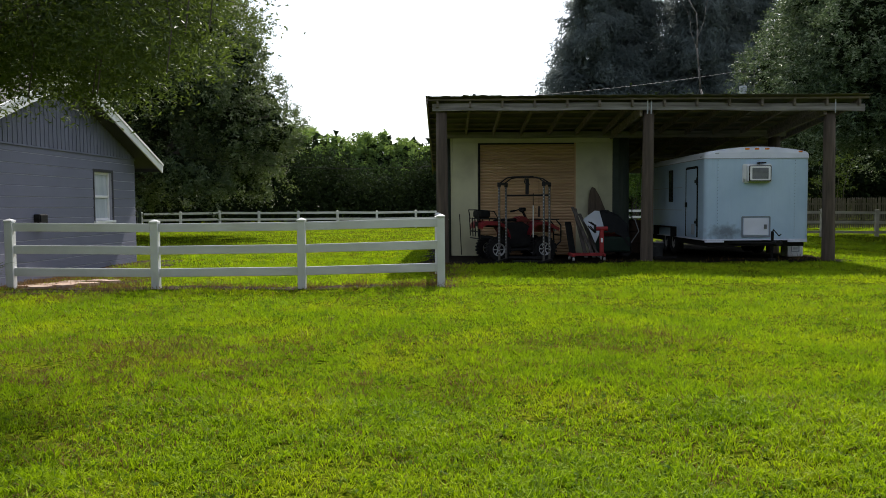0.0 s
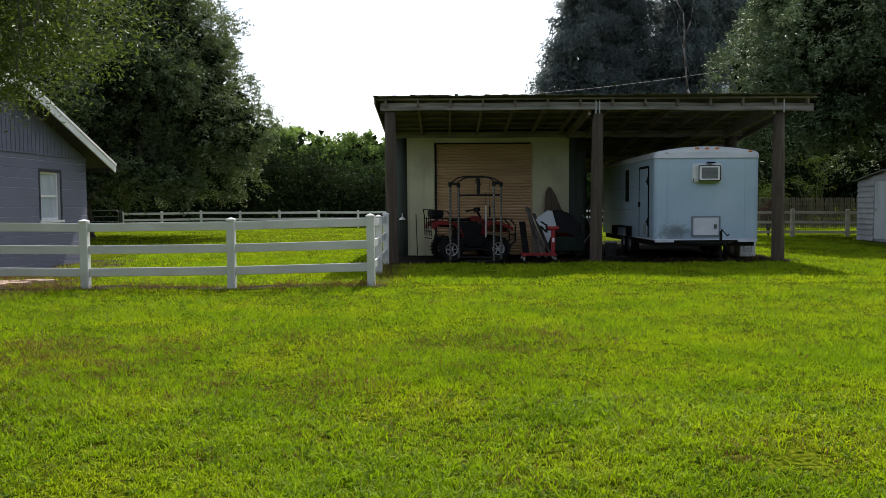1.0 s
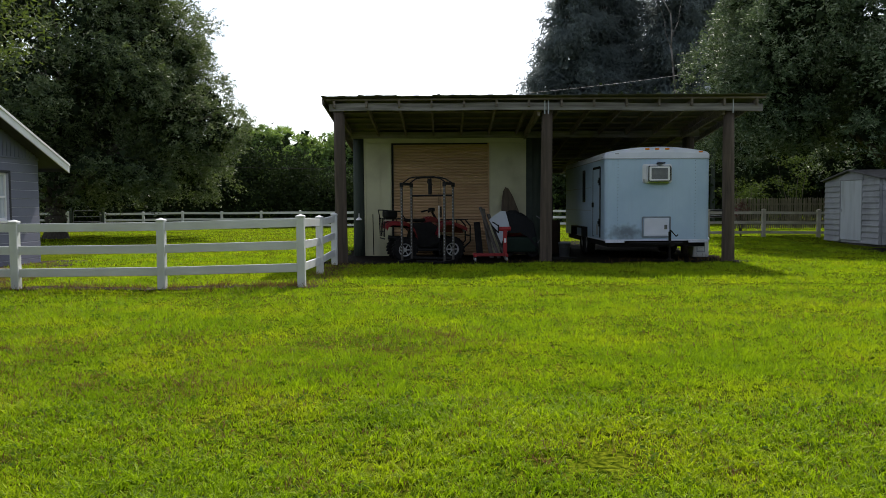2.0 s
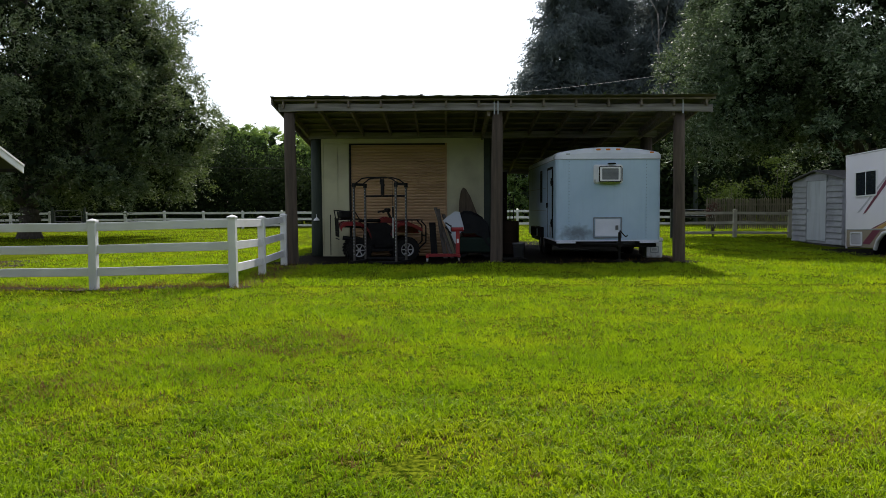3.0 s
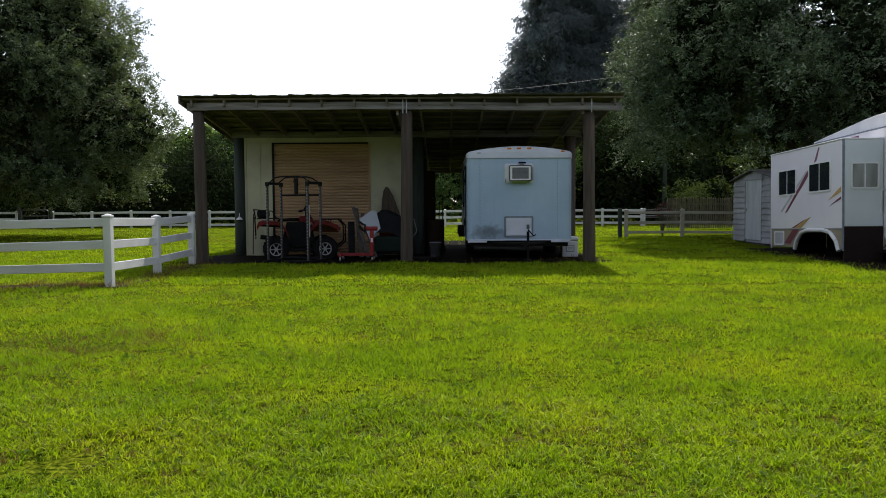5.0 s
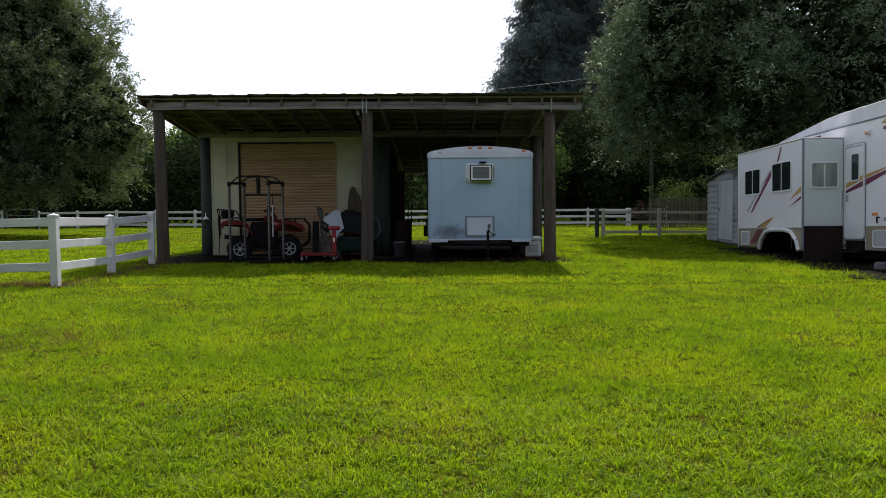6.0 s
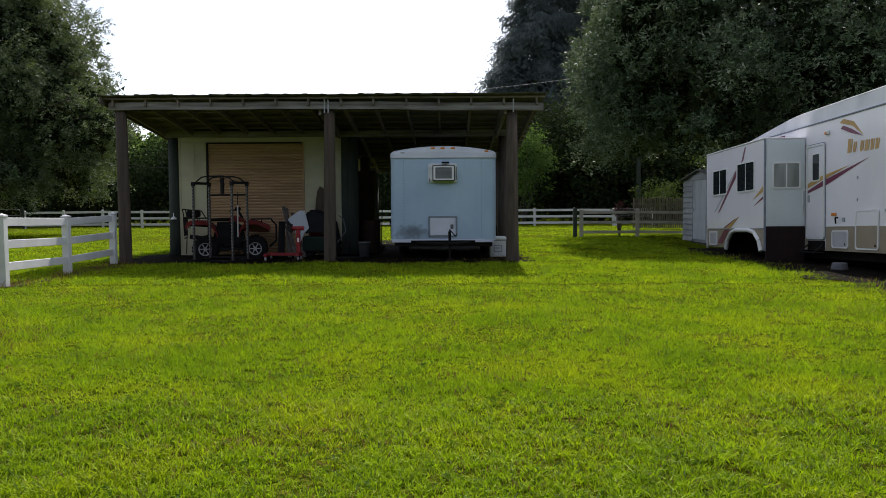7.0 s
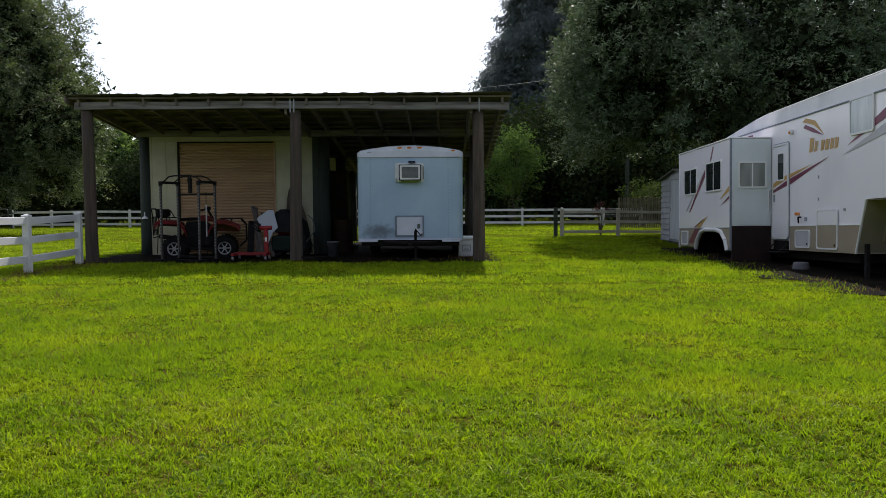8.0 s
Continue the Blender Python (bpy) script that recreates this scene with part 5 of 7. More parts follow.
    # wheels and fender
    for s in (-1, 1):
        for y in (2.6, 3.28):
            wheel(tr, (s * 1.05, y, 0.32), 0.325, 0.2, M_WHITERIM, "x")
        bm = B()
        a, b = (X0 - 0.16, X0 - 0.006) if s < 0 else (X1 + 0.006, X1 + 0.16)
        box(bm, a, b, 2.15, 3.75, 0.68, 0.71, 0.008)
        box(bm, a, b, 2.12, 2.15, 0.45, 0.71, 0.008)
        box(bm, a, b, 3.75, 3.78, 0.45, 0.71, 0.008)
        part("fender", bm, M_FRAMEDARK, tr)
    part("axle", tube(B(), (-1.0, 2.6, 0.32), (1.0, 2.6, 0.32), 0.04), M_FRAMEDARK, tr)
    part("axle", tube(B(), (-1.0, 3.28, 0.32), (1.0, 3.28, 0.32), 0.04), M_FRAMEDARK, tr)


build_trailer()


# ---- fifth-wheel motorhome trailer ----
def build_rv():
    rv = new("motorhome_trailer")
    rv.matrix_basis = pose(15.04, 17.5, 0, -1.9, 0, 0)
    tagged(rv, "white motorhome trailer with maroon and gold stripes and an open slide-out", "trailer")
    W = 2.44
    # side outline of the body: (y, z); lower front slants, the bedroom hangs over the front
    side = [(3.9, 0.23), (3.9, 2.55), (3.55, 2.86), (3.0, 2.9), (-6.4, 2.9), (-6.75, 2.3), (-6.55, 1.3), (-6.2, 1.17), (-3.9, 1.16), (-3.56, 0.23)]
    body = part("body", plate(B(), [(0, y, z) for y, z in side], (W, 0, 0)), M_RVWHITE, rv)
    roof = [(3.5, 2.9), (3.45, 2.93), (0.95, 3.17), (0.4, 3.2), (-6.0, 3.24), (-6.4, 3.1), (-6.5, 2.904), (3.5, 2.904)]
    bm = plate(B(), [(0.03, y, z) for y, z in roof], (W - 0.06, 0, 0))
    bmesh.ops.bevel(bm, geom=[e for e in bm.edges if e.verts[0].co.z > 2.91 and e.verts[1].co.z > 2.91 and abs(e.verts[0].co.x - e.verts[1].co.x) < 0.01], offset=0.05, segments=2, affect="EDGES")
    part("roof", bm, M_RVROOF, rv)
    part("gutter", box(B(), -0.025, 0.0, -6.4, 3.3, 2.885, 2.912, 0.004), M_RIVET, rv)
    bm = B()
    for a, b in zip(roof[1:5], roof[2:6]):
        tube(bm, (0.04, a[0], a[1] + 0.0), (0.04, b[0], b[1] + 0.0), 0.018, None, 8)
    part("roof_trim", bm, M_RVROOF, rv)
    for y in (-0.1, -1.3, -3.0):
        bm = box(B(), 0.25, 0.75, y - 0.3, y + 0.3, 3.2, 3.3, 0.04, None, 2)
        part("roof_vent", bm, M_RVWHITE, rv, "white roof vent cover")
    # tan skirt
    bm = plate(B(), [(-0.012, y, z) for y, z in ((-0.9, 0.232), (-3.55, 0.232), (-3.74, 0.72), (-0.9, 0.72))], (0.01, 0, 0))
    part("skirt", bm, M_RVTAN, rv, "tan lower band")
    part("skirt", box(B(), -0.012, -0.002, -0.08, 0.02, 0.232, 0.72), M_RVTAN, rv, "tan lower band")
    part("skirt_trim", box(B(), -0.018, -0.002, -3.74, -0.9, 0.722, 0.74, 0.003), M_WHITE, rv)
    bm = B()
    tube(bm, (-0.01, -3.57, 0.23), (-0.01, -3.9, 1.16), 0.02, None, 8)
    part("corner_trim", bm, M_WHITE, rv)
    bm = plate(B(), [(0.02, -3.57, 0.25), (W - 0.02, -3.57, 0.25), (W - 0.02, -3.895, 1.15), (0.02, -3.895, 1.15)], (0, -0.008, -0.003))
    part("front_wall", bm, M_OLIVE, rv, "shaded tan lower front wall")
    part("front_hatch", plate(B(), [(0.4, -3.66, 0.45), (1.0, -3.66, 0.45), (1.0, -3.83, 0.92), (0.4, -3.83, 0.92)], (0, -0.03, -0.01)), M_OLIVE, rv)
    part("under_panel", box(B(), 0.03, W - 0.03, -6.1, -3.95, 1.14, 1.156), M_OLIVE, rv)
    # stripes along the wall
    def stripe(name, pts, mat, x=-0.004):
        part(name, plate(B(), [(x, y, z) for y, z in pts], (-0.003, 0, 0)), mat, rv)
    stripe("maroon_stripe", [(-0.1, 1.44), (-0.1, 1.5), (-0.9, 1.7), (-2.56, 2.0), (-0.9, 1.58)], M_MAROON)
    stripe("gold_stripe", [(0.02, 1.52), (0.02, 1.62), (-0.6, 1.76), (-1.88, 1.92), (-0.6, 1.66)], M_GOLD, -0.008)
    stripe("maroon_stripe", [(-3.25, 2.13), (-4.5, 2.62), (-5.6, 2.75), (-4.4, 2.42)], M_MAROON)
    stripe("grey_stripe", [(-3.1, 1.98), (-4.6, 2.4), (-6.0, 2.5), (-4.5, 2.2)], M_GREYSTRIPE, -0.008)
    stripe("maroon_stripe", [(1.5, 2.84), (1.12, 2.84), (1.12, 2.62), (1.25, 2.62)], M_MAROON)
    # emblem: plain swooshes and a row of leaning bars
    stripe("emblem_swoosh", [(-1.45, 2.78), (-1.6, 2.84), (-2.0, 2.74), (-2.36, 2.44), (-1.95, 2.66)], M_GOLD)
    stripe("emblem_swoosh", [(-1.5, 2.66), (-1.6, 2.71), (-1.95, 2.6), (-2.36, 2.42), (-1.9, 2.53)], M_MAROON, -0.008)
    y = -1.76
    for k, (w, h) in enumerate(((0.16, 0.27), (0.11, 0.2), (0.05, 0.2), (0.12, 0.2), (0.15, 0.2), (0.12, 0.2), (0.12, 0.2))):
        b0 = 2.15 - 0.004 * k
        lean = 0.04
        stripe("emblem_bar", [(y - lean, b0 + h), (y - w - lean + 0.05, b0 + h), (y - w + 0.05, b0), (y, b0)], M_GOLD)
        if w > 0.1:
            stripe("emblem_bar", [(y - w - lean + 0.025, b0 + h * 0.96), (y - w - lean - 0.01, b0 + h * 0.96), (y - w - 0.0, b0 + 0.01), (y - w + 0.03, b0 + 0.01)], M_GOLD)
        y -= w + 0.05
    # entry door with its window, grab handle and step
    door = new("entry_door")
    door.parent = rv
    tagged(door, "white entry door with a narrow dark window")
    part("panel", plate(B(), [(-0.003, a, b) for a, b in rounded_rect(-0.45, 1.46, 0.72, 1.9, 0.06)], (-0.022, 0, 0)), M_RVWHITE, door)
    part("reveal", ring_plate(B(), rounded_rect(-0.45, 1.46, 0.86, 2.04, 0.09), rounded_rect(-0.45, 1.46, 0.825, 2.005, 0.08), lambda a, b: (-0.003, a, b), (-0.01, 0, 0)), M_RIVET, door)
    part("frame", ring_plate(B(), rounded_rect(-0.45, 1.46, 0.82, 2.0, 0.08), rounded_rect(-0.45, 1.46, 0.74, 1.92, 0.06), lambda a, b: (-0.003, a, b), (-0.034, 0, 0)), M_WHITE, door)
    part("door_window", plate(B(), [(-0.0255, a, b) for a, b in rounded_rect(-0.49, 1.98, 0.3, 0.54, 0.04)], (-0.006, 0, 0)), M_GLASS, door)
    part("window_rim", ring_plate(B(), rounded_rect(-0.49, 1.98, 0.36, 0.6, 0.05), rounded_rect(-0.49, 1.98, 0.3, 0.54, 0.04), lambda a, b: (-0.0255, a, b), (-0.012, 0, 0)), M_WHITE, door)
    part("gold_stripe", plate(B(), [(-0.0252, y, z) for y, z in ((-0.1, 1.547), (-0.1, 1.647), (-0.6, 1.76), (-0.8, 1.785), (-0.8, 1.7), (-0.6, 1.66))], (-0.002, 0, 0)), M_GOLD, door)
    part("maroon_stripe", plate(B(), [(-0.0252, y, z) for y, z in ((-0.1, 1.44), (-0.1, 1.5), (-0.8, 1.675), (-0.8, 1.563))], (-0.003, 0, 0)), M_MAROON, door)
    part("lock", box(B(), -0.05, -0.0255, -0.2, -0.14, 1.25, 1.4, 0.006), M_SEAL, door)
    for z in (0.75, 1.46, 2.2):
        part("hinge", box(B(), -0.04, -0.026, -0.85, -0.8, z - 0.05, z + 0.05, 0.004), M_WHITE, door)
    bm = pipe(B(), [(-0.01, 0.02, 1.0), (-0.08, 0.02, 1.05), (-0.08, 0.02, 1.5), (-0.01, 0.02, 1.55)], 0.014)
    part("grab_handle", bm, M_WHITE, rv, "white grab handle")
    step = new("entry_step")
    step.parent = rv
    part("tread", box(B(), -0.22, -0.02, -0.85, -0.12, 0.17, 0.2, 0.006), M_BLACKSTEEL, step)
    for yy in (-0.82, -0.15):
        part("step_arm", tube(B(), (-0.02, yy, 0.36), (-0.2, yy, 0.2), 0.014, None, 6), M_BLACKSTEEL, step)
    # black plate on the wall paints the shade of the step opening
    part("step_shade", box(B(), -0.016, -0.002, -0.86, -0.09, 0.234, 0.43, 0.004), M_FRAMEDARK, rv, "dark plate standing for the shaded opening below the entry door")
    # lamps, sockets, hatches
    part("porch_lamp", box(B(), -0.06, -0.003, -1.04, -0.9, 2.6, 2.7, 0.02), M_WHITE, rv, "white porch lamp")
    part("porch_lens", box(B(), -0.075, -0.061, -1.02, -0.94, 2.61, 2.66, 0.006), M_ORANGE, rv, "amber lens")
    for yy in (-1.19, -1.3):
        part("side_reflector", box(B(), -0.025, -0.003, yy - 0.045, yy + 0.045, 0.94, 1.0, 0.01), M_ORANGE, rv, "amber side reflector")
    part("socket_cover", box(B(), -0.02, -0.003, -1.68, -1.58, 0.82, 0.9, 0.004), M_SEAL, rv)
    bm = pipe(B(), [(-0.005, -1.4, 0.9), (-0.06, -1.4, 0.9), (-0.06, -1.42, 0.78)], 0.016)
    part("water_tap", bm, M_FRAMEDARK, rv)
    part("socket_cover", box(B(), -0.02, -0.003, -3.2, -3.13, 0.98, 1.03, 0.004), M_SEAL, rv)
    for z in (1.2, 1.62):
        part("antenna_clip", box(B(), -0.02, -0.003, -2.18, -2.15, z, z + 0.06, 0.004), M_SEAL, rv)
    for y0, y1, z0, z1, two in ((-1.18, -1.84, 0.29, 0.65, False), (-2.12, -2.95, 0.28, 1.03, True)):
        h = new("storage_hatch")
        h.parent = rv
        c, cz, w, hh = (y0 + y1) / 2, (z0 + z1) / 2, abs(y1 - y0), z1 - z0
        part("frame", ring_plate(B(), rounded_rect(c, cz, w, hh, 0.06), rounded_rect(c, cz, w - 0.06, hh - 0.06, 0.045), lambda a, b: (-0.012, a, b), (-0.02, 0, 0)), M_WHITE, h)
        part("panel", plate(B(), [(-0.012, a, b) for a, b in rounded_rect(c, cz, w - 0.07, hh - 0.07, 0.04)], (-0.01, 0, 0)), M_GREYSTRIPE if not two else M_RVTAN, h)
        if two:
            part("upper_panel", box(B(), -0.027, -0.0225, c - w / 2 + 0.04, c + w / 2 - 0.04, 0.73, 0.995), M_RVWHITE, h)
        part("lock", box(B(), -0.03, -0.0225, y1 + 0.1, y1 + 0.14, z0 + 0.06, z0 + 0.1, 0.003), M_FRAMEDARK, h)

    def window(parent, c, cz, w, hh, to3, push, panes=2, glass=None):
        win = new("window")
        win.parent = parent
        part("frame", ring_plate(B(), rounded_rect(c, cz, w, hh, 0.05), rounded_rect(c, cz, w - 0.07, hh - 0.07, 0.035), to3, push), M_WHITE, win)
        inner_w = (w - 0.07)
        for k in range(panes):
            a = c - inner_w / 2 + inner_w * k / panes
            b = a + inner_w / panes
            g = 0.012
            mid = rounded_rect((a + b) / 2, cz, b - a - g, hh - 0.074, 0.03)
            part("pane", plate(B(), [to3(*p) for p in mid], Vector(push) * 0.5), glass or M_GLASS, win)
            if k:
                bar = [(a - 0.012, cz - hh / 2 + 0.036), (a + 0.012, cz - hh / 2 + 0.036), (a + 0.012, cz + hh / 2 - 0.036), (a - 0.012, cz + hh / 2 - 0.036)]
                part("window_bar", plate(B(), [to3(*p) for p in bar], Vector(push) * 0.8), M_WHITE, win)
        return win
    window(rv, -3.75, 2.6, 0.8, 0.64, lambda a, b: (-0.009, a, b), (-0.02, 0, 0), 1, M_REFLGLASS)
    # slide-out: local to the trailer
    sx = -0.9
    so = new("slide_out")
    so.parent = rv
    part("box_wall", box(B(), sx, -0.02, 0.05, 3.88, 0.7, 2.64, 0.012), M_RVWHITE, so)
    # lower part of the outer face with the wheel arch cut out
    bm = B()
    # built of three straight pieces round the opening
    plate(bm, [(sx, y, z) for y, z in ((3.88, 0.24), (3.88, 0.694), (2.05, 0.694), (2.05, 0.58), (2.3, 0.4), (2.4, 0.24))], (0.05, 0, 0))
    plate(bm, [(sx, y, z) for y, z in ((2.05, 0.694), (0.62, 0.694), (0.62, 0.6), (0.95, 0.64), (1.75, 0.64), (2.05, 0.58))], (0.05, 0, 0))
    plate(bm, [(sx, y, z) for y, z in ((0.62, 0.694), (0.05, 0.694), (0.05, 0.24), (0.22, 0.24), (0.34, 0.4), (0.62, 0.6))], (0.05, 0, 0))
    part("lower_panel", bm, M_RVTAN, so, "tan lower band")
    bm = pipe(B(), [(sx - 0.01, y, z) for y, z in ((2.42, 0.2), (2.3, 0.42), (2.06, 0.6), (1.75, 0.66), (0.95, 0.66), (0.6, 0.61), (0.32, 0.42), (0.2, 0.2))], 0.05, 10)
    part("arch_trim", bm, M_WHITE, so, "white wheel-arch trim")
    for yy in (0.05, 3.88):
        part("corner_trim", box(B(), sx - 0.012, sx + 0.03, yy - 0.018, yy + 0.018, 0.2, 2.66, 0.006), M_RVWHITE if yy > 1 else M_RIVET, so)
    part("top_trim", box(B(), sx - 0.02, -0.02, 0.03, 3.9, 2.642, 2.67, 0.006), M_WHITE, so)
    part("belt_trim", box(B(), sx - 0.012, sx - 0.001, 0.08, 3.85, 0.69, 0.71, 0.003), M_SEAL, so)
    part("end_skirt", box(B(), sx + 0.03, -0.02, 0.04, 0.1, -0.24, 0.74, 0.006), M_BROWNSKIRT, so, "dark brown skirt board below the slide-out")
    window(so, 2.88, 1.87, 1.05, 0.66, lambda a, b: (sx - 0.001, a, b), (-0.022, 0, 0))
    window(so, 1.13, 1.89, 1.1, 0.7, lambda a, b: (sx - 0.001, a, b), (-0.022, 0, 0))
    # added panel that carries the end face's shade as colour
    part("end_shade", box(B(), sx + 0.035, -0.024, 0.036, 0.049, 0.745, 2.62, 0.003), M_RVENDSHADE, so, "added panel with the end face's shade in blue-grey")
    window(so, -0.43, 1.85, 0.62, 0.58, lambda a, b: (a, 0.035, b), (0, -0.02, 0), 2, M_REFLPANE)
    def s_stripe(name, pts, mat):
        part(name, plate(B(), [(sx - 0.003, y, z) for y, z in pts], (-0.004, 0, 0)), mat, so)
    s_stripe("maroon_stripe", [(1.2, 2.58), (1.14, 2.58), (1.3, 2.28), (1.42, 2.24)], M_MAROON)
    s_stripe("maroon_stripe", [(1.72, 2.1), (1.72, 1.95), (2.9, 1.12), (3.02, 1.1)], M_MAROON)
    s_stripe("grey_stripe", [(1.8, 2.1), (1.85, 2.0), (3.2, 1.14), (3.3, 1.14)], M_GREYSTRIPE)
    s_stripe("gold_stripe", [(1.55, 0.98), (1.72, 0.94), (2.45, 0.72), (2.1, 0.72)], M_GOLD)
    s_stripe("maroon_stripe", [(1.75, 0.94), (1.95, 0.9), (2.62, 0.72), (2.48, 0.72)], M_MAROON)
    s_stripe("maroon_stripe", [(2.2, 0.68), (2.55, 0.68), (3.05, 0.34), (2.7, 0.32)], M_MAROON)
    s_stripe("gold_stripe", [(0.12, 1.62), (0.12, 1.5), (0.7, 1.34)], M_GOLD)
    s_stripe("maroon_stripe", [(0.12, 1.4), (0.12, 1.34), (0.66, 1.2)], M_MAROON)
    hatch = new("storage_hatch")
    hatch.parent = so
    part("frame", ring_plate(B(), rounded_rect(3.35, 0.46, 0.6, 0.36, 0.05), rounded_rect(3.35, 0.46, 0.52, 0.28, 0.04), lambda a, b: (sx - 0.002, a, b), (-0.02, 0, 0)), M_WHITE, hatch)
    part("panel", plate(B(), [(sx - 0.002, a, b) for a, b in rounded_rect(3.35, 0.46, 0.5, 0.26, 0.035)], (-0.01, 0, 0)), M_GREYSTRIPE, hatch)
    # running gear
    for y in (0.85, 1.75):
        wheel(rv, (0.2, y, 0.36), 0.37, 0.24, M_WHITERIM, "x")
        wheel(rv, (W - 0.2, y, 0.36), 0.37, 0.24, M_WHITERIM, "x")
        part("axle", tube(B(), (0.3, y, 0.36), (W - 0.3, y, 0.36), 0.05), M_FRAMEDARK, rv)
    # two black sheets added as the shade seen through the wheel arch
    part("well_shade", box(B(), -0.03, -0.01, 0.12, 2.6, 0.1, 0.695), M_FRAMEDARK, rv, "black sheet standing for shade in the wheel arch")
    part("rear_shade", box(B(), -0.84, -0.035, 2.62, 2.66, 0.0, 0.695), M_FRAMEDARK, rv, "black sheet standing for shade behind the wheels")
    part("spring_hanger", box(B(), -0.3, -0.24, 1.2, 1.42, 0.3, 0.69, 0.01), M_WHITERIM, rv)
    part("chassis", box(B(), 0.15, W - 0.15, -3.4, 3.7, 0.05, 0.225, 0.01), M_FRAMEDARK, rv)
    # added dark screen keeps the lit lawn beyond from showing underneath
    part("shade_screen", box(B(), 0.6, 0.64, -3.3, 3.6, -0.22, 0.045), M_FRAMEDARK, rv)
    for x in (0.12, W - 0.12):
        leg = new("landing_leg")
        leg.parent = rv
        part("leg_tube", box(B(), x - 0.035, x + 0.035, -3.74, -3.67, -0.15, 0.4, 0.006), M_BLACKSTEEL, leg)
        part("foot_plate", box(B(), x - 0.11, x + 0.11, -3.82, -3.6, -0.42, -0.39, 0.006), M_BLACKSTEEL, leg)
        part("inner_tube", box(B(), x - 0.03, x + 0.03, -3.735, -3.675, -0.4, -0.15), M_BLACKSTEEL, leg)
    part("pin_box", box(B(), W / 2 - 0.2, W / 2 + 0.2, -5.8, -4.6, 0.8, 1.13, 0.03), M_FRAMEDARK, rv)


build_rv()


# ---- small storage shed ----
def build_shed():
    L, W, eave, ridge = 3.4, 2.6, 2.0, 2.28
    sh = thing("garden_shed", (15.2, 23.75, 0), "small grey vinyl-sided garden shed with a closed pale door", "shed")
    # gable wall in the plane x = 0, along +y
    d0, d1 = 1.02, 2.32
    prof = [(0, 0.02), (L, 0.02), (L, eave), (L / 2, ridge), (0, eave)]
    part("wall", plate(B(), [(0.02, y, z) for y, z in prof], (0.05, 0, 0)), M_SHEDVINYL, sh)
    part("wall", plate(B(), [(W - 0.05, y, z) for y, z in prof], (0.05, 0, 0)), M_SHEDVINYL, sh)
    part("wall", box(B(), 0.074, W - 0.054, 0, 0.05, 0.02, eave), M_SHEDVINYL, sh)
    part("wall", box(B(), 0.074, W - 0.054, L - 0.05, L, 0.02, eave), M_SHEDVINYL, sh)
    n = 13
    for k in range(n):
        z0 = 0.03 + k * 0.178
        z1 = z0 + 0.176
        if z1 > ridge - 0.04:
            break
        def half(z):
            return L / 2 * (1 if z < eave else (ridge - z) / (ridge - eave))
        a, b = L / 2 - half(z1 if z1 > eave else z0), L / 2 + half(z1 if z1 > eave else z0)
        spans = [(a, d0 - 0.06), (d1 + 0.06, b)] if z0 < 1.95 else [(a, b)]
        for u, v in spans:
            bm = plate(B(), [(0.018, u, z0 + 0.004), (-0.03, u, z0), (-0.032, u, z0 + 0.02), (-0.002, u, z1), (0.018, u, z1)], (0, v - u, 0))
            part("siding_board", bm, M_SHEDVINYL, sh)
        bm = plate(B(), [(0.08, -0.002, z0), (0.08, -0.03, z0 + 0.004), (0.08, -0.01, z1), (0.08, -0.002, z1)], (W - 0.16, 0, 0))
        if z1 < eave:
            part("siding_board", bm, M_SHEDVINYL, sh)
        else:
            bm.free()
    door = new("door")
    door.parent = sh
    part("panel", box(B(), -0.012, 0.016, d0, d1, 0.1, 1.98, 0.006), M_SHEDDOOR, door)
    part("frame", box(B(), -0.024, 0.016, d0 - 0.05, d0, 0.06, 2.03, 0.004), M_SHEDVINYL, door)
    part("frame", box(B(), -0.024, 0.016, d1, d1 + 0.05, 0.06, 2.03, 0.004), M_SHEDVINYL, door)
    part("frame", box(B(), -0.024, 0.016, d0, d1, 1.985, 2.03, 0.004), M_SHEDVINYL, door)
    part("handle", box(B(), -0.04, -0.013, d1 - 0.12, d1 - 0.08, 1.0, 1.1, 0.006), M_SEAL, door)
    for s, y in ((-1, -0.12), (1, L + 0.12)):
        z = eave - 0.12 * (ridge - eave) / (L / 2)
        bm = plate(B(), [(-0.12, y, z + 0.01), (W + 0.12, y, z + 0.01), (W + 0.12, L / 2, ridge + 0.01), (-0.12, L / 2, ridge + 0.01)], (0, 0, 0.04))
        part("roof", bm, M_SHINGLE, sh)
    part("base_skid", box(B(), 0.05, W - 0.05, 0.05, L - 0.05, -0.1, 0.015), M_GREYWOOD, sh)


build_shed()


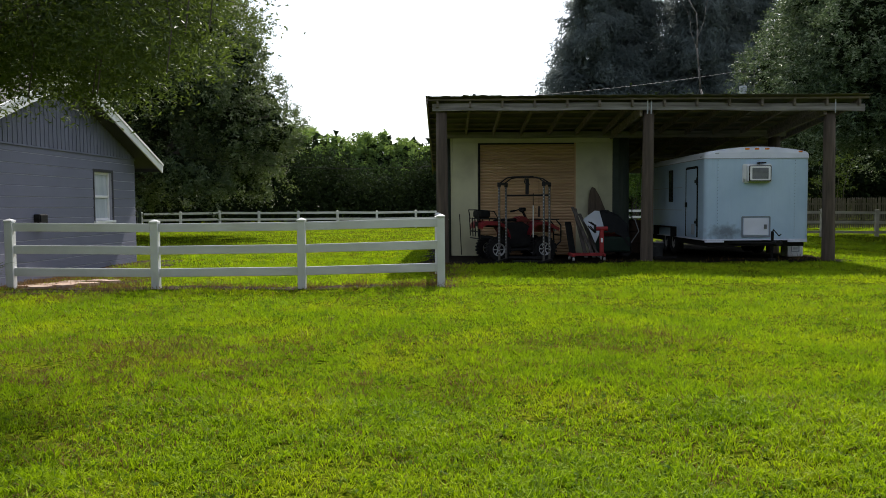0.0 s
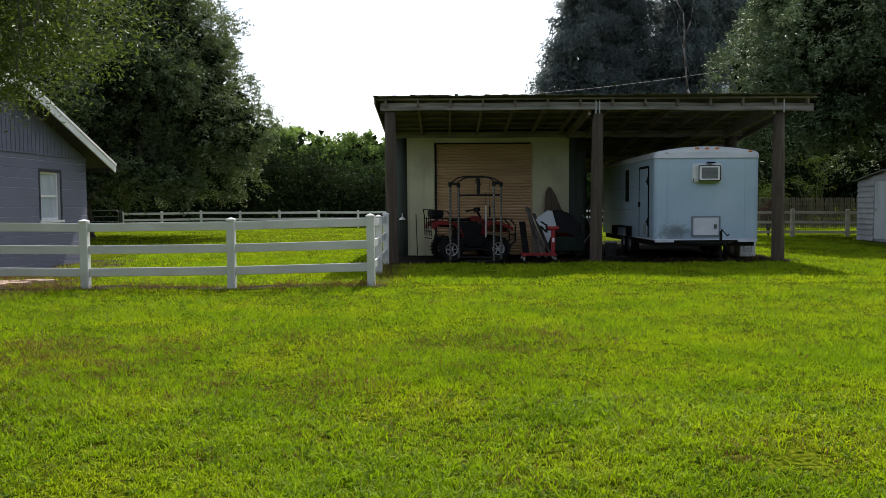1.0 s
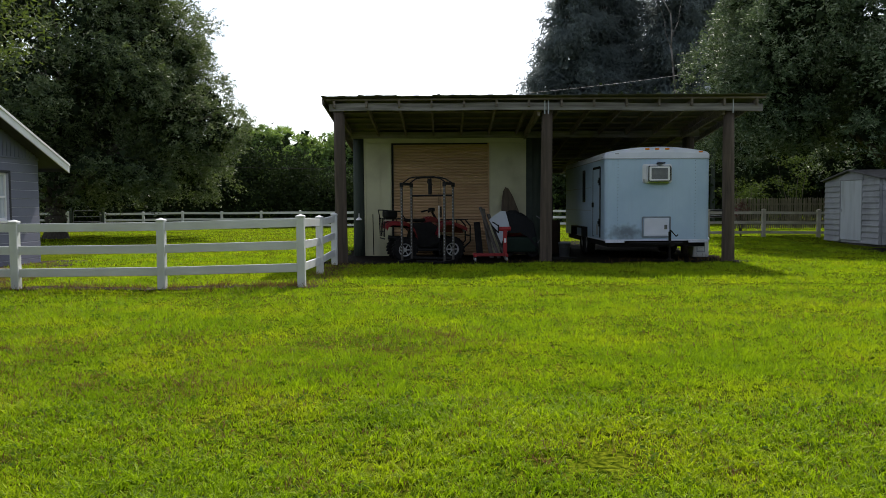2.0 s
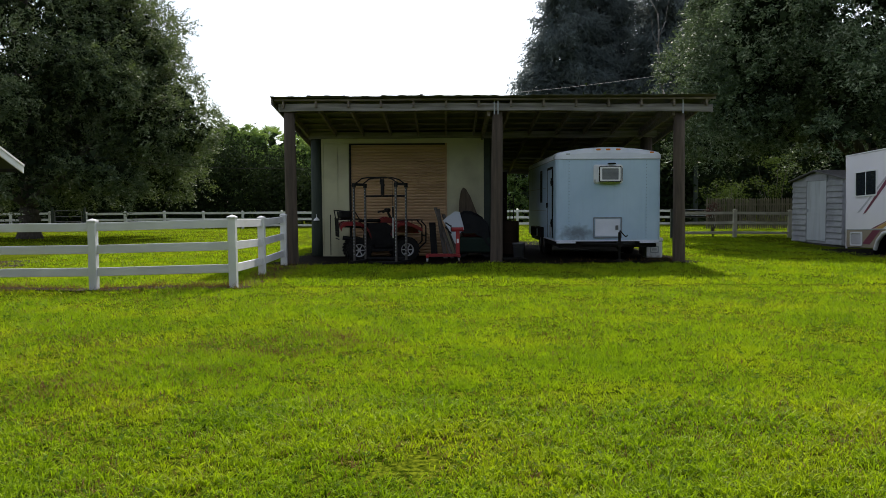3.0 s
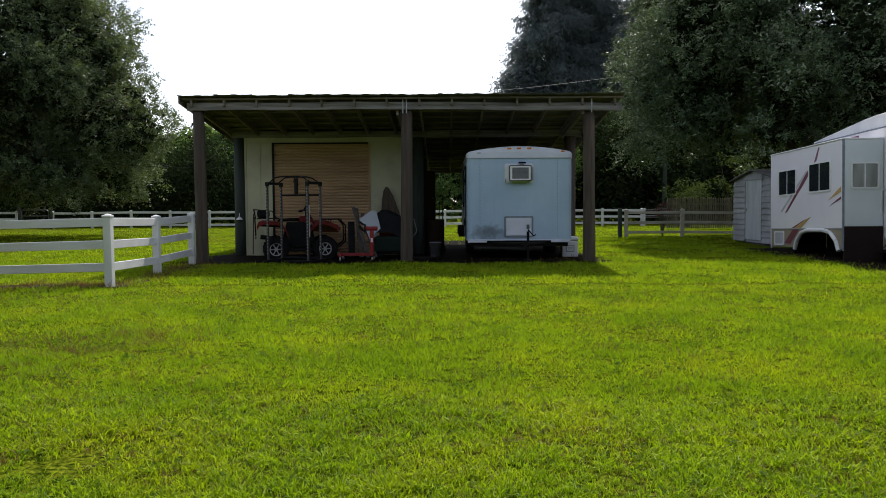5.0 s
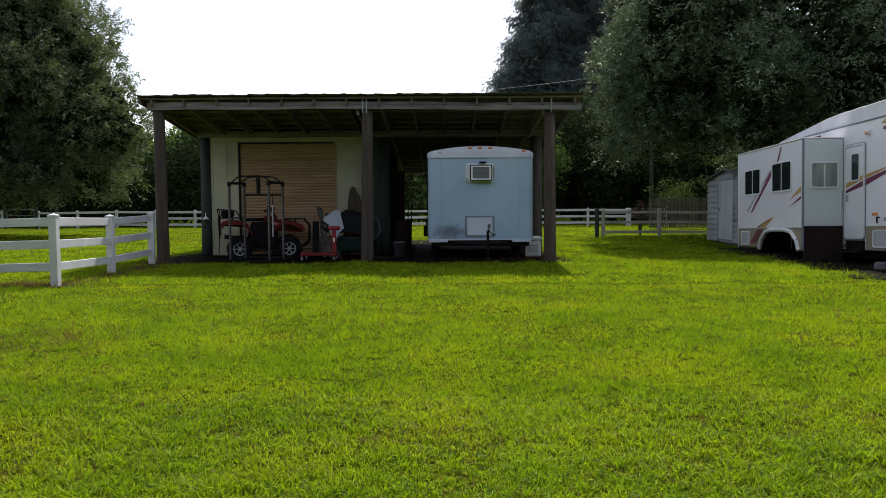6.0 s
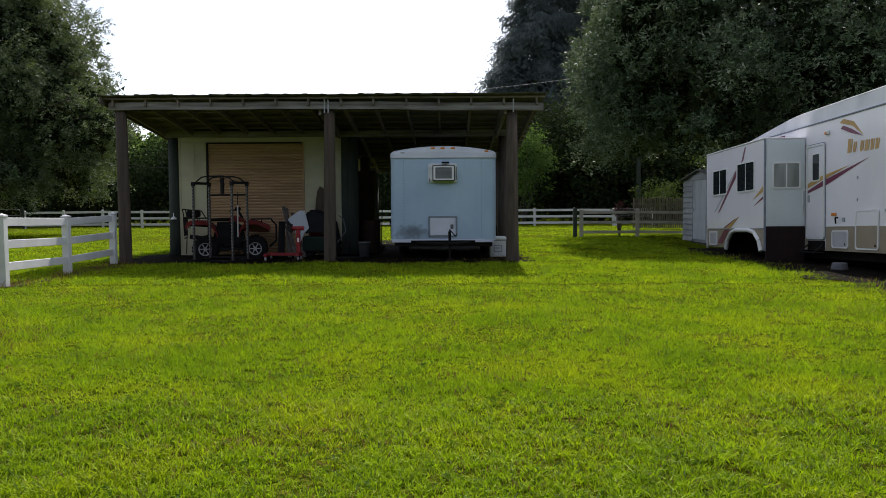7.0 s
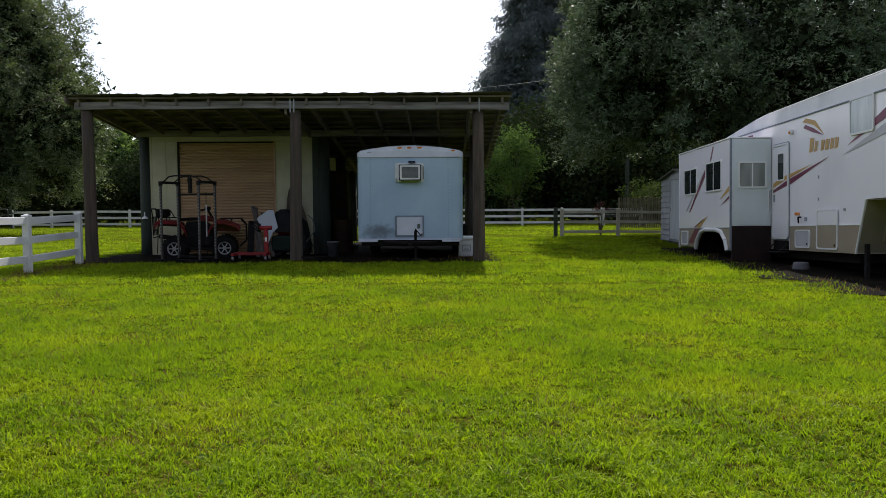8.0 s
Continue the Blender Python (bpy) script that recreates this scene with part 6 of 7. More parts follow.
# ---- things in the barn ----
def build_atv():
    atv = thing("quad_bike", (1.81, 20.03, -0.085), "red and black quad bike parked before the roll-up door", "quad bike", turn=13)
    # x along the bike (front to +x), near side -y
    for x in (-0.58, 0.6):
        for s in (-1, 1):
            wheel(atv, (x, s * 0.44, 0.28), 0.29, 0.22, M_RIM, "y", rim_r=0.16, spokes=6, knobby=True)
    part("frame", box(B(), -0.55, 0.6, -0.2, 0.2, 0.25, 0.45, 0.03), M_BLACKSTEEL, atv)
    part("engine", box(B(), -0.2, 0.3, -0.24, 0.24, 0.3, 0.62, 0.04), M_BLACKSTEEL, atv)
    part("footwell", box(B(), -0.28, 0.3, -0.46, 0.46, 0.24, 0.29, 0.015), M_BLACKPL, atv)
    part("side_panel", plate(B(), [(x, -0.27, z) for x, z in ((-0.42, 0.5), (-0.28, 0.4), (0.24, 0.38), (0.36, 0.52), (0.3, 0.82), (0.12, 0.94), (-0.3, 0.93))], (0, 0.54, 0)), M_BLACKPL, atv)
    part("exhaust", tube(B(), (-0.95, -0.2, 0.58), (-0.3, -0.22, 0.5), 0.055, 0.04, 12), M_BLACKSTEEL, atv)

    def guard(name, top, thick, inner, outer, mat):
        """A moulded mudguard: a bent sheet over the wheel with a rolled outer lip."""
        for s in (-1, 1):
            bm = B()
            under = [(x * 0.985 + 0.004, z - thick) for x, z in top]
            for a, b in ((inner, outer - 0.03), (outer - 0.03, outer)):
                drop = 0.0 if b < outer else 0.035
                poly = [(x, z - drop * 0.4) for x, z in top] + [(x, z - drop) for x, z in under[::-1]]
                for k in range(len(top) - 1):
                    quad = [poly[k], poly[k + 1], poly[len(poly) - 2 - k], poly[len(poly) - 1 - k]]
                    plate(bm, [(x, s * a, z) for x, z in quad], (0, s * (b - a), 0))
            bmesh.ops.remove_doubles(bm, verts=bm.verts, dist=0.001)
            part(name, bm, mat, atv)
    guard("rear_mudguard", ((-1.03, 0.84), (-1.0, 0.93), (-0.9, 0.98), (-0.56, 0.965), (-0.43, 0.9), (-0.34, 0.78), (-0.29, 0.64)), 0.06, 0.16, 0.53, M_RED)
    guard("front_mudguard", ((0.22, 0.68), (0.28, 0.83), (0.42, 0.95), (0.6, 0.965), (0.8, 0.89), (0.98, 0.8)), 0.05, 0.17, 0.53, M_RED)
    bm = plate(B(), [(x, -0.17, z) for x, z in ((-1.0, 0.84), (-0.98, 0.95), (-0.5, 0.95), (-0.4, 0.8))], (0, 0.34, 0))
    part("tail_cowl", bm, M_BLACKPL, atv)
    bm = plate(B(), [(x, -0.18, z) for x, z in ((0.3, 0.7), (0.34, 0.97), (0.62, 0.985), (0.98, 0.84), (0.98, 0.66))], (0, 0.36, 0))
    bmesh.ops.bevel(bm, geom=list(bm.edges), offset=0.025, segments=2, affect="EDGES")
    part("front_cowl", bm, M_RED, atv)
    bm = plate(B(), [(x, -0.16, z) for x, z in ((-0.56, 0.95), (-0.52, 1.02), (-0.2, 1.0), (0.02, 1.04), (0.05, 0.95))], (0, 0.32, 0))
    bmesh.ops.bevel(bm, geom=list(bm.edges), offset=0.03, segments=2, affect="EDGES")
    part("seat", bm, M_BLACKPL, atv, smooth=True)
    bm = plate(B(), [(x, -0.15, z) for x, z in ((-0.06, 0.93), (-0.03, 1.05), (0.1, 1.1), (0.3, 1.04), (0.38, 0.93))], (0, 0.3, 0))
    bmesh.ops.bevel(bm, geom=list(bm.edges), offset=0.03, segments=2, affect="EDGES")
    part("tank", bm, M_RED, atv)
    bm = B()
    tube(bm, (0.36, 0, 0.9), (0.2, 0, 1.2), 0.03)
    pipe(bm, [(0.04, -0.4, 1.2), (0.16, -0.15, 1.25), (0.16, 0.15, 1.25), (0.04, 0.4, 1.2)], 0.016)
    tube(bm, (0.02, -0.42, 1.2), (0.08, -0.28, 1.22), 0.024)
    tube(bm, (0.02, 0.42, 1.2), (0.08, 0.28, 1.22), 0.024)
    box(bm, 0.12, 0.26, -0.09, 0.09, 1.2, 1.3, 0.02)
    part("handlebar", bm, M_BLACKPL, atv)
    for x0, x1, z, name in ((-1.02, -0.5, 1.03, "rear_rack"), (0.5, 1.02, 1.0, "front_rack")):
        bm = B()
        for k in range(6):
            y = -0.38 + 0.152 * k
            tube(bm, (x0, y, z), (x1, y, z), 0.011, None, 6)
        for x in (x0, (x0 + x1) / 2, x1):
            tube(bm, (x, -0.38, z), (x, 0.38, z), 0.012, None, 6)
        for y in (-0.3, 0.3):
            tube(bm, ((x0 + x1) / 2, y, z), ((x0 + x1) / 2, y, z - 0.2), 0.012, None, 6)
        part(name, bm, M_BLACKSTEEL, atv)
    bm = B()
    x = -1.06
    pipe(bm, [(x, -0.38, 1.02), (x - 0.04, -0.38, 1.25), (x - 0.04, 0.38, 1.25), (x, 0.38, 1.02)], 0.013, 6)
    pipe(bm, [(x - 0.04, -0.38, 1.25), (-0.66, -0.38, 1.21), (-0.55, -0.38, 1.02)], 0.013, 6)
    for k in range(4):
        tube(bm, (x, -0.38 + 0.25 * k, 0.6), (x - 0.02, -0.38 + 0.25 * k, 1.06), 0.013, None, 6)
    tube(bm, (x, -0.38, 0.55), (x, 0.38, 0.55), 0.015, None, 6)
    tube(bm, (x, -0.38, 0.72), (x, 0.38, 0.72), 0.015, None, 6)
    part("rear_guard", bm, M_BLACKSTEEL, atv)
    part("cargo_bag", box(B(), -1.02, -0.72, -0.3, 0.3, 1.045, 1.24, 0.06, None, 3), M_BLACKPL, atv, "black cargo bag", True)
    bm = B()
    for y in (-0.25, 0.25):
        pipe(bm, [(0.95, y, 0.3), (1.12, y, 0.45), (1.12, y, 0.85), (1.0, y, 0.98)], 0.018, 8)
    tube(bm, (1.12, -0.25, 0.6), (1.12, 0.25, 0.6), 0.018, None, 8)
    part("front_guard", bm, M_BLACKSTEEL, atv)
    for s in (-1, 1):
        part("headlight", box(B(), 0.93, 0.99, s * 0.24 - 0.07, s * 0.24 + 0.07, 0.7, 0.77, 0.015), M_RIM, atv)


build_atv()


def build_rack():
    rack = thing("power_rack", (1.32, 18.7, -0.055), "grey steel exercise power rack with drilled uprights", "exercise rack", turn=-20)
    w, d = 1.06, 0.6
    # solid pale discs paint the holes as if the lit door showed through
    bm = tube(B(), (0, 0, 0), (0, 0.0013, 0), 0.013, None, 8)
    hole = bpy.data.meshes.new("hole")
    bm.to_mesh(hole)
    bm.free()
    hole.materials.append(M_SEAL)
    for x, y in ((0, 0), (w, 0), (0, d), (w, d)):
        up = part("upright", box(B(), x - 0.022, x + 0.022, y - 0.025, y + 0.025, 0.0, 1.8, 0.004), M_RACKSTEEL, rack)
        for k in range(21):
            piece("hole", hole, up, (x, y - 0.0265, 0.2 + k * 0.075))
        part("top_plate", box(B(), x - 0.036, x + 0.036, y - 0.034, y + 0.034, 1.76, 1.86, 0.004), M_BLACKSTEEL, rack)
    for x in (0, w):
        part("side_foot", box(B(), x - 0.035, x + 0.035, -0.2, d + 0.2, 0.0, 0.05, 0.004), M_BLACKSTEEL, rack)
        part("side_top", box(B(), x - 0.03, x + 0.03, 0.034, d - 0.034, 1.8, 1.86, 0.004), M_BLACKSTEEL, rack)
    part("rear_foot", box(B(), 0.04, w - 0.04, d - 0.03, d + 0.03, 0.05, 0.1, 0.004), M_BLACKSTEEL, rack)
    part("cross_bar", tube(B(), (-0.02, d, 1.56), (w + 0.02, d, 1.56), 0.022, None, 10), M_BLACKSTEEL, rack)
    for y in (0.1, d - 0.1):
        bm = pipe(B(), [(-0.02, y, 1.84), (0.16, y, 1.965), (0.3, y, 1.985), (w - 0.3, y, 1.985), (w - 0.14, y, 1.945), (w + 0.02, y, 1.84)], 0.016, 10)
        part("pull_up_bar", bm, M_BLACKSTEEL, rack)
    bm = B()
    for x in (0.55, 0.62):
        pipe(bm, [(x, 0.3, 1.98), (x - 0.02, 0.3, 1.86), (x + 0.04, 0.3, 1.8)], 0.012, 6)
    box(bm, 0.56, 0.63, 0.26, 0.34, 1.58, 1.95, 0.01)
    part("pulley_bracket", bm, M_BLACKSTEEL, rack)
    part("guide_rod", tube(B(), (0.6, 0.88, 0.55), (0.6, 0.88, 1.32), 0.017, None, 12), M_BRIGHTROD, rack, "bright polished guide rod")
    part("guide_rod", tube(B(), (0.6, 0.88, 0.05), (0.6, 0.88, 0.55), 0.011, None, 12), M_BLACKSTEEL, rack)
    part("guide_rod", tube(B(), (0.6, 0.88, 1.32), (0.6, 0.88, 1.62), 0.009, None, 8), M_BLACKSTEEL, rack)
    part("rear_stub", box(B(), 0.57, 0.63, d + 0.035, 0.92, 0.0, 0.045, 0.004), M_BLACKSTEEL, rack)
    part("weight_peg", tube(B(), (w - 0.16, 0.2, 1.05), (w - 0.16, 0.2, 1.3), 0.02, None, 8), M_BLACKPL, rack)
    part("cable", tube(B(), (w - 0.16, 0.2, 1.3), (w - 0.16, 0.2, 1.9), 0.004, None, 6), M_BLACKPL, rack)
    part("base_plate", box(B(), 0.3, w - 0.04, 0.1, 0.2, 0.0, 0.04, 0.004), M_BLACKSTEEL, rack)


build_rack()


def build_stand():
    st = thing("engine_stand", (2.99, 18.8, -0.03), "red steel workshop engine stand on castors", "engine stand")
    part("base_beam", box(B(), 0.0, 0.8, -0.04, 0.04, 0.1, 0.17, 0.006), M_REDSTEEL, st)
    part("base_cross", box(B(), 0.0, 0.07, -0.35, 0.35, 0.1, 0.16, 0.006), M_REDSTEEL, st)
    part("base_cross", box(B(), 0.74, 0.8, -0.25, 0.25, 0.1, 0.16, 0.006), M_REDSTEEL, st)
    part("upright", box(B(), 0.7, 0.79, -0.04, 0.04, 0.172, 0.72, 0.006), M_REDSTEEL, st)
    part("label_plate", box(B(), 0.72, 0.77, -0.045, -0.041, 0.42, 0.52), M_WHITE, st, "pale worn label")
    part("head_tube", tube(B(), (0.6, 0, 0.74), (0.88, 0, 0.74), 0.05, None, 14), M_REDSTEEL, st)
    part("mount_plate", box(B(), 0.58, 0.6, -0.12, 0.12, 0.64, 0.84, 0.005), M_BLACKSTEEL, st)
    for a in (-0.1, 0.1):
        part("mount_arm", tube(B(), (0.58, a, 0.66), (0.45, a * 1.5, 0.8), 0.014, None, 6), M_BLACKSTEEL, st)
        part("mount_arm", tube(B(), (0.58, a, 0.82), (0.46, a * 1.5, 0.9), 0.014, None, 6), M_BLACKSTEEL, st)
    for x in (0.035, 0.77):
        for y in (-0.3, 0.3) if x < 0.1 else (-0.2, 0.2):
            c = new("castor")
            c.parent = st
            part("castor_wheel", tube(B(), (x - 0.02, y, 0.045), (x + 0.02, y, 0.045), 0.045, None, 14), M_WHITERIM, c)
            part("fork", box(B(), x - 0.026, x + 0.026, y - 0.02, y + 0.02, 0.06, 0.1, 0.003), M_BLACKSTEEL, c)


build_stand()


def leaning(name, foot, top, w, t, mat, label, cat, group=""):
    """A board that stands on the ground and leans."""
    foot, top = Vector(foot), Vector(top)
    d = top - foot
    bm = box(B(), -w / 2, w / 2, -t / 2, t / 2, 0, d.length, min(0.006, t / 3))
    ob = part(name, bm, mat)
    ob.matrix_basis = Matrix.Translation(foot) @ d.to_track_quat("Z", "Y").to_matrix().to_4x4()
    return tagged(ob, label, cat, group)


leaning("plank", (3.62, 19.1, 0), (3.2, 19.75, 1.22), 0.09, 0.035, M_GREYWOOD, "grey weathered plank leaning among the barn clutter", "plank", "leaning planks")
leaning("plank", (3.45, 19.2, 0), (3.26, 19.8, 1.18), 0.1, 0.035, M_GREYWOOD, "grey weathered plank leaning among the barn clutter", "plank", "leaning planks")
leaning("plank", (3.78, 19.3, 0), (3.4, 19.9, 1.05), 0.09, 0.035, M_GREYWOOD, "grey weathered plank leaning among the barn clutter", "plank", "leaning planks")
leaning("plank", (3.18, 19.5, 0), (3.12, 19.95, 0.85), 0.16, 0.03, M_BLACKPL, "dark board standing beside the quad bike", "plank", "leaning planks")
leaning("metal_rod", (0.48, 20.7, 0), (0.44, 20.98, 1.05), 0.022, 0.022, M_FRAMEDARK, "dark rod leaning on the cream wall", "rod")


def build_clutter():
    # pointed brown board against the wall
    pts = [(-0.26, 0.0), (-0.28, 0.5), (-0.27, 1.0), (-0.25, 1.4), (-0.21, 1.65), (-0.15, 1.76), (-0.07, 1.72), (0.05, 1.5), (0.2, 1.1), (0.34, 0.6), (0.44, 0.0)]
    bm = plate(B(), [(x, 0, z) for x, z in pts], (0, 0.03, 0))
    ob = part("pointed_board", bm, M_BROWNBOARD)
    ob.matrix_basis = pose(4.06, 20.72, 0.0, -8, 0, 0)
    tagged(ob, "brown pointed wooden board leaning on the wall", "board")
    # covered machine: a crumpled tarp over a mower
    m = thing("covered_machine", (4.15, 19.75, 0), "machine under a crumpled black tarp on a green tub", "machine")
    rng = np.random.default_rng(8)
    bm = B()
    n, k = 14, 12
    grid = []
    for j in range(k + 1):
        row = []
        for i in range(n + 1):
            u, v = i / n * 2 - 1, j / k * 2 - 1
            edge = max(abs(u), abs(v))
            z = 1.12 - 0.25 * (u + 0.35) ** 2 - 0.1 * v * v - (0.4 * max(0, edge - 0.72) / 0.28) + rng.uniform(-0.03, 0.03)
            row.append(bm.verts.new((u * 0.46 + 0.02 * rng.uniform(-1, 1), v * 0.42, z)))
        grid.append(row)
    for j in range(k):
        for i in range(n):
            bm.faces.new((grid[j][i], grid[j][i + 1], grid[j + 1][i + 1], grid[j + 1][i]))
    part("tarp", bm, M_TARP, m, "crumpled black tarp")
    part("tub", box(B(), -0.42, 0.4, -0.4, 0.36, 0.12, 0.5, 0.05, None, 2), M_GREENPL, m, "dark green tub")
    part("hood", box(B(), -0.3, 0.2, -0.3, 0.3, 0.5, 0.68, 0.06, None, 2), M_RED, m, "dull red hood")
    pts = [(-0.37, 0.91), (-0.3, 0.98), (-0.08, 1.13), (0.03, 1.12), (0.09, 0.9), (0.14, 0.7), (0.02, 0.58), (-0.08, 0.34), (-0.15, 0.5), (-0.22, 0.68)]
    ob = part("loose_panel", plate(B(), [(x - 0.39, -0.5 + 0.1 * z, z) for x, z in pts], (0, 0.012, 0)), M_SHEET, m, "pale blue-white loose panel")
    for x in (-0.3, 0.3):
        for y in (-0.3, 0.3):
            wheel(m, (x, y, 0.14), 0.14, 0.1, M_BLACKSTEEL, "y")
    bm = pipe(B(), [(0.42, -0.36, 0.35), (0.62, -0.3, 0.62), (0.55, -0.2, 0.9), (0.42, -0.1, 1.0)], 0.012, 6)
    part("bent_tube", bm, M_GREYSTEEL, m)
    # bucket
    b = thing("bucket", (5.22, 19.4, 0.0), "white plastic bucket with shade in its colour standing on the barn floor", "bucket", "buckets")
    bm = lathe(B(), [(0.12, 0.0), (0.145, 0.33), (0.152, 0.33), (0.152, 0.36), (0.138, 0.36), (0.115, 0.03)], 24)
    part("tub", bm, M_DIMBUCKET, b, smooth=True)
    part("handle", pipe(B(), [(-0.15, 0, 0.33), (-0.11, -0.1, 0.26), (0, -0.16, 0.23), (0.11, -0.1, 0.26), (0.15, 0, 0.33)], 0.004, 6), M_GREYSTEEL, b)
    # tall brown cupboard on the far side of the room wall
    c = thing("cupboard", (4.66, 22.5, 0), "dark brown wooden cupboard in the shaded barn bay", "cupboard")
    part("body", box(B(), 0.0, 0.52, 0.02, 0.5, 0.0, 2.2, 0.006), M_BROWNCAB, c)
    part("door", box(B(), 0.02, 0.5, -0.004, 0.018, 1.36, 2.17, 0.004), M_BROWNCAB, c)
    part("door", box(B(), 0.02, 0.5, -0.004, 0.018, 0.04, 1.32, 0.004), M_BROWNCAB, c)
    part("knob", tube(B(), (0.44, -0.03, 1.45), (0.44, -0.004, 1.45), 0.015), M_GREYSTEEL, c)
    # rusty drum
    d = thing("steel_drum", (5.15, 21.6, -0.03), "dark rusty steel drum in the shaded barn bay", "drum")
    part("shell", lathe(B(), [(0.28, 0.0), (0.285, 0.02), (0.28, 0.04), (0.28, 0.29), (0.292, 0.3), (0.28, 0.31), (0.28, 0.58), (0.292, 0.59), (0.28, 0.6), (0.28, 0.86), (0.287, 0.88), (0.27, 0.88), (0.26, 0.86)], 28), M_BROWNCAB, d, smooth=False)
    # tools by the cupboard
    for k, (x, z) in enumerate(((5.26, 1.35), (5.36, 1.5))):
        t = thing("garden_tool", (x, 22.75, 0), "long-handled garden tool standing in the barn bay", "tool", "garden tools")
        part("handle", tube(B(), (0, -0.15, 0.02), (0.03, 0.08, z), 0.014, None, 8), M_GREYWOOD, t)
        part("head", box(B(), -0.1, 0.1, -0.2, -0.15, 0.0, 0.12, 0.006), M_GREYSTEEL, t)
    # hose coils at the post
    rng = np.random.default_rng(4)
    pts = []
    for k in range(46):
        a = k * 0.42
        pts.append((4.95 + (0.22 + 0.05 * math.sin(k * 1.3)) * math.cos(a) * 1.3, 18.05 + 0.17 * math.sin(a), 0.03 + 0.05 * abs(math.sin(k * 0.7))))
    ob = part("hose_coil", pipe(B(), pts, 0.011, 6), M_FRAMEDARK)
    tagged(ob, "tangled dark hose lying at the post's foot", "hose")
    # white slotted box beside the trailer
    w = thing("white_box", (8.43, 19.1, 0), "white plastic equipment box with a slotted lid beside the trailer", "box")
    part("body", box(B(), -0.19, 0.19, 0, 0.4, 0.0, 0.38, 0.015), M_WHITE, w)
    part("lid", box(B(), -0.21, 0.21, -0.02, 0.42, 0.384, 0.48, 0.04, None, 2), M_WHITE, w)
    part("panel", ring_plate(B(), rounded_rect(0, 0.2, 0.2, 0.16, 0.01), rounded_rect(0, 0.2, 0.16, 0.12, 0.01), lambda a, b: (a, -0.001, b), (0, -0.006, 0)), M_SEAL, w)
    for k in range(3):
        part("slot", box(B(), -0.06, 0.06, -0.004, -0.001, 0.16 + k * 0.03, 0.17 + k * 0.03), M_SEAL, w)
    # white fitting on the mossy pole
    f = thing("valve_cover", (0.08, 20.95, 0), "white valve cover fixed on the mossy pole", "fitting")
    part("cover", lathe(B(), [(0.015, 0.98), (0.07, 0.93), (0.085, 0.9), (0.05, 0.905), (0.0, 0.93)], 16), M_WHITE, f)
    part("stem", tube(B(), (0, 0, 0.95), (0, 0, 1.07), 0.012), M_WHITE, f)
    # pale bucket and bits below the motorhome trailer
    b = thing("bucket", (14.78, 15.5, -0.05), "pale upturned bucket lying beside the motorhome trailer", "bucket", "buckets")
    part("tub", lathe(B(), [(0.15, 0.0), (0.16, 0.02), (0.155, 0.04), (0.135, 0.13), (0.125, 0.14), (0.0, 0.14)], 20), M_DIMBUCKET, b)
    # old pipe gate far away
    g = thing("pipe_gate", (-18.85, 47.4, 0), "grey tubular pipe gate at the end of the paddock fence", "gate")
    bm = pipe(B(), [(-0.85, 0, 0.2), (-0.85, 0, 1.02), (-0.75, 0, 1.1), (0.65, 0, 1.1), (0.75, 0, 1.02), (0.75, 0, 0.2), (-0.85, 0, 0.2)], 0.03, 8)
    part("gate_frame", bm, M_GREYSTEEL, g)
    for z in (0.45, 0.75):
        part("gate_rail", tube(B(), (-0.85, 0, z), (0.75, 0, z), 0.022, None, 8), M_GREYSTEEL, g)
    for x in (-1.0, 0.9):
        part("gate_post", tube(B(), (x, 0, -0.1), (x, 0, 1.3), 0.08, None, 10), M_GREENPOLE, g)
    # flagstones by the house
    st = thing("stone_path", (-6.35, 13.7, -0.07), "brown and cream flagstones lying in dry weeds by the house wall", "stones")
    rng = random.Random(5)
    for k, (x, y, a) in enumerate(((-0.62, -0.3, 0.2), (-0.3, -0.5, 0.27), (0.02, -0.42, 0.22), (-0.45, 0.02, 0.25), (-0.05, 0.0, 0.28), (0.3, -0.1, 0.19), (-0.2, 0.45, 0.27), (0.2, 0.5, 0.2), (0.5, 0.3, 0.17))):
        t0 = rng.uniform(0, 3)
        pts = [(x + a * math.cos(t0 + 1.25 * j) * rng.uniform(0.8, 1.15), y + a * 0.8 * math.sin(t0 + 1.25 * j) * rng.uniform(0.8, 1.15), 0.0) for j in range(5)]
        part("stone", plate(B(), pts, (0.0, 0.0, 0.045 + 0.012 * (k % 3))), M_STONE, st)
    # two poles and the cable between them
    tops = []
    for x, y, h in ((19.3, 50.8, 9.9), (2.0, 50.2, 8.1)):
        p = thing("utility_pole", (x, y, 0), "grey timber utility pole standing before the woods", "pole", "utility poles")
        part("shaft", tube(B(), (0, 0, -0.2), (0, 0, h + 0.1), 0.15, 0.1, 14), M_GREENPOLE, p, smooth=False)
        part("cross_arm", box(B(), -0.7, 0.7, -0.16, -0.06, h - 0.5, h - 0.38, 0.008), M_GREYWOOD, p)
        for a in (-0.6, 0.0, 0.6):
            part("insulator", lathe(B(), [(0.02, h - 0.38), (0.05, h - 0.33), (0.03, h - 0.3), (0.05, h - 0.26), (0.02, h - 0.2)], 12, Matrix.Translation((a, -0.11, 0))), M_WHITE, p)
        if h > 9:
            part("transformer", lathe(B(), [(0.2, h - 2.0), (0.23, h - 1.97), (0.23, h - 1.3), (0.2, h - 1.22), (0.05, h - 1.2)], 20, Matrix.Translation((-0.38, -0.1, 0))), M_SEAL, p, "grey transformer can")
        tops.append(Vector((x, y - 0.11, h - 0.2)))
    b, a = tops
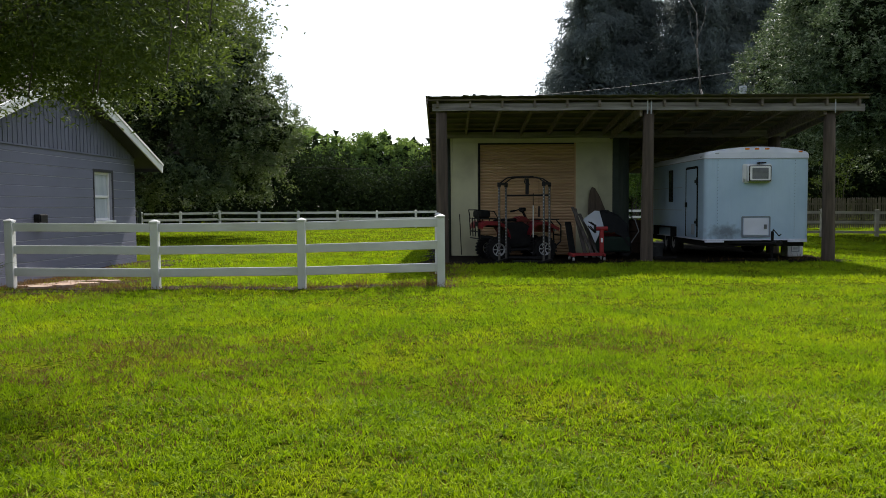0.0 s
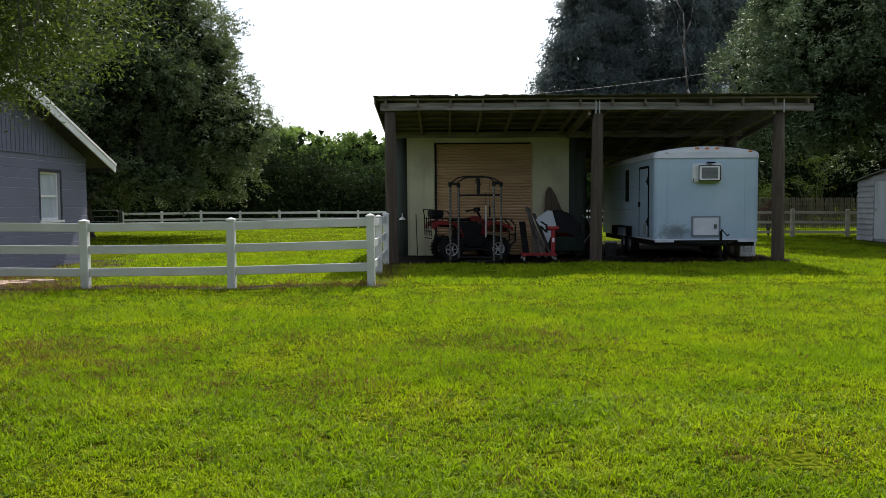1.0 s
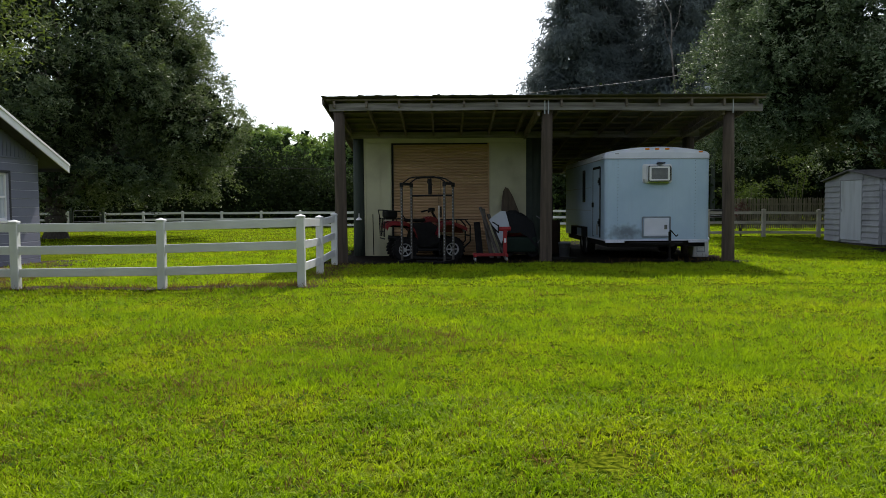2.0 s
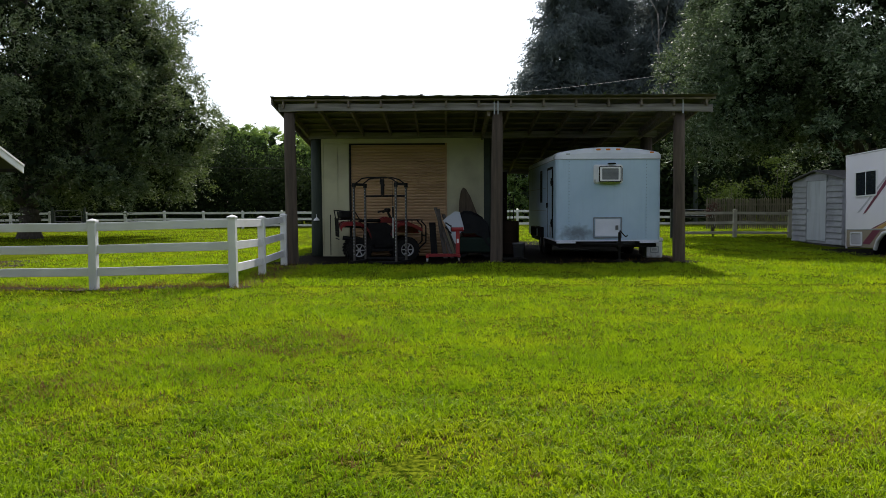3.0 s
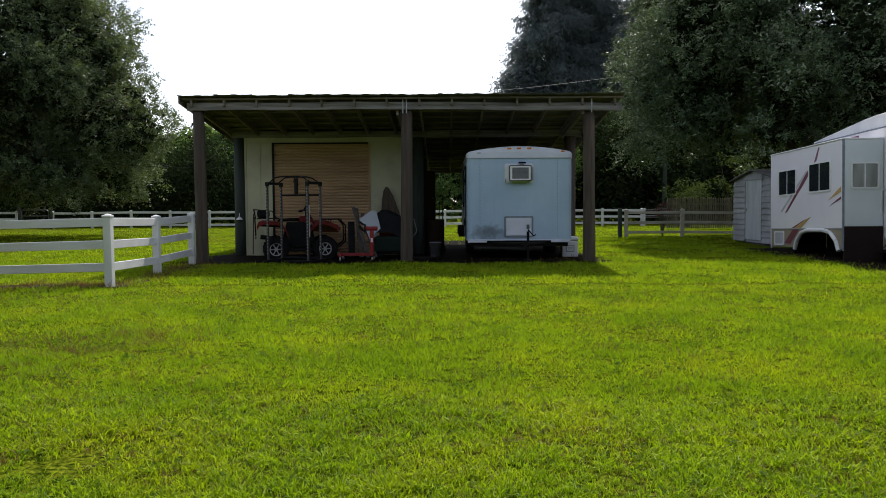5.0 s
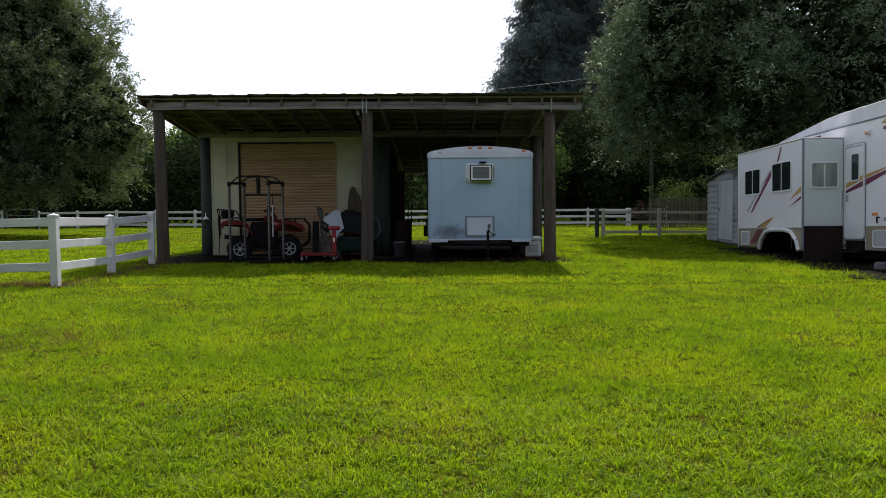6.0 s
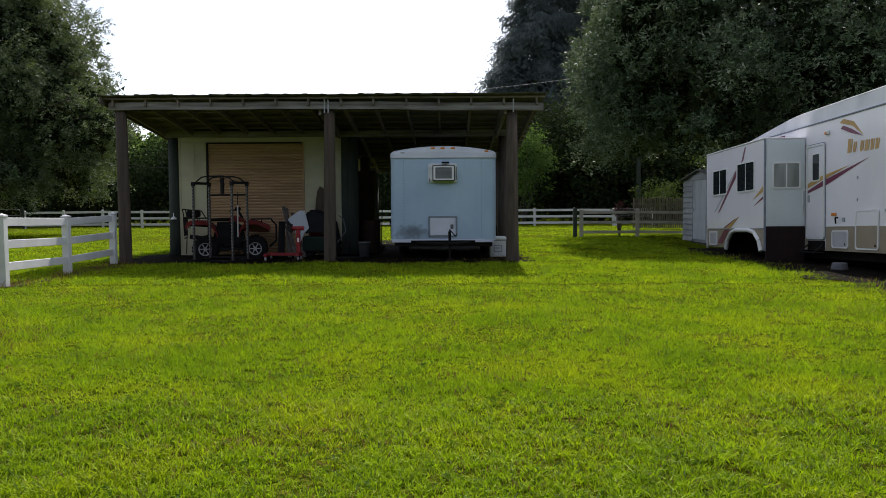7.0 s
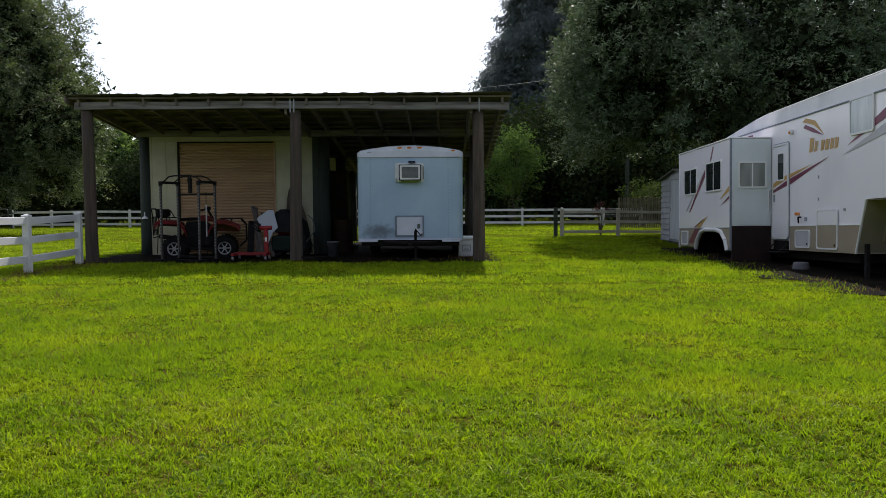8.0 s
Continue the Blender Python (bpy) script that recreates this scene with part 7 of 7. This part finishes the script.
    pts = [a.lerp(b, k / 20) - Vector((0, 0, 0.25 * (1 - (2 * k / 20 - 1) ** 2))) for k in range(21)]
    ob = part("overhead_cable", pipe(B(), pts, 0.011, 5), M_WIRE)
    tagged(ob, "thin grey overhead cable between two utility poles", "cable")
    pts = [(x, 30.4, 2.7 + 0.0105 * (x + 3.0) ** 2) for x in np.linspace(-14.0, 15.0, 30)]
    ob = part("service_cable", pipe(B(), pts, 0.008, 5), M_FRAMEDARK)
    tagged(ob, "thin sagging cable strung between the trees behind the barn", "cable")


build_clutter()

# ---- near plants ----
M_NEARLEAF = leaf_mat("near_oak_leaves", (0.012, 0.025, 0.012), (0.095, 0.125, 0.045), (0.19, 0.27, 0.04), 0.27, 0.5, 1.2, None, 0.22)


def near_tree():
    """A tree whose trunk stands beside the view; its boughs hang over the lawn."""
    rng = np.random.default_rng(71)
    base = (-6.2, 7.9)
    t = thing("tree", (base[0], base[1], float(ground_z(*base)) - 0.05), "oak with low leafy boughs hanging over the lawn", "tree")
    bm = B()
    tube(bm, (0, 0, -0.1), (0.02, 0, 0.5), 0.34, 0.26, 14)
    limb(bm, (0.02, 0, 0.48), (0.1, 0.05, 2.6), 0.26, 0.22, rng, 5, 14)
    part("trunk", bm, M_BARK, t, smooth=True)
    ends = [((2.0, -1.2, 2.9), 0.1), ((3.0, -1.5, 3.0), 0.1), ((4.0, -1.2, 3.3), 0.11), ((4.1, -1.8, 3.5), 0.09), ((3.6, -0.3, 3.8), 0.1), ((2.7, -2.4, 3.0), 0.09),
            ((4.2, -0.8, 4.1), 0.09), ((2.2, 0.6, 3.7), 0.1), ((1.0, -2.2, 3.6), 0.09), ((3.2, -2.9, 3.6), 0.08), ((-1.5, -1.5, 4.2), 0.1), ((-1.2, 1.8, 4.2), 0.1), ((0.8, 2.0, 4.6), 0.1), ((0.4, -0.6, 5.4), 0.1), ((2.6, -1.0, 4.8), 0.09)]
    pts = []
    for k, (e, r) in enumerate(ends):
        start = Vector((0.1, 0.05, 2.1 + 0.5 * (k % 3) / 2))
        bm = B()
        limb(bm, start, e, r, 0.02, rng, 7, 8)
        e = Vector(e)
        for j in range(16):
            f = rng.uniform(0.45, 1.05)
            p = start.lerp(e, f) + Vector((0, 0, 0.1))
            q = p + Vector((rng.normal(0, 0.4), rng.normal(0, 0.45), rng.normal(-0.12, 0.26)))
            tube(bm, p, q, 0.009, 0.003, 5)
            n = 64
            s = rng.uniform(0.15, 1.1, n)
            a = np.array(p)[None] + (np.array(q) - np.array(p))[None] * s[:, None] + rng.normal(size=(n, 3)) * 0.085
            pts.append(a)
        part("bough", bm, M_BARK, t, smooth=True)
    # hanging sprays at the tips
    for x, y, z in ((3.05, -1.75, 2.35), (2.55, -1.6, 2.4), (3.55, -1.7, 2.38), (4.05, -1.6, 2.55), (4.2, -1.6, 2.85), (4.35, -1.4, 3.2), (3.3, -1.2, 2.45), (2.9, -1.9, 2.6), (4.3, -1.3, 2.95)):
        bm = pipe(B(), [(x, y, z + 0.7), (x + 0.05, y, z + 0.35), (x + 0.02, y - 0.05, z)], 0.006, 5)
        part("hanging_twig", bm, M_BARK, t)
        n = 60
        s = rng.uniform(0, 0.75, n)
        pts.append(np.stack([x + rng.normal(0, 0.13, n), y + rng.normal(0, 0.13, n), z + s], -1))
    # dense sprays between the boughs
    for k in range(230):
        x, y = (rng.uniform(1.7, 4.2), rng.uniform(-2.3, 0.9)) if k < 125 else (rng.uniform(1.6, 4.1), rng.uniform(-2.2, -0.3))
        z = (2.62 if k < 125 else 2.56) + 0.3 * max(0.0, x - 3.2) + rng.uniform(0, 1.25 if k < 125 else 0.8) ** 1.2
        n = 200
        q = rng.normal(size=(n, 3)) * np.array([0.17, 0.17, 0.13])
        pts.append(np.array((x, y, z)) + q)
    pts = np.concatenate(pts)
    link_mesh("crown", leaves("crown", pts, 0.06, 0.3, M_NEARLEAF, 72, 0.35), M_NEARLEAF, t)
    # the upper crown, above the view
    c, up = crown_points(rng, np.array((0.1, -0.2, 6.0)), (3.9, 3.8, 2.2), 110, 60, 0.4, 0.3)
    link_mesh("upper_crown", leaves("upper_crown", up, 0.11, 0.45, M_NEARLEAF, 73), M_NEARLEAF, t)


near_tree()


def strap_plant(at, n, length, label, mat, seed):
    """A clump of arching strap leaves."""
    rng = np.random.default_rng(seed)
    ob = thing("strap_plant", (at[0], at[1], float(ground_z(*at))), label, "plant")
    for k in range(n):
        a = rng.uniform(0, 2 * math.pi)
        L, w = length * rng.uniform(0.6, 1.1), 0.018
        bm = B()
        prev = None
        for j in range(7):
            s = j / 6
            r = L * 0.75 * s ** 1.4
            z = L * (s * 1.1 - 0.62 * s * s)
            ww = w * (1 - s) + 0.002
            c = Vector((math.cos(a) * r, math.sin(a) * r, z))
            side = Vector((-math.sin(a), math.cos(a), 0)) * ww
            cur = (bm.verts.new(c + side), bm.verts.new(c + Vector((0, 0, -ww * 0.4))), bm.verts.new(c - side))
            if prev:
                bm.faces.new((prev[0], prev[1], cur[1], cur[0]))
                bm.faces.new((prev[1], prev[2], cur[2], cur[1]))
            prev = cur
        part("leaf", bm, mat, ob)


strap_plant((-7.45, 12.85), 34, 0.95, "clump of arching green strap leaves beside the fence post", M_BUSHLEAF, 81)


def bush(name, at, radii, clusters, per, spread, size, mat, label, seed, stems=7, lift=0.0):
    rng = np.random.default_rng(seed)
    t = thing(name, (at[0], at[1], float(ground_z(*at))), label, "shrub")
    c, pts = crown_points(rng, np.array((0, 0, radii[2] + lift)), radii, clusters, per, spread, 0.3)
    pts = pts[pts[:, 2] > 0.03]
    for k in range(min(stems, clusters)):
        bm = B()
        limb(bm, (0, 0, -0.05), c[k], 0.025, 0.008, rng, 4, 6)
        part("stem", bm, M_BARK, t)
    link_mesh("foliage", leaves("foliage", pts, size, 0.5, mat, seed + 1), mat, t)


bush("bright_bush", (20.9, 42.5), (1.6, 1.1, 1.3), 24, 60, 0.3, 0.11, M_BUSHLEAF, "sunlit yellow-green bush behind the picket fence", 91, lift=1.5)
bush("bright_bush", (18.6, 43.6), (1.1, 0.9, 1.0), 24, 60, 0.35, 0.13, M_BUSHLEAF, "leafy dark green bush behind the picket fence", 93, lift=0.8)
bush("red_shrub", (14.0, 31.6), (0.3, 0.28, 0.32), 11, 36, 0.12, 0.07, M_REDLEAF, "small dark red-leaved shrub behind the side fence", 97, lift=0.75)
bush("green_shrub", (11.9, 49.6), (1.8, 1.4, 2.3), 100, 80, 0.42, 0.15, M_SHRUBLEAF, "tall loose green shrub at the woods' edge", 99, lift=1.5)

# ragged weeds and litter under the motorhome trailer
def trailer_weeds():
    boxes = [(13.6, 14.3, 11.5, 17.8, 130, 0.07, 0.01), (13.6, 14.2, 17.8, 21.5, 60, 0.09, 0.009)]
    ob = link_mesh("dry_weeds", grass_mesh("dry_weeds", boxes, M_STRAW, 121), M_STRAW)
    tagged(ob, "dry weeds growing under the motorhome trailer's side", "weeds", kind="stuff")


trailer_weeds()
